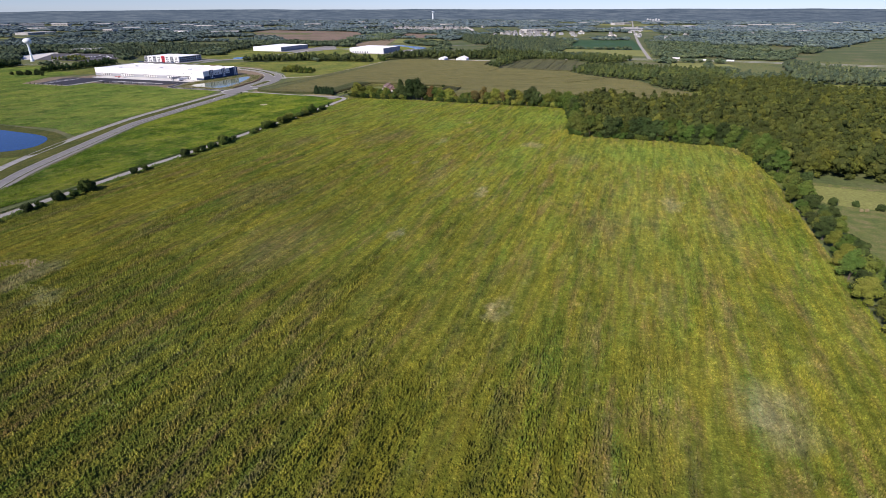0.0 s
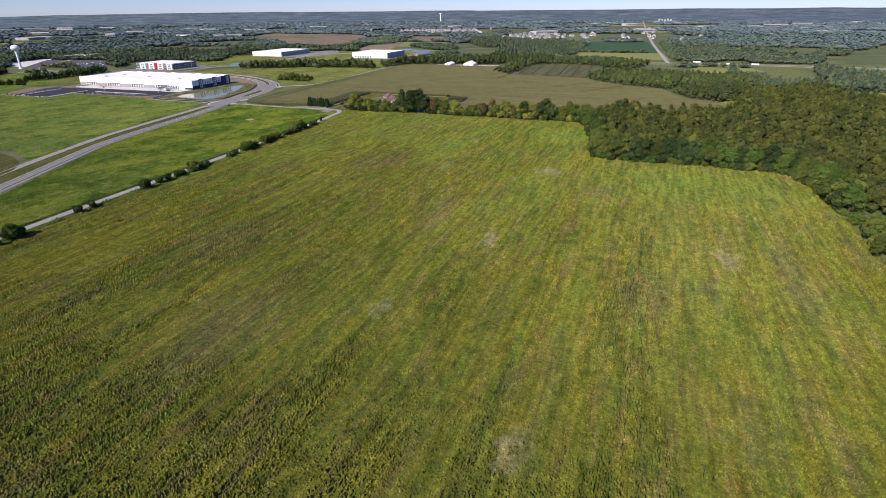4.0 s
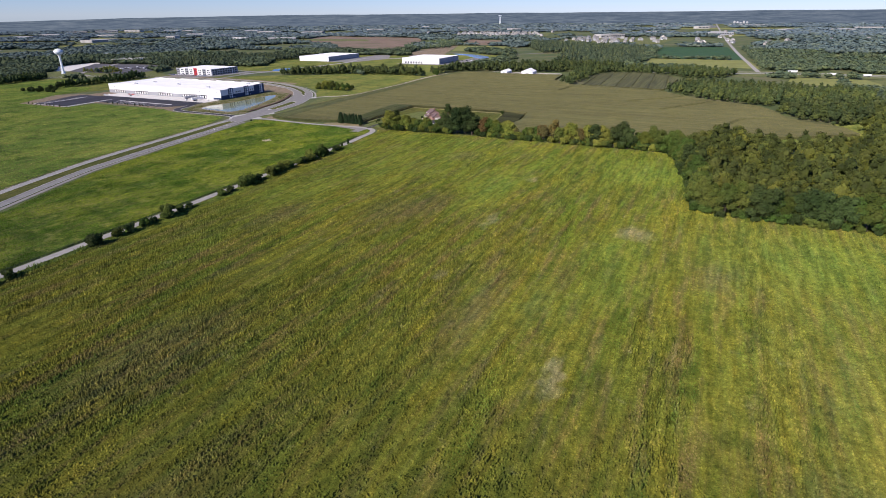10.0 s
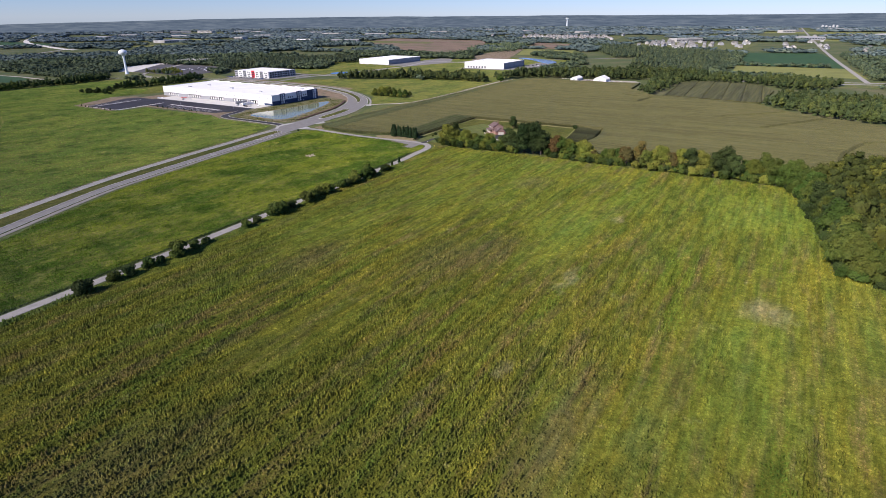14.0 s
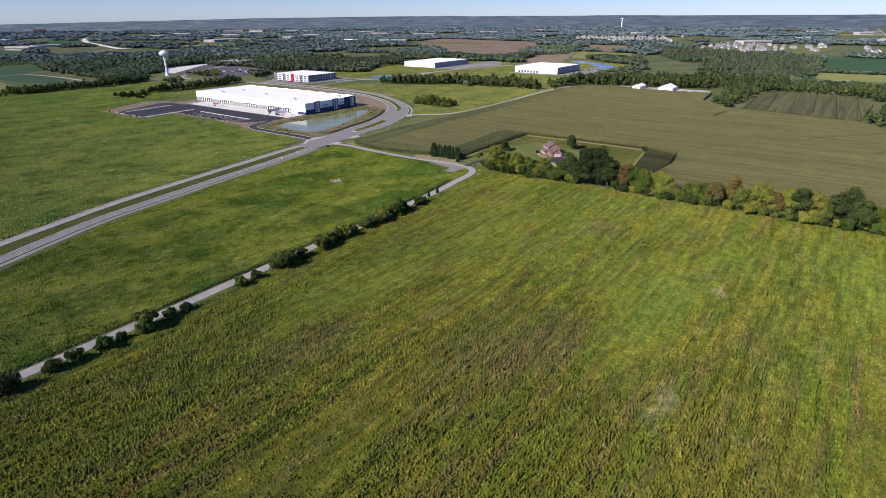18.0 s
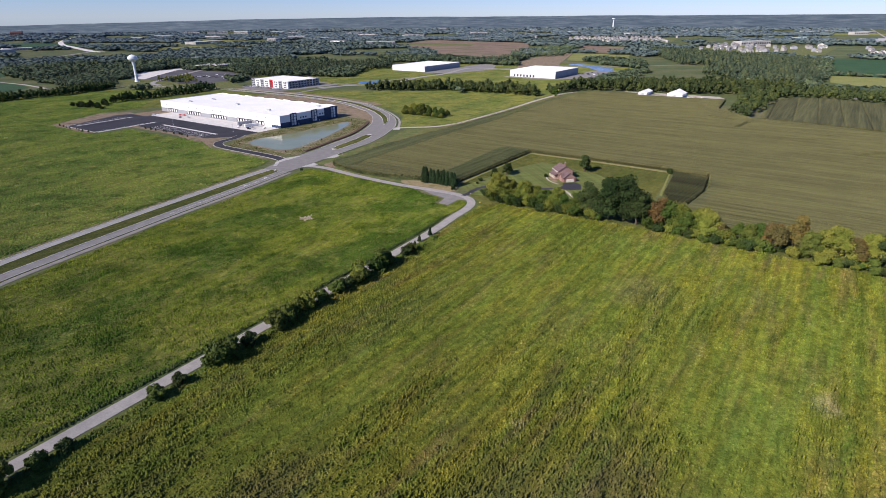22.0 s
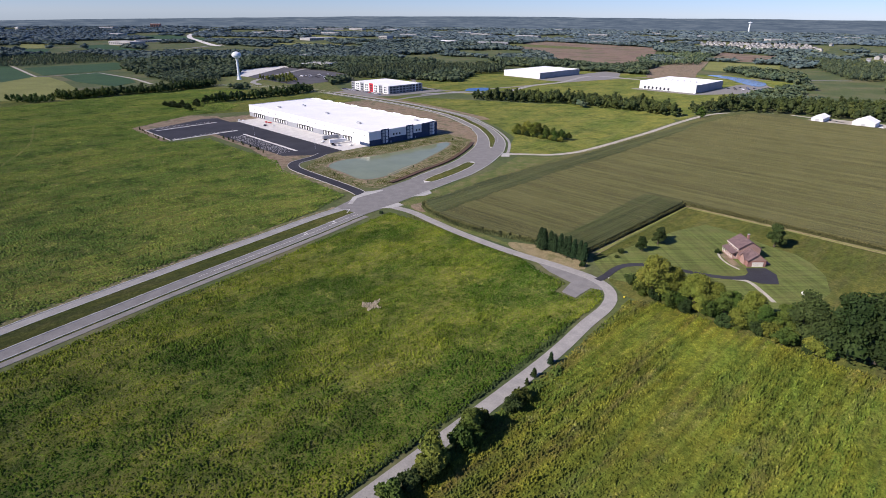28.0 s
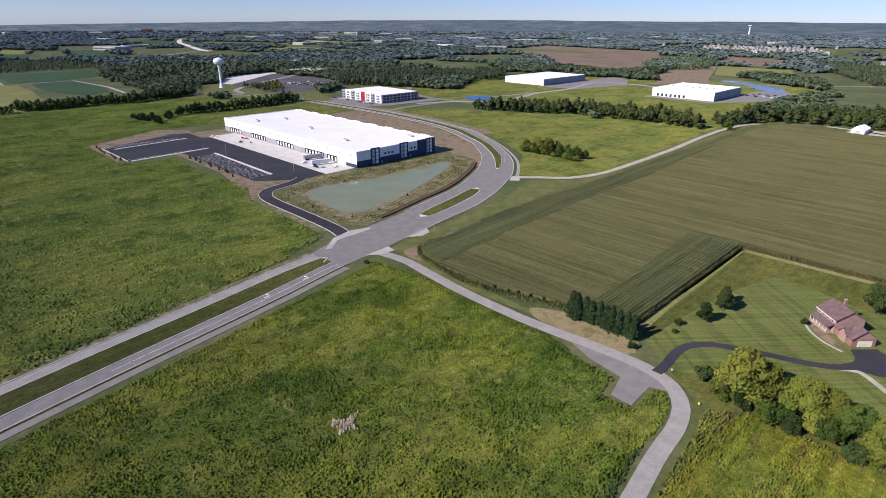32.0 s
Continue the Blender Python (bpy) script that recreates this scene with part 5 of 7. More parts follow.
# house lot
for x, y, s, k in ((281, -49, 8.2, "garden"), (283, -35, 9.2, "garden"), (281, -28, 7.6, "garden"), (326, 5, 13.0, "garden")):
    plant(k, x, y, s, "round dark green lawn tree with a long shadow")
for x, y, s in ((275.5, -59, 2.6), (271, -87, 2.8), (296, -88, 5.0), (309, -25, 2.6), (380, 32, 4.0), (277, -66, 1.6)):
    plant("darkbush", x, y, s, "dark green garden bush on a lawn")
for i in range(10):
    plant("conifer", 243.5 + 2.75 * i, -82 + 0.25 * i * 0.3 + RS.randn() * 0.5, 9.4 + RS.rand() * 1.6 - 0.12 * i, "tall dark conifer in a dense row")

# meadow clump, track tree, scrub west of the warehouse, saplings
for x, y, s in ((50, 146, 10), (56, 152, 12), (60, 143, 9), (62, 148, 12), (67, 153, 13), (69, 144, 9), (73, 148, 12), (76, 155, 10), (80, 151, 10), (84, 146, 8.5), (88, 151, 9.5), (93, 146, 8), (95, 154, 9), (100, 149, 9), (104, 153, 7.5), (98, 144, 6)):
    plant("gold" if x < 72 else "green", x, y, s, "shrubby tree in a meadow clump")
for i in range(16):
    plant(("goldbush", "bush", "darkbush")[i % 3], 48 + 3.7 * i, 141.5 + RS.randn() * 1.2, 3.5 + 2 * RS.rand(), "leafy bush at the foot of a meadow clump")
plant("green", 139, 368, 14, "big round tree beside a farm track")
SCRUB = ((-352, -42, 6), (-345, -36, 7), (-338, -42, 6.5), (-331, -40, 6), (-336, -28, 8), (-326, -30, 7.5), (-318, -38, 6.5), (-312, -30, 7), (-304, -34, 6), (-297, -34, 4), (-328, -14, 7), (-338, -8, 7), (-345, 6, 10.5), (-338, 2, 8), (-316, -16, 6))
for x, y, s in SCRUB:
    plant("dark" if s > 7 else "darkbush", x + RS.randn() * 2, y, s, "dark green scrub tree in a field hedge")
for i in range(14):
    a = POND[i]
    q = (np.array(a) - (55, -15)) * 1.16 + (55, -15)
    plant("shrub", q[0], q[1], 1.0 + RS.rand() * 0.8, "young planted shrub beside a pond")
for i in range(9):
    plant("shrub", -118 + 9.5 * i + RS.randn() * 2, -77 + RS.randn(), 1.8 + RS.rand() * 0.8, "young planted shrub beside a car park")
for i in range(8):
    plant("shrub", -212 + 9 * i, -120 + RS.randn(), 1.8 + RS.rand() * 0.8, "young planted shrub beside a car park")


# ---- woods ----
def low_trees(rs, count, h, r, cards, lobes, flat_leaf=0.0):
    return [foliage(rs, broad_lobes(rs, h, r * 0.92, 0.5, lobes), cards, 0.42 if cards > 20 else 0.5, 1, 0.88, flat_leaf) for _ in range(count)]


def scatter(poly, gap, rs, jitter=0.45):
    poly = np.asarray(poly, float)
    gx = np.arange(poly[:, 0].min(), poly[:, 0].max(), gap)
    gy = np.arange(poly[:, 1].min(), poly[:, 1].max(), gap * 0.87)
    X, Y = np.meshgrid(gx, gy, indexing="ij")
    X = X + (np.arange(len(gy)) % 2)[None] * gap / 2 + (rs.rand(*X.shape) - 0.5) * gap * 2 * jitter
    Y = Y + (rs.rand(*Y.shape) - 0.5) * gap * 2 * jitter
    ok = inside(X, Y, poly)
    return np.stack([X[ok], Y[ok]], 1)


def joined(stock, spots, sizes, rs):
    """Many trees of a stock as arrays of points, triangles and tints."""
    V, F, T, n = [], [], [], 0
    for (x, y), s in zip(spots, sizes):
        v, f = stock[rs.randint(len(stock))]
        a = rs.rand() * 6.283
        c, d = math.cos(a), math.sin(a)
        w = v * s
        V.append(np.stack([w[:, 0] * c - w[:, 1] * d + x, w[:, 0] * d + w[:, 1] * c + y, w[:, 2] * (0.78 + 0.44 * rs.rand())], 1))
        F.append(f + n)
        T.append(np.full(len(v), 0.05 + 0.95 * rs.rand() ** 1.6, np.float32))
        n += len(v)
    return np.concatenate(V), np.concatenate(F), np.concatenate(T)


def woodland(v, f, tint, mat, label):
    v[:, 2] = np.maximum(v[:, 2], 0.01)
    me = mesh_of("woodland", v, f, mat, True)
    me.attributes.new("tint", "FLOAT", "POINT").data.foreach_set("value", tint)
    return tagged(new("woodland", me), label, "woodland", kind="stuff")


def wood(poly, gap, h, label, seed, mat=None, cards=5, lobes=4):
    rs = np.random.RandomState(seed)
    stock = low_trees(rs, 7, 12.0, 5.0, cards, lobes, 0.6 if mat is M_midwood_hazy else 0.0)
    spots = scatter(poly, gap, rs)
    sizes = h / 12.0 * (0.66 + 0.46 * rs.rand(len(spots)))
    return woodland(*joined(stock, spots, sizes, rs), mat or M_wood, label)


wood([(-352, 14), (-340, 8), (-335, 60), (-336, 100), (-344, 165), (-362, 172), (-356, 140), (-350, 80)], 5.5, 12.0, "dark scrub hedge beside a warehouse", 40, M_leafdark, 14, 6)
# the wood beside the field: its edge trees stand singly
EDGE = curve([(562, -98), (572, -116), (579, -160), (585, -200), (590, -238), (610, -243), (650, -242), (690, -245), (718, -250), (728, -290), (731, -330)], 5.6)
for i, (x, y) in enumerate(EDGE):
    k = ("dark", "green", "dark", "green", "green", "dark")[RS.randint(6)] if i > 3 else "green"
    plant(k, x + 3 + RS.randn() * 1.2, y + 4 + RS.randn() * 1.2, 14.0 + 6.0 * RS.rand(), "leafy tree at the edge of a wood")
    plant(("bush", "darkbush", "bush")[i % 3], x - 0.5 + RS.randn() * 1.0, y + 0.5 + RS.randn() * 1.0, 4.0 + 3.0 * RS.rand(), "leafy bush at the edge of a wood")
wood([(574, -100), (594, -225), (730, -236), (738, -325), (800, -328), (790, -180), (660, -170), (640, -60), (600, -48)], 8.4, 17.0, "dense green broadleaf wood beside the field", 31, cards=34, lobes=8)
wood([(800, -328), (960, -300), (1060, -180), (1000, -10), (850, -15), (700, -40), (644, -60), (664, -166), (792, -176)], 9.0, 17.0, "deep part of a broadleaf wood", 54, cards=14, lobes=7)
wood([(712, -36), (716, 62), (760, 178), (835, 232), (877, 118), (960, 98), (1000, 60), (1000, -10), (850, -15)], 9.0, 15.0, "dense green wood in a stream valley", 39, cards=12, lobes=6)
wood([(524, 294), (556, 246), (592, 214), (636, 194), (660, 190), (700, 200), (765, 215), (790, 320), (600, 320), (540, 325)], 9.4, 12.5, "green wood between corn and highway", 33, M_backwood, 18, 7)
wood([(668, 112), (690, 96), (708, 76), (760, 180), (765, 215), (700, 200), (664, 190), (656, 150)], 9.0, 14.0, "corner of a wood beside the corn", 50, M_backwood, 18, 7)
wood([(536, 325), (600, 320), (790, 320), (770, 395), (715, 405), (640, 415), (545, 420)], 8.8, 9.0, "lower green wood towards a highway", 51, M_backwood, 14, 6)
wood([(369, 328), (391, 330), (396, 391), (401, 508), (414, 527), (446, 534), (477, 530), (518, 512), (540, 478), (590, 480), (620, 560), (560, 600), (430, 610), (380, 560), (352, 500), (366, 400)], 9.4, 12.5, "wooded strip behind the corn", 34, M_backwood, 18, 7)
wood([(-140, 286), (-92, 308), (-27, 345), (50, 358), (112, 356), (118, 372), (60, 402), (-30, 392), (-100, 350), (-152, 312)], 8.2, 14.0, "dense tree belt along a meadow", 35, M_backwood, 20, 7)
wood([(112, 376), (126, 402), (150, 456), (228, 484), (262, 484), (350, 520), (420, 560), (420, 640), (300, 640), (190, 560), (120, 480)], 9.4, 14.5, "dense wood beyond the barns", 36, M_backwood, 18, 7)
wood([(758, 190), (835, 238), (915, 228), (1000, 240), (1080, 260), (1000, 420), (900, 560), (885, 480), (866, 316), (812, 290), (776, 330)], 9.5, 12.5, "green wood along a stream valley", 37, M_midwood_hazy, 6, 5)
wood([(-1125, 137), (-1297, 244), (-1176, 274), (-737, 205), (-545, 118), (-510, 92), (-505, 45), (-560, 50), (-640, 64), (-677, 72), (-860, 78)], 9.0, 8.0, "dark wood west of the meadow", 38, M_midwood_hazy, 14, 6)
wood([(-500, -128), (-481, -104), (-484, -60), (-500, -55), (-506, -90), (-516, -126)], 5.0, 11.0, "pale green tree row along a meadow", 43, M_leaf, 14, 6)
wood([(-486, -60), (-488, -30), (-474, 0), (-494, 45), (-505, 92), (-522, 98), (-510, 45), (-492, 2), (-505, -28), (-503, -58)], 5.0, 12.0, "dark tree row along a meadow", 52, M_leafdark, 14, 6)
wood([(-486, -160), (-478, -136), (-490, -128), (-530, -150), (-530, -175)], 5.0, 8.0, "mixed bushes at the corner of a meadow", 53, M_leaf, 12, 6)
wood([(-1064, -95), (-1078, 130), (-1064, 150), (-1200, 180), (-1390, 130), (-1400, 0), (-1250, -110)], 10.5, 8.0, "wood between crop fields", 48, M_midwood_hazy, 8, 5)
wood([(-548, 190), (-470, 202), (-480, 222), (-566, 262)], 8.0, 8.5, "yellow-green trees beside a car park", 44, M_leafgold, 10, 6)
wood([(-470, 318), (-376, 424), (-402, 462), (-348, 598), (-412, 690), (-470, 690), (-560, 560), (-620, 420), (-540, 366)], 8.8, 12.5, "dark wood behind an office block", 49, M_midwood_hazy, 14, 6)
wood([(-257, 1008), (-176, 1126), (-290, 1500), (-370, 1500), (-350, 1150)], 11.0, 12.0, "dark copse on stripped land", 45, M_midwood_hazy, 4, 4)
wood([(72, 1172), (152, 1002), (236, 998), (232, 822), (330, 700), (420, 655), (438, 760), (426, 900), (408, 1250), (250, 1350), (60, 1490), (-60, 1500)], 10.5, 13.0, "broad green wood beside graded land", 46, M_midwood_hazy, 8, 5)
wood([(663, 660), (684, 660), (660, 1290), (638, 1290)], 8.0, 12.0, "tree row along a country road", 47, M_midwood_hazy, 6, 5)
# hedge at the field's east side, nearest at the start
for i in range(24):
    y = -345 - 11.5 * i
    k = ("bush", "darkbush", "green", "goldbush", "green", "bush")[i % 6] if i < 9 else ("gold", "green", "gold", "green", "dark")[i % 5]
    plant(k, 733 + RS.randn() * 1.5, y, (6.0 if "bush" in k else 11.0) * (0.8 + 0.5 * RS.rand()), "leafy tree in a hedge along the field")
    plant(("darkbush", "dark", "bush", "green", "darkbush")[i % 5], 741 + RS.randn() * 2.5, y - 5, (7.0 if i % 5 in (0, 2, 4) else 10.0) * (0.8 + 0.5 * RS.rand()), "leafy growth on the far side of a hedge")
for i in range(9):
    plant("darkbush", 752 + 11 * i, -388 + RS.randn() * 2 - 1.2 * i, 3.4 + RS.rand() * 2, "dark scrub bush across a pasture")


# ---- warehouse ----
def wall_slab(name, x0, x1, y0, y1, z0, z1, mat, parent, label=""):
    return part(name, boxed(x0, x1, y0, y1, z0, z1), mat, parent, label)


def warehouse():
    L, W, H = 217.0, 82.6, 12.5
    w = thing("warehouse", (0, 0, 0), "very long white warehouse with navy panels and flat roof", "warehouse")
    wall_slab("wall", -L, 0, 0, 0.4, 0.0, H, M_white, w, "white long wall over the loading docks")
    wall_slab("wall", -L, 0, W - 0.4, W, 0.0, H, M_white, w)
    wall_slab("wall", -0.4, 0, 0.4, W - 0.4, 0.0, H, M_white, w, "white gable wall with navy panels")
    wall_slab("wall", -L, -L + 0.4, 0.4, W - 0.4, 0.0, H, M_white, w)
    wall_slab("roof", -L + 0.4, -0.4, 0.4, W - 0.4, H - 1.0, H - 0.45, M_roof, w, "flat white membrane roof")
    for a in ((-L, 0, -0.05, 0.45), (-L, 0, W - 0.45, W + 0.05)):
        wall_slab("parapet", *a, H, H + 0.25, M_white, w)
    for i in range(9):
        x = -L + 8 + i * 24.0
        wall_slab("parapet", x, x + 11, W - 0.5, W + 0.1, H + 0.25, H + 0.95, M_white, w)
    wall_slab("base_band", -L + 0.1, -26, -0.06, -0.002, 0.0, 4.6, M_greywall, w, "grey painted lower wall band")
    wall_slab("base_band", -14, -0.02, -0.06, -0.002, 0.0, 2.6, M_blue, w, "navy painted lower wall band")
    wall_slab("base_band", 0.002, 0.07, 0.02, W - 0.02, 0.0, 5.0, M_blue, w, "navy painted lower wall band")
    for start, n in ((-205, 5), (-163, 6), (-116, 6), (-70, 6), (-38, 3)):
        for i in range(n):
            x = start + 4.6 * i
            d = wall_slab("dock_door", x, x + 3.0, -0.14, -0.062, 1.2, 4.3, M_white, w, "white sectional dock door")
            wall_slab("dock_frame", x - 0.45, x - 0.05, -0.55, -0.062, 1.0, 4.6, M_rubber, d)
            wall_slab("dock_frame", x + 3.05, x + 3.45, -0.55, -0.062, 1.0, 4.6, M_rubber, d)
            wall_slab("dock_frame", x - 0.45, x + 3.45, -0.6, -0.062, 4.4, 4.9, M_rubber, d)
    for i in range(14):
        x = -205 + 15.2 * i
        part("wall_vent", boxed(x, x + 0.9, -0.16, -0.003, 8.6, 9.5), M_glass, w, "small dark wall light")
    for y0 in (13.5, 43.0, 71.5):
        t = part("tower_panel", boxed(0.003, 0.55, y0, y0 + 8.6, 0.0, H + 0.7), M_blue, w, "tall navy facade panel")
        for k in range(2):
            for j in range(4):
                part("pane", boxed(0.552, 0.6, y0 + 1.1 + 3.6 * k, y0 + 3.7 + 3.6 * k, 1.0 + 2.9 * j, 3.5 + 2.9 * j), M_white if k else M_metal, t, "pale panel strip")
    wall_slab("corner_panel", 0.003, 0.2, 62.5, W, 0.0, H + 0.3, M_blue, w, "navy corner of the gable")
    for y0 in (27.0, 55.0):
        for j in range(3):
            y = y0 + 3.6 * j
            f = part("window", boxed(0.003, 0.10, y, y + 1.9, 6.4, 8.3), M_metal, w)
            part("pane", boxed(0.102, 0.13, y + 0.15, y + 1.75, 6.55, 8.15), M_glass, f, "dark square pane")
    for y in (24.0, 54.0):
        part("door", boxed(0.072, 0.14, y, y + 1.0, 0.0, 2.1), M_metal, w, "grey steel door")
    for x, y in ((-172, 40), (-112, 30), (-45, 20), (-180, 14), (-20, 70)):
        u = part("rooftop_unit", boxed(x, x + 5, y, y + 2.4, H - 0.46, H + 0.9, 0.08), M_metal, w, "grey rooftop unit")
        part("fan_housing", boxed(x + 0.6, x + 1.9, y + 0.5, y + 1.8, H + 0.9, H + 1.15), M_greywall, u)
    return w


warehouse()


def trailer(x, y, turn, mat, label):
    t = thing("semi_trailer", pose(x, y, 0.16, 0, 0, turn), label, "trailer", "docked trailers")
    part("body", boxed(-1.3, 1.3, 0, 15.5, 1.2, 4.0, 0.05), mat, t)
    part("chassis", boxed(-0.5, 0.5, 0.4, 14.5, 0.9, 1.2), M_rubber, t)
    for yy in (2.0, 3.3):
        for xx in (-1.15, 0.75):
            bm = lathe([(0.3, 0), (0.5, 0.02), (0.5, 0.38), (0.3, 0.4)], 12)
            bmesh.ops.transform(bm, matrix=pose(xx, yy, 0.5, 0, 90, 0), verts=bm.verts[:])
            part("wheel", bm, M_rubber, t)
    for xx in (-0.8, 0.7):
        part("landing_leg", boxed(xx, xx + 0.12, 12.0, 12.12, 0.0, 1.2), M_metal, t)
    return t


trailer(-31, -20.5, -14, M_white, "white semi-trailer backed to a loading dock")
trailer(-49, -15.5, -8, M_greywall, "grey semi-trailer backed to a loading dock")

CARS = {}


def car_paint(name, col):
    return surface(name, [col, tuple(min(1, 1.1 * c) for c in col)], 1.0, 0.2, rough=0.3, spec=0.5, vary=0.04)


PAINT = {"white": car_paint("white_car_paint", (0.75, 0.75, 0.76)), "silver": car_paint("silver_car_paint", (0.45, 0.46, 0.48)), "red": car_paint("red_car_paint", (0.42, 0.03, 0.03)), "black": car_paint("black_car_paint", (0.02, 0.02, 0.025)), "blue": car_paint("blue_car_paint", (0.05, 0.09, 0.22))}


def car(x, y, turn, colour, where):
    m = pose(x, y, 0.16, 0, 0, turn)
    if colour in CARS:
        ob = copy_thing(CARS[colour], m)
    else:
        ob = thing("car", m, "", "car", "parked cars")
        bm = bmesh.new()
        prof = [(-2.2, 0.35), (-2.25, 0.8), (-1.4, 0.98), (-0.7, 1.45), (0.9, 1.48), (1.7, 1.0), (2.25, 0.85), (2.2, 0.35)]
        a = [bm.verts.new((-0.88, y0, z)) for y0, z in prof]
        b = [bm.verts.new((0.88, y0, z)) for y0, z in prof]
        bm.faces.new(a)
        bm.faces.new(b[::-1])
        for i in range(len(prof)):
            j = (i + 1) % len(prof)
            bm.faces.new((a[i], a[j], b[j], b[i]))
        part("body", bm, PAINT[colour], ob)
        part("window", boxed(-0.9, 0.9, -0.55, 0.8, 1.02, 1.36), M_glass, ob, "dark tinted side glass")
        for xx in (-0.92, 0.72):
            for yy in (-1.4, 1.4):
                w = lathe([(0.2, 0), (0.33, 0.01), (0.33, 0.19), (0.2, 0.2)], 10)
                bmesh.ops.transform(w, matrix=pose(xx, yy, 0.33, 0, 90, 0), verts=w.verts[:])
                part("wheel", w, M_rubber, ob)
        CARS[colour] = ob
    ob["label"] = f"{colour} car parked {where}"
    return ob


for x, y, a, c in ((-166, -8, 80, "red"), (-160, -7, 95, "red"), (-143, -12, 70, "silver"), (-150, -18, 40, "black"), (-42, -20, 20, "white"), (-20, -18, 60, "silver"), (-14, -10, 30, "white"), (-195, -24, 85, "silver"), (-190, -22, 85, "white"), (-24, -21, 100, "black")):
    car(x, y, a, c, "on a warehouse loading apron")


def lamp_post(x, y, h=9.0):
    p = thing("lamp_post", (x, y, 0.1), "slim grey car park lamp post", "lamp post", "lamp posts")
    part("pole", lathe([(0.16, 0), (0.12, 1.0), (0.08, h)], 8), M_metal, p)
    part("lamp_head", boxed(-0.2, 0.2, -0.9, 0.5, h - 0.05, h + 0.12), M_metal, p)
    return p


for x, y in ((-112, -50), (-24, -40), (66, 96)):
    lamp_post(x, y, 8.0)


def post_sign(x, y, mat, label, w=0.6, h=2.2):
    p = thing("road_sign", pose(x, y, 0.1, 0, 0, -45), label, "sign")
    part("post", boxed(-0.04, 0.04, -0.04, 0.04, 0, h), M_metal, p)
    part("plate", boxed(-w / 2, w / 2, -0.07, -0.045, h - w, h), mat, p)


post_sign(117.5, -42, M_white, "small white traffic sign on a median nose")
post_sign(138, -53, M_metal, "small grey sign beside a crossing")
post_sign(72, 82, M_white, "white sign on a median nose")


def hatch(x, y):
    u = thing("utility_cabinet", pose(x, y, 0.0, 0, 0, 30), "small dark green utility cabinet in grass", "cabinet")
    part("body", boxed(-0.9, 0.9, -0.6, 0.6, 0, 1.5, 0.05), M_needle, u)
    part("lid", boxed(-0.95, 0.95, -0.65, 0.65, 1.5, 1.62), M_needle, u)


hatch(147.5, -107)


# ---- water tower ----
def water_tower():
    t = thing("water_tower", (-573, 165.5, 0), "pale single-stem water tower with a round tank", "water tower")
    part("stem", lathe([(4.6, 0), (3.6, 1.5), (2.4, 5), (2.0, 9), (1.9, 28), (2.2, 32), (3.2, 34.5)], 24), M_tower, t)
    prof = [(3.2, 34.5)]
    for k in range(1, 14):
        a = -1.15 + k * (1.15 + math.pi / 2) / 13
        prof.append((8.0 * math.cos(a), 40.2 + 5.6 * math.sin(a)))
    part("tank", lathe(prof, 28), M_tower, t)
    part("hatch", lathe([(0.7, 45.6), (0.7, 46.2), (0.4, 46.5)], 10), M_metal, t)
    part("door", boxed(-0.6, 0.6, -4.2, -3.6, 0.2, 2.3), M_metal, t)
    for z in (2.0,):
        part("ring", lathe([(3.6, z), (3.7, z + 0.05), (3.6, z + 0.1)], 20), M_metal, t)


water_tower()


# ---- business buildings ----
def office():
    x0, x1, y0, y1, H = -345, -257, 236, 303, 11.0
    b = thing("office_building", (0, 0, 0), "long pale office block with grey panels and a red entrance bay", "office building")
    wall_slab("wall", x0, x1, y0, y0 + 0.4, 0, H, M_white, b)
    wall_slab("wall", x1 - 0.4, x1, y0 + 0.4, y1, 0, H, M_greywall, b, "grey panelled side wall")
    wall_slab("wall", x0, x1 - 0.4, y1 - 0.4, y1, 0, H, M_greywall, b)
    wall_slab("wall", x0, x0 + 0.4, y0 + 0.4, y1 - 0.4, 0, H, M_greywall, b)
    wall_slab("roof", x0 + 0.4, x1 - 0.4, y0 + 0.4, y1 - 0.4, H - 0.8, H - 0.3, M_roof, b, "flat white roof")
    for i in range(8):
        x = x0 + 0.5 + i * 11.0
        mat = M_red if i == 4 else (M_greywall if i % 2 == 0 else M_white)
        p = wall_slab("bay_panel", x, x + 8.0, y0 - 0.5, y0 - 0.003, 0, H + (1.0 if i == 4 else 0.4), mat, b, "red entrance panel" if i == 4 else "")
        for s in range(3):
            for k in range(2):
                part("window", boxed(x + 1.0 + 3.4 * k, x + 3.5 + 3.4 * k, y0 - 0.58, y0 - 0.503, 0.9 + 3.4 * s, 2.9 + 3.4 * s), M_glass, p, "dark blue window")
    for i in range(10):
        y = y0 + 3 + 6.3 * i
        for s in range(3):
            part("window", boxed(x1 + 0.003, x1 + 0.08, y, y + 4.2, 0.9 + 3.4 * s, 2.9 + 3.4 * s), M_glass, b, "dark blue window")
    for i in range(4):
        wall_slab("panel", x1 + 0.003, x1 + 0.06, y0 + 1 + 17 * i, y0 + 2.6 + 17 * i, 0, H + 0.2, M_white, b)
    return b


office()


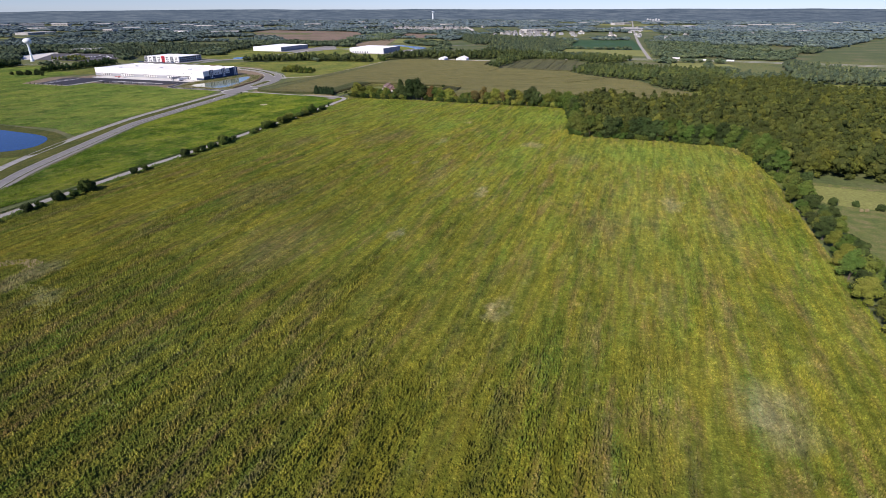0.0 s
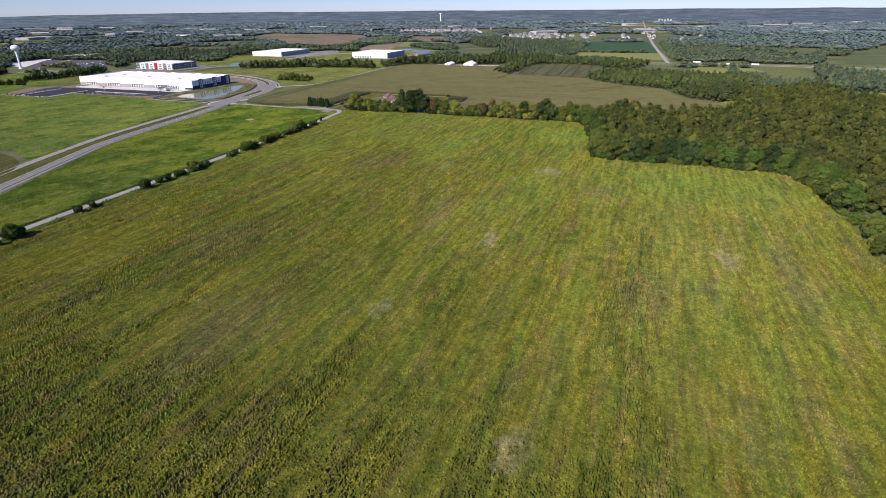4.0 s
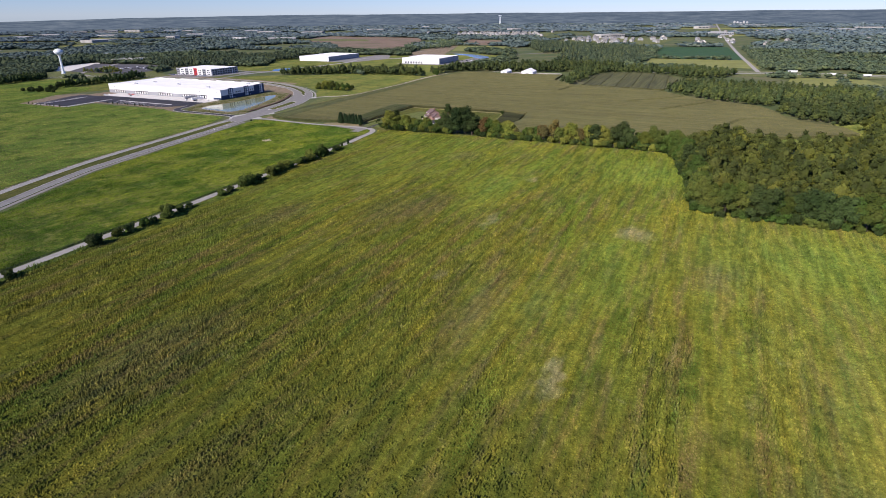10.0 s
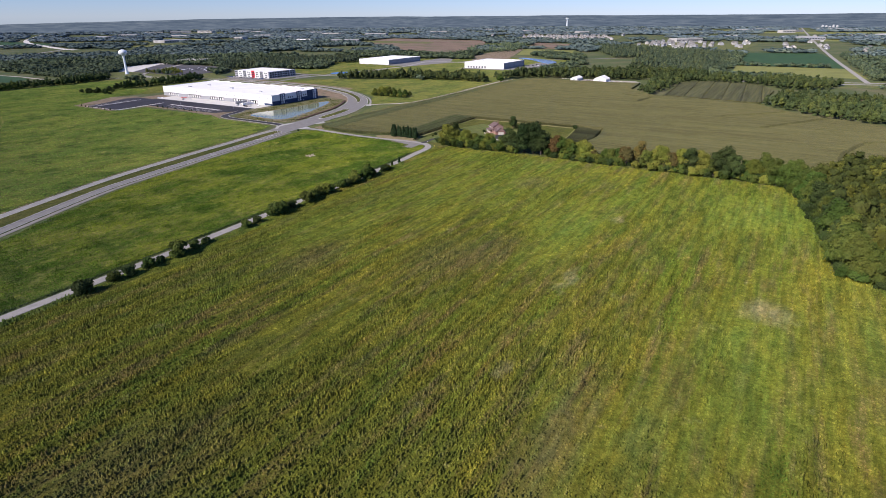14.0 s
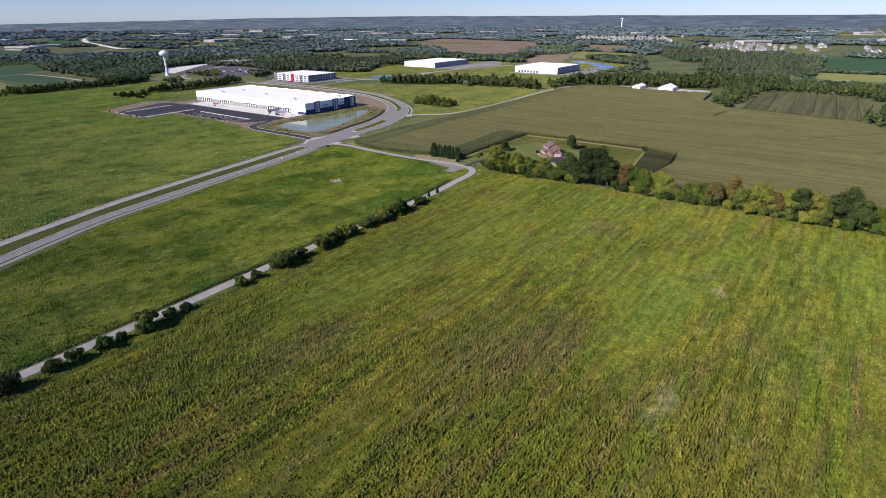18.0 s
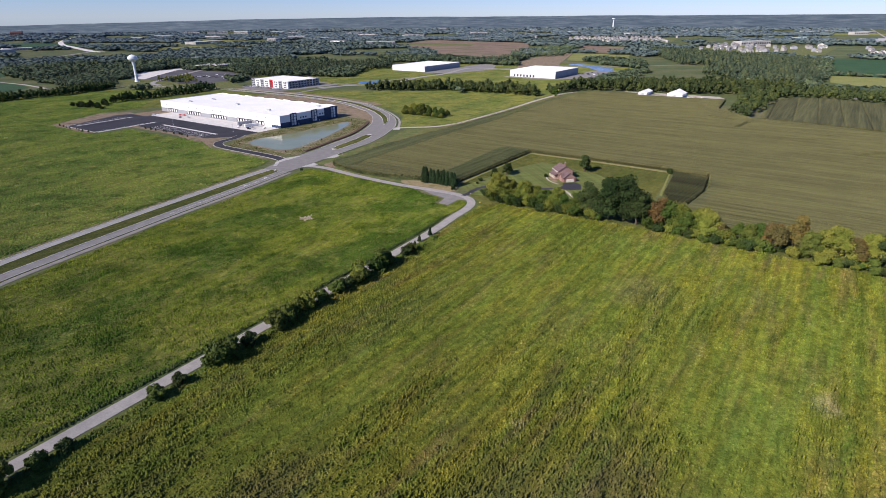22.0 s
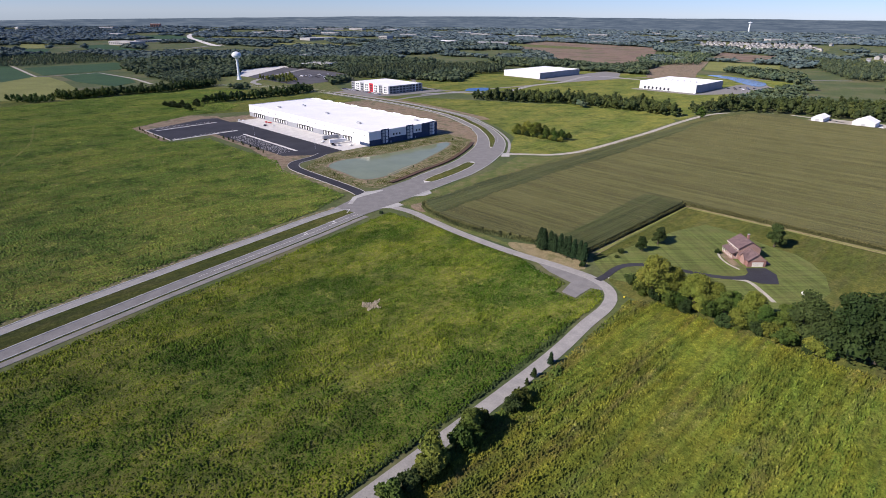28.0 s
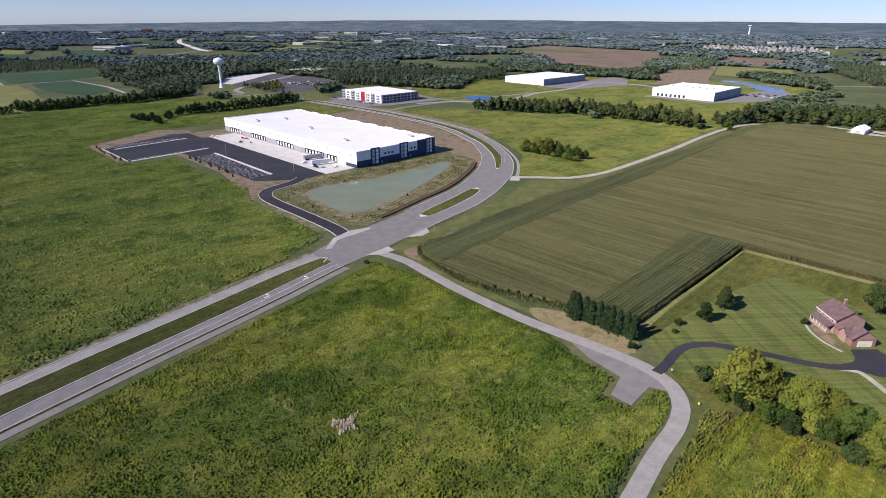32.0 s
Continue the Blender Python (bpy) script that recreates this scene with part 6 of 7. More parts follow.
def shed(x0, x1, y0, y1, H, label, side_mat, bands, doors):
    b = thing("warehouse", (0, 0, 0), label, "warehouse", "white warehouses")
    wall_slab("wall", x0, x1, y0, y0 + 0.4, 0, H, M_white, b)
    wall_slab("wall", x1 - 0.4, x1, y0 + 0.4, y1, 0, H, side_mat, b)
    wall_slab("wall", x0, x1 - 0.4, y1 - 0.4, y1, 0, H, M_white, b)
    wall_slab("wall", x0, x0 + 0.4, y0 + 0.4, y1 - 0.4, 0, H, M_white, b)
    wall_slab("roof", x0 + 0.4, x1 - 0.4, y0 + 0.4, y1 - 0.4, H - 0.7, H - 0.25, M_roof, b, "flat white roof")
    for i in range(bands):
        y = y0 + 4 + (y1 - y0 - 8) * i / max(bands, 1)
        wall_slab("side_panel", x1 + 0.003, x1 + 0.12, y, y + 3.0, 0.5, H - 1.5, M_greywall, b, "dark grey side panel")
    for i in range(doors):
        x = x0 + 8 + (x1 - x0) * 0.5 * i / max(doors, 1)
        f = wall_slab("door_frame", x - 0.5, x + 3.5, y0 - 0.3, y0 - 0.003, 0, 5.0, M_white, b)
        part("dock_door", boxed(x, x + 3.0, y0 - 0.36, y0 - 0.303, 0.8, 4.6), M_glass, f, "dark dock opening")
    return b


shed(-322, -238, 576, 706, 10.5, "plain white warehouse on a far lot", M_greywall, 12, 0)
b_shed = shed(-50, 41, 588, 692, 12.0, "white warehouse with a row of dock openings", M_greywall, 7, 7)
for i in range(7):
    x = -44 + 10 * i
    part("rooftop_unit", boxed(x, x + 6, 630, 634, 11.8, 13.2), M_white, b_shed, "white rooftop unit")
flat("car_park", [(-236, 560), (-180, 575), (-150, 700), (-200, 800), (-238, 800)], 0.12, M_asphalt, "pale grey yard beside a white warehouse", "car park")
flat("car_park", [(-55, 570), (46, 570), (90, 640), (110, 740), (60, 820), (41, 760), (44, 586), (-55, 586)], 0.12, M_asphalt, "grey car park round a white warehouse", "car park")
flat("car_park", [(-355, 200), (-255, 200), (-238, 232), (-230, 320), (-255, 330), (-255, 234), (-355, 234)], 0.12, M_asphalt, "grey car park before an office block", "car park")
strip("road", [(-205, 200), (-212, 260), (-205, 380), (-190, 470), (-180, 560), (-150, 680), (-90, 800), (60, 900), (160, 1000)], 8.0, 0.13, M_asphalt, "grey access road between business lots", "road")
strip("road", [(-205, 330), (-300, 335), (-420, 420), (-700, 560)], 7.0, 0.12, M_asphalt, "grey access road behind an office block", "road")
for i in range(16):
    car(-350 + 6.0 * i, 222 + RS.rand() * 2, 0, ("white", "silver", "black", "red", "blue")[RS.randint(5)], "before an office block")
for i in range(14):
    car(52 + 3.1 * i + 0.6 * i, 690 + 5 * (i % 3) * 3, 90, ("white", "silver", "black", "blue")[RS.randint(4)], "beside a white warehouse")


def barn(x0, x1, y0, y1, h, label):
    b = thing("barn", (0, 0, 0), label, "barn", "white barns")
    xm = (x0 + x1) / 2
    for a in ((x0, x1, y0, y0 + 0.2), (x0, x1, y1 - 0.2, y1), (x0, x0 + 0.2, y0, y1), (x1 - 0.2, x1, y0, y1)):
        wall_slab("wall", *a, 0, h, M_white, b)
    top = h + (x1 - x0) * 0.22
    for y, s in ((y0, 1), (y1, -1)):
        bm = bmesh.new()
        pts = [(x0, y, h), (x1, y, h), (xm, y, top)]
        a = [bm.verts.new(p) for p in pts]
        c = [bm.verts.new((p[0], p[1] + 0.2 * s, p[2])) for p in pts]
        bm.faces.new(a)
        bm.faces.new(c[::-1])
        for i in range(3):
            bm.faces.new((a[i], a[(i + 1) % 3], c[(i + 1) % 3], c[i]))
        part("gable", bm, M_white, b)
    for s in (-1, 1):
        xe = x0 - 0.4 if s < 0 else x1 + 0.4
        ze = h - 0.18
        bm = bmesh.new()
        q = [(xe, y0 - 0.4, ze), (xe, y1 + 0.4, ze), (xm, y1 + 0.4, top + 0.02), (xm, y0 - 0.4, top + 0.02)]
        a = [bm.verts.new(p) for p in q]
        c = [bm.verts.new((p[0], p[1], p[2] + 0.15)) for p in q]
        bm.faces.new(a)
        bm.faces.new(c[::-1])
        for i in range(4):
            bm.faces.new((a[i], a[(i + 1) % 4], c[(i + 1) % 4], c[i]))
        part("roof", bm, M_roof, b, "white metal roof slope")
    part("door", boxed(xm - 2, xm + 2, y0 - 0.08, y0 - 0.003, 0, 3.6), M_metal, b, "pale sliding door")


flat("farm_yard", [(225, 440), (255, 446), (300, 436), (340, 470), (330, 486), (228, 480)], 0.12, M_gravel, "pale gravel farmyard round barns", "yard")
barn(231, 243, 446, 474, 4.2, "small white metal barn beyond the corn")
barn(270, 291, 446, 470, 5.0, "white metal barn beyond the corn")
for x, y, c in ((296, 452, "white"), (301, 455, "silver"), (307, 452, "red"), (313, 456, "white"), (319, 454, "blue")):
    car(x, y, 70, c, "in a farmyard")


# ---- farmhouse: x along the garage gable, y into the plot ----
def prism(x0, x1, y0, y1, z0, z1, axis, over=0.0, thick=0.25):
    """Two roof slopes over a rectangle, ridge along the axis."""
    out = []
    for s in (0, 1):
        if axis == "y":
            xm, xe = (x0 + x1) / 2, (x0, x1)[s]
            dz = (z1 - z0) / abs(xm - xe) * over
            xo = xe - over if s == 0 else xe + over
            q = [(xo, y0 - over, z0 - dz), (xm, y0 - over, z1), (xm, y1 + over, z1), (xo, y1 + over, z0 - dz)]
        else:
            ym, ye = (y0 + y1) / 2, (y0, y1)[s]
            dz = (z1 - z0) / abs(ym - ye) * over
            yo = ye - over if s == 0 else ye + over
            q = [(x0 - over, yo, z0 - dz), (x0 - over, ym, z1), (x1 + over, ym, z1), (x1 + over, yo, z0 - dz)]
        bm = bmesh.new()
        a = [bm.verts.new(p) for p in q]
        c = [bm.verts.new((p[0], p[1], p[2] + thick)) for p in q]
        bm.faces.new(a)
        bm.faces.new(c[::-1])
        for i in range(4):
            bm.faces.new((a[i], a[(i + 1) % 4], c[(i + 1) % 4], c[i]))
        out.append(bm)
    return out


def gable(x0, x1, y, z0, z1, t):
    bm = bmesh.new()
    pts = [(x0, y, z0), (x1, y, z0), ((x0 + x1) / 2, y, z1)]
    a = [bm.verts.new(p) for p in pts]
    c = [bm.verts.new((p[0], p[1] + t, p[2])) for p in pts]
    bm.faces.new(a)
    bm.faces.new(c[::-1])
    for i in range(3):
        bm.faces.new((a[i], a[(i + 1) % 3], c[(i + 1) % 3], c[i]))
    return bm


def farmhouse():
    h = thing("house", pose(325.2, -31.2, 0.1, 0, 0, 45), "two-storey brick and siding farmhouse with a brown shingle roof", "house")
    # garage wing
    for a in ((0, 8.6, 0, 0.25), (0, 0.25, 0.25, 9.0), (8.35, 8.6, 0.25, 9.0)):
        wall_slab("wall", *a, 0, 3.0, M_brick, h, "brown brick garage wall")
    part("gable", gable(0, 8.6, 0.002, 3.0, 6.2, 0.25), M_siding, h)
    for bm in prism(0, 8.6, 0, 9.0, 3.0, 6.2, "y", 0.4):
        part("roof", bm, M_shingle, h, "brown shingle garage roof slope")
    d = part("garage_door", boxed(2.1, 7.3, -0.06, -0.003, 0.0, 2.3), M_trim, h, "wide pale garage door")
    for k in range(3):
        part("panel_groove", boxed(2.1, 7.3, -0.075, -0.062, 0.55 + 0.58 * k, 0.59 + 0.58 * k), M_brick, d)
    # cross gable of the garage, facing the porch side
    part("gable", boxed(-0.5, -0.002, 2.6, 6.2, 0, 3.0), M_siding, h)
    bm = bmesh.new()
    pts = [(-0.5, 2.4, 3.0), (-0.5, 6.4, 3.0), (-0.5, 4.4, 5.0)]
    a = [bm.verts.new(p) for p in pts]
    c = [bm.verts.new((p[0] + 2.5, p[1], p[2])) for p in pts]
    bm.faces.new(a)
    bm.faces.new(c[::-1])
    for i in range(3):
        bm.faces.new((a[i], a[(i + 1) % 3], c[(i + 1) % 3], c[i]))
    part("gable", bm, M_siding, h)
    for s in (-1, 1):
        bm = bmesh.new()
        q = [(-0.9, 4.4 + s * 2.4, 2.75), (3.0, 4.4 + s * 2.4, 2.75), (3.0, 4.4, 5.15), (-0.9, 4.4, 5.15)]
        a = [bm.verts.new(p) for p in q]
        c = [bm.verts.new((p[0], p[1], p[2] + 0.2)) for p in q]
        bm.faces.new(a)
        bm.faces.new(c[::-1])
        for i in range(4):
            bm.faces.new((a[i], a[(i + 1) % 4], c[(i + 1) % 4], c[i]))
        part("roof", bm, M_shingle, h, "small brown shingle cross-gable slope")
    # main body
    X0, X1, Y0, Y1 = -0.6, 10.0, 8.8, 19.6
    for a in ((X0, X1, Y0, Y0 + 0.25), (X0, X1, Y1 - 0.25, Y1), (X0, X0 + 0.25, Y0 + 0.25, Y1 - 0.25), (X1 - 0.25, X1, Y0 + 0.25, Y1 - 0.25)):
        wall_slab("wall", *a, 0, 5.6, M_siding, h, "pink lap siding wall")
    part("gable", gable(X0, X1, Y0 + 0.002, 5.6, 8.9, 0.25), M_siding, h)
    part("gable", gable(X0, X1, Y1 - 0.252, 5.6, 8.9, 0.25), M_siding, h)
    for bm in prism(X0, X1, Y0, Y1, 5.6, 8.9, "y", 0.45):
        part("roof", bm, M_shingle, h, "brown shingle main roof slope")
    ch = part("chimney", boxed(7.4, 8.2, Y1 - 2.3, Y1 - 1.3, 6.0, 9.5, 0.04), M_brick, h, "brick chimney")
    part("cap", boxed(7.3, 8.3, Y1 - 2.4, Y1 - 1.2, 9.5, 9.6), M_greywall, ch)
    # porch
    part("porch_floor", boxed(-3.2, X0 - 0.003, 9.2, 19.0, 0.0, 0.45), M_siding, h)
    bm = bmesh.new()
    q = [(-3.6, 8.9, 2.75), (X0 - 0.02, 8.9, 3.7), (X0 - 0.02, 19.4, 3.7), (-3.6, 19.4, 2.75)]
    a = [bm.verts.new(p) for p in q]
    c = [bm.verts.new((p[0], p[1], p[2] + 0.18)) for p in q]
    bm.faces.new(a)
    bm.faces.new(c[::-1])
    for i in range(4):
        bm.faces.new((a[i], a[(i + 1) % 4], c[(i + 1) % 4], c[i]))
    part("porch_roof", bm, M_shingle, h, "brown shingle porch roof")
    for k in range(6):
        y = 9.3 + 1.9 * k
        part("porch_post", boxed(-3.2, -3.05, y, y + 0.15, 0.45, 2.9), M_trim, h)
    for z in (0.75, 1.25):
        part("porch_rail", boxed(-3.17, -3.08, 9.3, 18.8, z, z + 0.07), M_trim, h)
    for k in range(4):
        y = 9.9 + 2.6 * k
        w = part("window", boxed(X0 - 0.08, X0 - 0.003, y, y + 1.2, 3.95, 5.25), M_trim, h)
        part("pane", boxed(X0 - 0.1, X0 - 0.082, y + 0.12, y + 1.08, 4.05, 5.15), M_glass, w)
        w = part("window", boxed(X0 - 0.08, X0 - 0.003, y, y + 1.2, 1.1, 2.5), M_trim, h)
        part("pane", boxed(X0 - 0.1, X0 - 0.082, y + 0.12, y + 1.08, 1.2, 2.4), M_glass, w)
    part("fascia", boxed(X0 - 0.52, X0 - 0.42, Y0 - 0.4, Y1 + 0.4, 5.15, 5.4), M_trim, h)
    # deck behind
    part("deck", boxed(9.0, 12.0, 2.0, 8.5, 0.0, 0.7), M_brick, h, "brown timber deck")
    flat("planting_bed", [(324, -33), (319, -28.5), (312, -21.5), (309.5, -24), (316, -31), (322, -36)], 0.15, M_dirt, "dark planting bed before a porch", "bed")
    strip("footpath", [(308.5, -22.5), (312, -29), (318, -34.5), (324, -37)], 1.0, 0.165, M_gravel, "pale curved garden path", "path")


farmhouse()


def small_stuff():
    m = thing("mailbox", pose(287.5, -91.5, 0, 0, 0, 20), "small white mailbox on a post beside a drive", "mailbox")
    part("post", boxed(-0.06, 0.06, -0.06, 0.06, 0, 1.1), M_bark, m)
    part("box", boxed(-0.16, 0.16, -0.3, 0.3, 1.1, 1.45, 0.04), M_white, m)
    t = thing("propane_tank", pose(353, -45, 0, 0, 0, 60), "white propane tank on a lawn", "tank")
    bm = lathe([(0.1, -1.7), (0.45, -1.55), (0.6, -1.2), (0.6, 1.2), (0.45, 1.55), (0.1, 1.7)], 14)
    bmesh.ops.transform(bm, matrix=pose(0, 0, 0.85, 90, 0, 0), verts=bm.verts[:])
    part("tank", bm, M_white, t)
    for y in (-0.9, 0.9):
        part("leg", boxed(-0.3, 0.3, y - 0.1, y + 0.1, 0, 0.4), M_metal, t)
    k = thing("play_frame", pose(300.5, -101.5, 0, 0, 0, 10), "small yellow toy vehicle on grass", "toy")
    part("body", boxed(-0.3, 0.3, -0.5, 0.5, 0.1, 0.5, 0.06), car_paint("yellow_plastic", (0.75, 0.6, 0.02)), k)


small_stuff()


# ---- middle distance and horizon ----
def patch(pts, z, mat, label, category="field", **kw):
    return flat("field" if category == "field" else category.replace(" ", "_"), pts, z, mat, label, category, **kw)


CLEAR = []


def clearing(pts, z, mat, label, category="field"):
    CLEAR.append(np.array(pts, float))
    patch(pts, z, mat, label, category, low=0.0)


clearing([(-1024, 1392), (-1138, 1835), (-591, 1775), (-295, 1115), (-230, 990), (-260, 880), (-424, 900), (-620, 1124)], 0.3, M_redsoil, "stripped brown building land")
clearing([(-115, 1003), (33, 1010), (-39, 1259), (-208, 1268)], 0.35, M_straw, "tan graded land with grass strips")
clearing([(-113, 742), (-60, 830), (-97, 925), (-120, 1000), (-208, 1266), (-245, 1180), (-200, 900)], 0.3, M_dirt, "pale bare earth of a building site")
clearing([(-228, 1321), (-87, 1336), (-121, 1622), (-336, 1682)], 0.35, M_redsoil, "stripped brown land in terraces")
clearing([(440, 900), (418, 1344), (602, 1403), (640, 905)], 0.35, M_soy, "dark green bean field")
clearing([(448, 765), (520, 700), (660, 695), (646, 895), (440, 890)], 0.3, M_straw, "pale yellow-green stubble field")
clearing([(560, 535), (700, 556), (900, 550), (1100, 540), (1100, 680), (860, 645), (700, 655), (560, 625)], 0.2, M_grass, "grassy sides of a highway")
clearing([(812, 297), (862, 321), (882, 480), (870, 545), (805, 560), (780, 450)], 0.2, M_grass, "small green clearing by a stream")
clearing([(838, 225), (908, 216), (1000, 225), (1060, 150), (960, 100), (877, 118)], 0.2, M_grass, "green field by a road")
clearing([(-1040, -60), (-1060, 140), (-890, 75), (-850, -65)], 0.25, M_soy, "dark green crop field beyond a wood")
clearing([(-826, -45), (-857, 30), (-709, 30), (-639, 20), (-603, -24), (-703, -50)], 0.25, M_soy, "dark green crop field beside a track")
clearing([(-1156, -84), (-1110, -72), (-836, -84), (-770, -140), (-1000, -150)], 0.25, M_soy, "dark green crop field beside a pasture")
clearing([(-1818, 246), (-1876, 335), (-1458, 318), (-1344, 213), (-1479, 179)], 0.3, M_soy, "dark green crop field by a road")
clearing([(-2078, 123), (-1959, 189), (-1753, 147), (-1762, 70)], 0.3, M_straw, "pale green far field")
clearing([(-1728, 65), (-1700, 131), (-1434, 59), (-1416, 13)], 0.3, M_soy, "dark green far field")
clearing([(-835, -84), (-817, -64), (-718, -64), (-521, -83), (-485, -122), (-483, -143), (-600, -240), (-900, -240)], 0.2, M_straw, "yellow-green rough pasture", "meadow")
clearing([(-2055, 757), (-1676, 958), (-1957, 1129), (-2352, 904)], 0.3, M_grass, "pale green grassland by a highway")
clearing([(-604, 197), (-733, 347), (-620, 372), (-527, 361), (-457, 311), (-439, 223), (-454, 195)], 0.2, M_lot, "large dark asphalt car park", "car park")
clearing([(-735, 250), (-770, 365), (-733, 375), (-700, 310), (-660, 262), (-604, 197), (-640, 190)], 0.18, M_concrete, "pale concrete apron of a car park", "car park")
clearing([(-560, 60), (-440, 110), (-330, 160), (-330, 210), (-440, 260), (-470, 190), (-560, 200), (-640, 200), (-620, 130)], 0.15, M_grass, "grass beside a boulevard", "meadow")
clearing([(-480, 340), (-200, 320), (130, 345), (120, 420), (110, 640), (130, 850), (-40, 930), (-150, 800), (-260, 780), (-350, 720), (-420, 640), (-300, 420)], 0.02, M_meadowflat, "open green business park land", "meadow")
strip("road", [(-225, 270), (-206, 318), (-165, 377), (-184, 484), (-181, 563), (-203, 696), (-112, 706), (-55, 690)], 9.0, 0.3, M_oldroad, "pale grey road between business lots", "road")
flat("water", [(-208, 348), (-190, 372), (-211, 404), (-228, 378)], 0.2, M_lake, "small blue retention pond", "pond", round_off=True)
clearing([(-540, 1880), (-120, 1980), (-200, 2480), (-700, 2420)], 0.3, M_grass, "grass plots of a housing estate", "meadow")
clearing([(40, 1500), (400, 1480), (420, 1900), (80, 1950)], 0.3, M_grass, "grass plots of a housing estate", "meadow")
for i, (x, y, w, d, mt, nm) in enumerate(((-1400, 900, 500, 160, M_straw, "pale"), (-900, 1500, 420, 150, M_grass, "green"), (250, 2500, 500, 200, M_straw, "pale"), (800, 2300, 380, 160, M_straw, "pale"), (-600, 2700, 700, 180, M_soy, "dark"), (1100, 1300, 260, 140, M_grass, "green"),
                                          (-1900, 1300, 700, 200, M_straw, "pale"), (-1500, 2200, 800, 220, M_grass, "green"), (700, 3300, 800, 260, M_straw, "pale"), (-200, 3500, 900, 260, M_straw, "tan"), (-2300, 700, 600, 240, M_soy, "dark"), (-2600, 1900, 900, 260, M_straw, "pale"), (1000, 1900, 300, 150, M_straw, "pale"), (150, 1250, 180, 120, M_grass, "green"))):
    clearing([(x - w / 2, y - d / 2), (x + w / 2, y - d / 2 + 30), (x + w / 2 - 40, y + d / 2), (x - w / 2 + 20, y + d / 2)], 0.4, mt, f"{nm} far field among woods")
clearing([(690, 478), (725, 440), (800, 436), (812, 480), (800, 545), (700, 548)], 0.22, M_straw, "pale grass field below a highway")
FARM = list(CLEAR[:15])
strip("highway", [(480, 560), (600, 585), (700, 605), (836, 600), (980, 580), (1200, 560), (1700, 560)], 9.0, 0.28, M_oldroad, "pale grey highway carriageway", "road")
strip("highway", [(480, 586), (600, 611), (700, 631), (836, 626), (980, 606), (1200, 586), (1700, 586)], 9.0, 0.28, M_oldroad, "pale grey highway carriageway", "road")
strip("road", [(655, 615), (645, 792), (620, 1299), (584, 2296), (533, 4033), (515, 4600)], 8.0, 0.45, M_oldroad, "straight pale country road to the horizon", "road")
strip("farm_track", [(-1110, -68), (-970, -74), (-832, -80), (-842, 22), (-700, 36), (-600, 30)], 4.5, 0.4, M_gravel, "pale track between crop fields", "road", smooth=False)
strip("highway", [(-1560, 600), (-1659, 609), (-1982, 701), (-2288, 792), (-2700, 979), (-3481, 1425)], 22.0, 0.6, M_concrete, "pale distant highway", "road")
CLEAR.append(np.array([(-1560, 560), (-1659, 570), (-1982, 650), (-2288, 750), (-2700, 930), (-3481, 1350), (-3481, 1450), (-2700, 1000), (-2288, 815), (-1982, 722), (-1560, 620)], float))
strip("road", [(-900, 200), (-1250, 250), (-1700, 700), (-2000, 1300)], 9.0, 0.4, M_oldroad, "pale country road in the distance", "road")
strip("road", [(-480, 152), (-560, 200), (-800, 520), (-1200, 900)], 9.0, 0.4, M_oldroad, "pale road past a car park", "road")
CLEAR.append(np.array([(642, 600), (672, 600), (655, 1299), (640, 2296), (610, 4033), (600, 4600), (460, 4600), (470, 4033), (535, 2296), (590, 1299)], float))

CLEAR.append(np.array([(560, 535), (760, 560), (1000, 540), (1000, 655), (560, 660)], float))
CLEAR.append(np.array([(430, 630), (690, 630), (670, 760), (440, 900)], float))

flat("water", [(-62, 890), (-10, 850), (30, 800), (68, 760), (78, 778), (62, 830), (10, 880), (-40, 905)], 0.45, M_farwater, "long pale blue pond behind a warehouse", "pond", round_off=True)

NEAR = [np.array(p, float) for p in (
    [(-560, -900), (1100, -900), (1060, -200), (1000, 60), (860, 160), (770, 340), (740, 470), (640, 575), (430, 600), (420, 640), (300, 640), (190, 560), (120, 480), (112, 356), (-150, 300), (-225, 335), (-480, 345), (-330, 165), (-440, 105), (-520, 85), (-480, -110), (-520, -300)],
    [(72, 1172), (152, 1002), (236, 998), (232, 822), (330, 700), (420, 655), (438, 760), (426, 900), (408, 1250), (250, 1350), (60, 1490), (-60, 1500)],
    [(-470, 318), (-376, 424), (-402, 462), (-348, 598), (-412, 690), (-470, 690), (-560, 560), (-620, 420), (-540, 366)],
    [(-480, -260), (-900, -260), (-1064, -95), (-1078, 130), (-860, 78), (-640, 64), (-505, 92), (-470, 0)],
    [(-1064, -95), (-1078, 130), (-1064, 150), (-1200, 180), (-1390, 130), (-1400, 0), (-1250, -110)])]


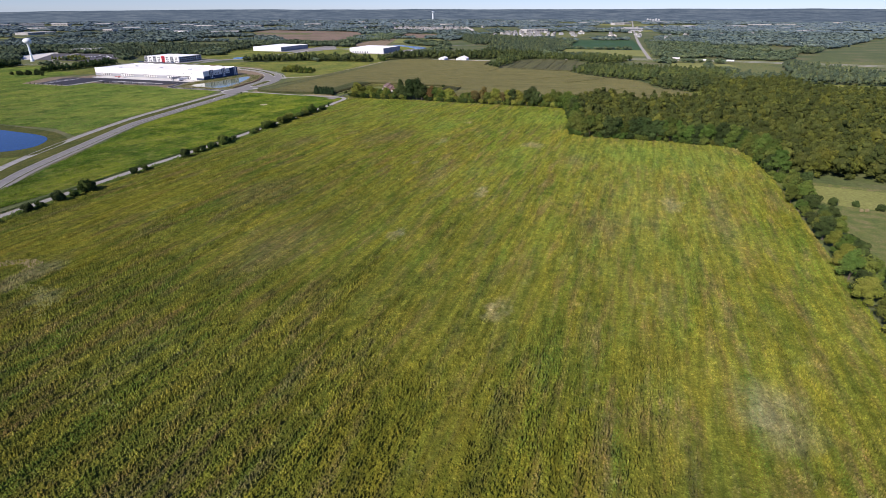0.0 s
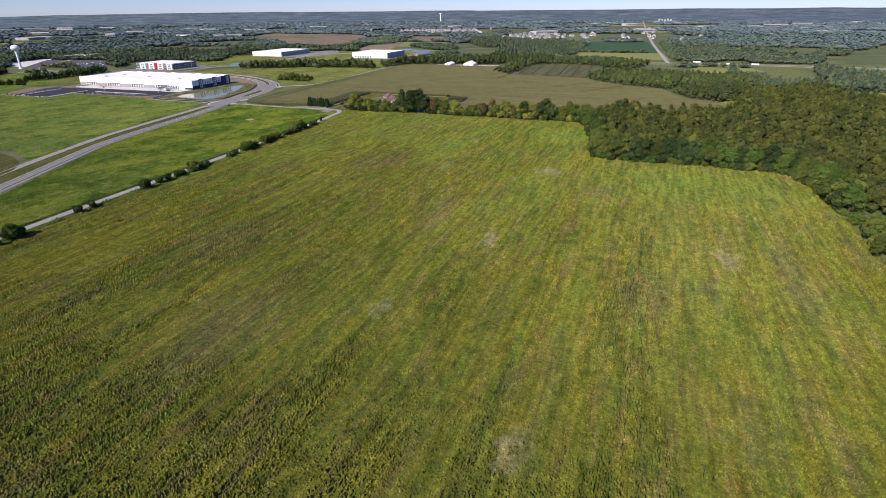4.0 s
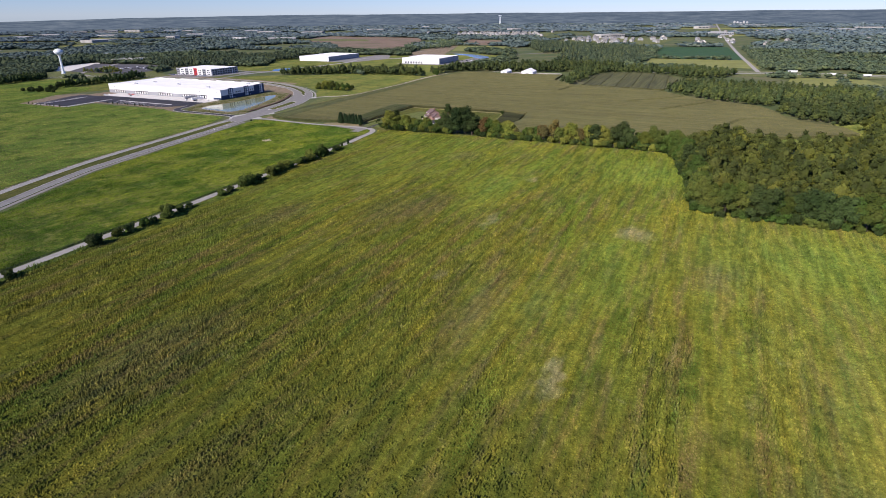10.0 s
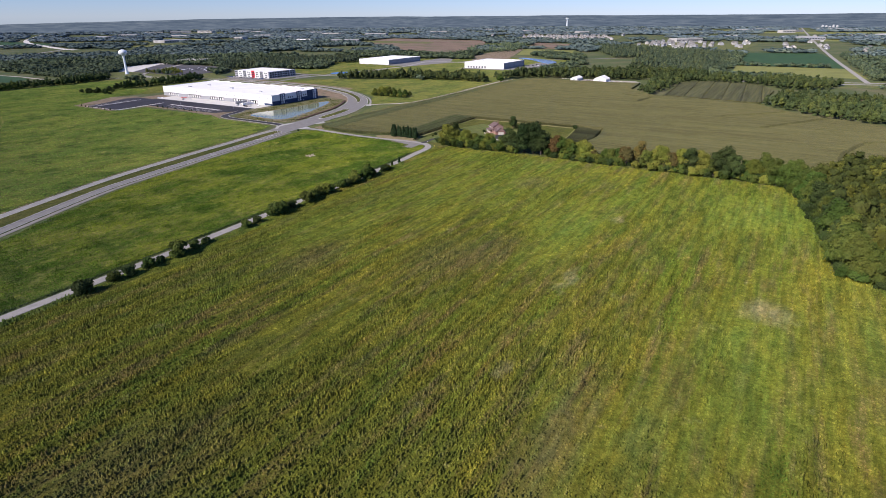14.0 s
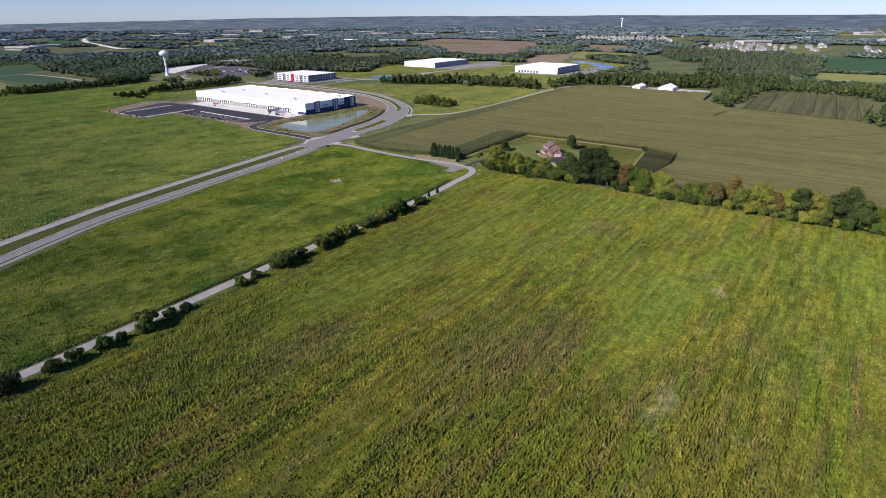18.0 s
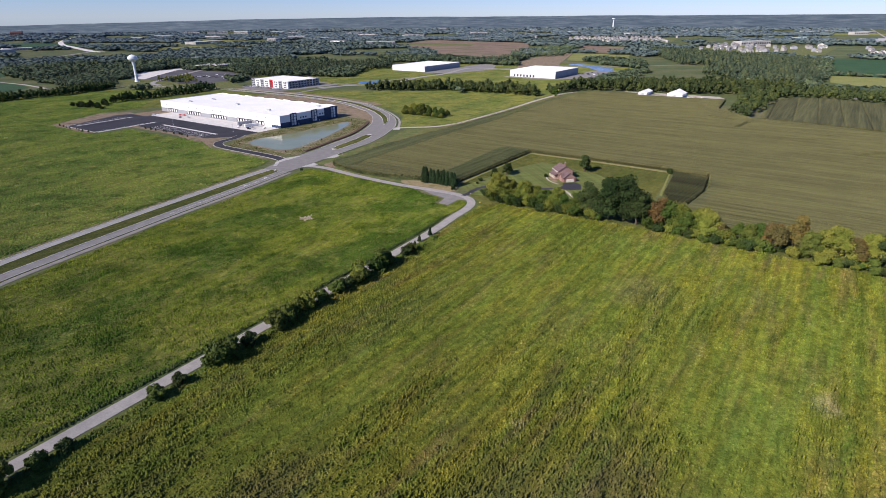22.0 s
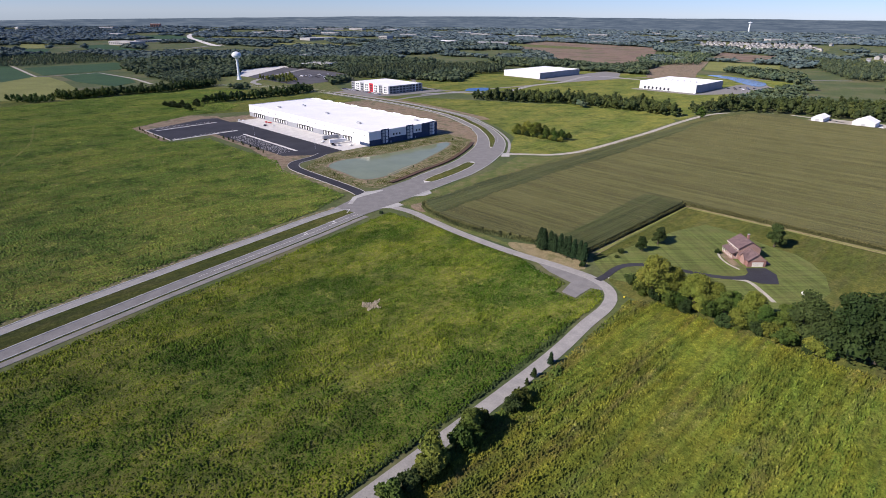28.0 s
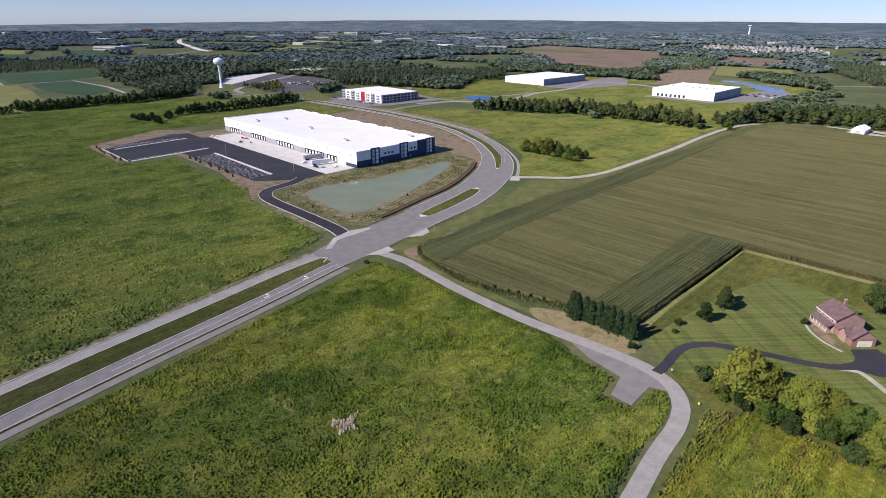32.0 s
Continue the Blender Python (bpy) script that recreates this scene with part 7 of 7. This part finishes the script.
def far_woods():
    """Closed woods and belts with open land between them, coarser and painted hazier with distance."""
    rs = np.random.RandomState(77)
    rings = ((560, 1600, 2, 14, M_midwood_hazy, "leafy woods in the middle distance"), (1600, 2600, 2, 6, M_distwood_hazy, "woods in the distance"), (2600, 4850, 2, 3, M_farwood_hazy, "far woods towards the horizon"))
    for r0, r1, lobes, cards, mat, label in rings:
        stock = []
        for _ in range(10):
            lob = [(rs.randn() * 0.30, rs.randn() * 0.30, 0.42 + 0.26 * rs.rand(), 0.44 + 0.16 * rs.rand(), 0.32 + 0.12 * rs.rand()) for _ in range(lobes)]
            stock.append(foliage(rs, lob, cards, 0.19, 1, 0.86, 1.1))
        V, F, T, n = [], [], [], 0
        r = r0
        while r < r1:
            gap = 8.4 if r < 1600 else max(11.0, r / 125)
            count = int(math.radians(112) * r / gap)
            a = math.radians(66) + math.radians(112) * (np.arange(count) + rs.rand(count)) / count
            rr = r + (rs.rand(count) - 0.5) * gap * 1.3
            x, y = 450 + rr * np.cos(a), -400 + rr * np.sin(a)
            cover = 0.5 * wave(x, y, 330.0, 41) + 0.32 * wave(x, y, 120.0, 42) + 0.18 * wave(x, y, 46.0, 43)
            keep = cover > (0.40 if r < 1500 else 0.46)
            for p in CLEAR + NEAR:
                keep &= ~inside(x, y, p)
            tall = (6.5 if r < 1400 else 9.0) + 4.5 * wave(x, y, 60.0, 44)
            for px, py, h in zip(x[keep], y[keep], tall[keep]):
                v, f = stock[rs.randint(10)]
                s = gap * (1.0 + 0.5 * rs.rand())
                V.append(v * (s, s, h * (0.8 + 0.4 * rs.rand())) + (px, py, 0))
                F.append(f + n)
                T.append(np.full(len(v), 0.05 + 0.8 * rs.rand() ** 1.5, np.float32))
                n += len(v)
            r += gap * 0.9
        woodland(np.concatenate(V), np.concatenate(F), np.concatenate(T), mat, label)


far_woods()


def far_house(x, y, turn, big, label, wall, first=[]):
    m = pose(x, y, 0.3, 0, 0, turn) @ Matrix.Scale(big, 4)
    key = wall.name
    for k, ob in first:
        if k == key:
            c = copy_thing(ob, m @ Matrix.Scale(1 / ob.scale[0], 4))
            c["label"] = label
            return c
    h = thing("house", m, label, "house", "estate houses")
    part("wall", boxed(-5, 5, -4, 4, 0, 5.4), wall, h)
    part("gable", gable(-5, 5, -3.99, 5.4, 8.4, 7.98), wall, h)
    for bm in prism(-5, 5, -4, 4, 5.4, 8.4, "y", 0.4):
        part("roof", bm, M_shroof, h, "grey shingle roof slope")
    for k in range(3):
        part("window", boxed(-3.8 + 2.9 * k, -2.6 + 2.9 * k, -4.06, -4.003, 3.3, 4.6), M_glass, h)
    part("garage_door", boxed(0.5, 4.2, -4.07, -4.004, 0, 2.3), M_white, h)
    first.append((key, h))
    return h


HR = np.random.RandomState(23)


def far_lot(x, y, turn, big, label, wall):
    """A house, unless the place is open farmland or a near wood."""
    if not any(inside(np.array([x]), np.array([y]), p)[0] for p in FARM + NEAR):
        far_house(x, y, turn, big, label, wall)


for row in range(4):
    for i in range(22):
        far_house(-500 - 45 * row + 17 * i + HR.randn() * 3, 1940 + 110 * row + 5 * i + HR.randn() * 12, HR.choice([0, 180, 90]) + HR.randn() * 8, 1.25, "pale suburban house with a grey gabled roof", (M_farwall, M_greywall, M_farwall)[HR.randint(3)])
for i in range(48):
    far_lot(60 + 330 * HR.rand(), 1500 + 420 * HR.rand(), HR.rand() * 360, 1.25, "pale suburban house among trees", (M_farwall, M_greywall)[HR.randint(2)])
for i in range(34):
    far_lot(480 + 700 * HR.rand(), 1450 + 1300 * HR.rand(), HR.rand() * 360, 1.2, "scattered pale house among far woods", (M_farwall, M_greywall)[HR.randint(2)])
for i in range(30):
    far_lot(-1500 + 1300 * HR.rand(), 1400 + 1800 * HR.rand(), HR.rand() * 360, 1.3, "scattered pale house among far woods", (M_farwall, M_greywall)[HR.randint(2)])


def far_hall(x, y, w, d, h, turn, wall, label):
    b = thing("commercial_building", pose(x, y, 0.2, 0, 0, turn), label, "building", "far halls")
    part("wall", boxed(-w / 2, w / 2, -d / 2, d / 2, 0, h), wall, b)
    part("roof", boxed(-w / 2 + 0.5, w / 2 - 0.5, -d / 2 + 0.5, d / 2 - 0.5, h, h + 0.5), M_farwall, b)
    n = max(3, int(w / 9))
    for k in range(n):
        x0 = -w / 2 + w * (k + 0.2) / n
        part("window", boxed(x0, x0 + w / n * 0.6, -d / 2 - 0.1, -d / 2 - 0.01, h * 0.35, h * 0.7), M_glass, b)


far_hall(-930, 505, 200, 43, 8, 110.6, M_white, "long low white commercial building by a car park")
far_hall(-700, 415, 63, 60, 8, 122, M_white, "long low pale commercial building by a car park")
for i in range(40):
    car(-560 + 100 * HR.rand(), 270 + 70 * HR.rand(), HR.choice([0, 90]), ("white", "silver", "white", "black")[HR.randint(4)], "on a large distant car park")
for i in range(60):
    a, r = math.radians(70 + 108 * HR.rand()), 2300 + 2200 * HR.rand()
    far_hall(450 + r * math.cos(a), -400 + r * math.sin(a), 40 + 90 * HR.rand(), 30 + 30 * HR.rand(), 8 + 6 * HR.rand(), HR.rand() * 60, (M_farwall, M_greywall)[HR.randint(2)], "pale flat-roofed hall in the far distance")
far_hall(-1975, 525, 120, 45, 7, 80, M_farwall, "long white hall by a far highway")
far_hall(-1800, 760, 90, 40, 8, 70, M_farwall, "white hall by a far highway")
far_hall(-1790, 1130, 150, 60, 9, 100, M_farwall, "pale hall beyond grassland")
far_hall(-3750, 1180, 60, 40, 30, 60, M_brick, "tall reddish block in the far distance")
far_hall(-1225, 1346, 66, 24, 13, 10, M_white, "white hotel-like block beyond the woods")


def far_tower(x, y, h):
    t = thing("water_tower", Matrix.Translation((x, y, 0)) @ Matrix.Diagonal((2, 2, 1, 1)), "pale distant water tower above woods", "water tower")
    part("stem", lathe([(3, 0), (2.2, h - 8), (4, h - 7)], 12), M_tower, t)
    part("tank", lathe([(4, h - 7), (7, h - 5.5), (7, h - 1), (4, h)], 16), M_tower, t)


far_tower(-1090, 4160, 72)


def grain_bin(x, y, r, h):
    b = thing("grain_bin", (x, y, 0.3), "pale round grain bin beyond woods", "grain bin", "grain bins")
    part("drum", lathe([(r, 0), (r, h)], 14), M_metal, b)
    part("cone", lathe([(r * 1.04, h), (r * 0.15, h + r * 0.5)], 14), M_metal, b)


for i in range(5):
    grain_bin(640 + 20 * i, 4200 + 12 * (i % 2), 7, 22 - 3 * (i % 3))
for x, y, turn in ((770, 603, 88), (818, 600, 86), (700, 630, -84)):
    trailer(x, y, turn, M_white, "white lorry trailer on a highway")
for x, y in ((514, 1541), (530, 1560), (373, 1929)):
    far_house(x, y, 20, 1.5, "house with a tall gable among far woods", M_trim)


def bale(x, y, turn):
    b = thing("hay_bale", pose(x, y, 0.1, 0, 0, turn), "pale round hay bale on a pasture", "hay bale", "hay bales")
    bm = lathe([(0.62, 0), (0.8, 0.1), (0.8, 1.4), (0.62, 1.5)], 18)
    bmesh.ops.transform(bm, matrix=pose(0, 0, 0.8, 0, 90, 0), verts=bm.verts[:])
    part("roll", bm, M_hay, b)


bale(763, -396, 20)
bale(766, -395, 35)
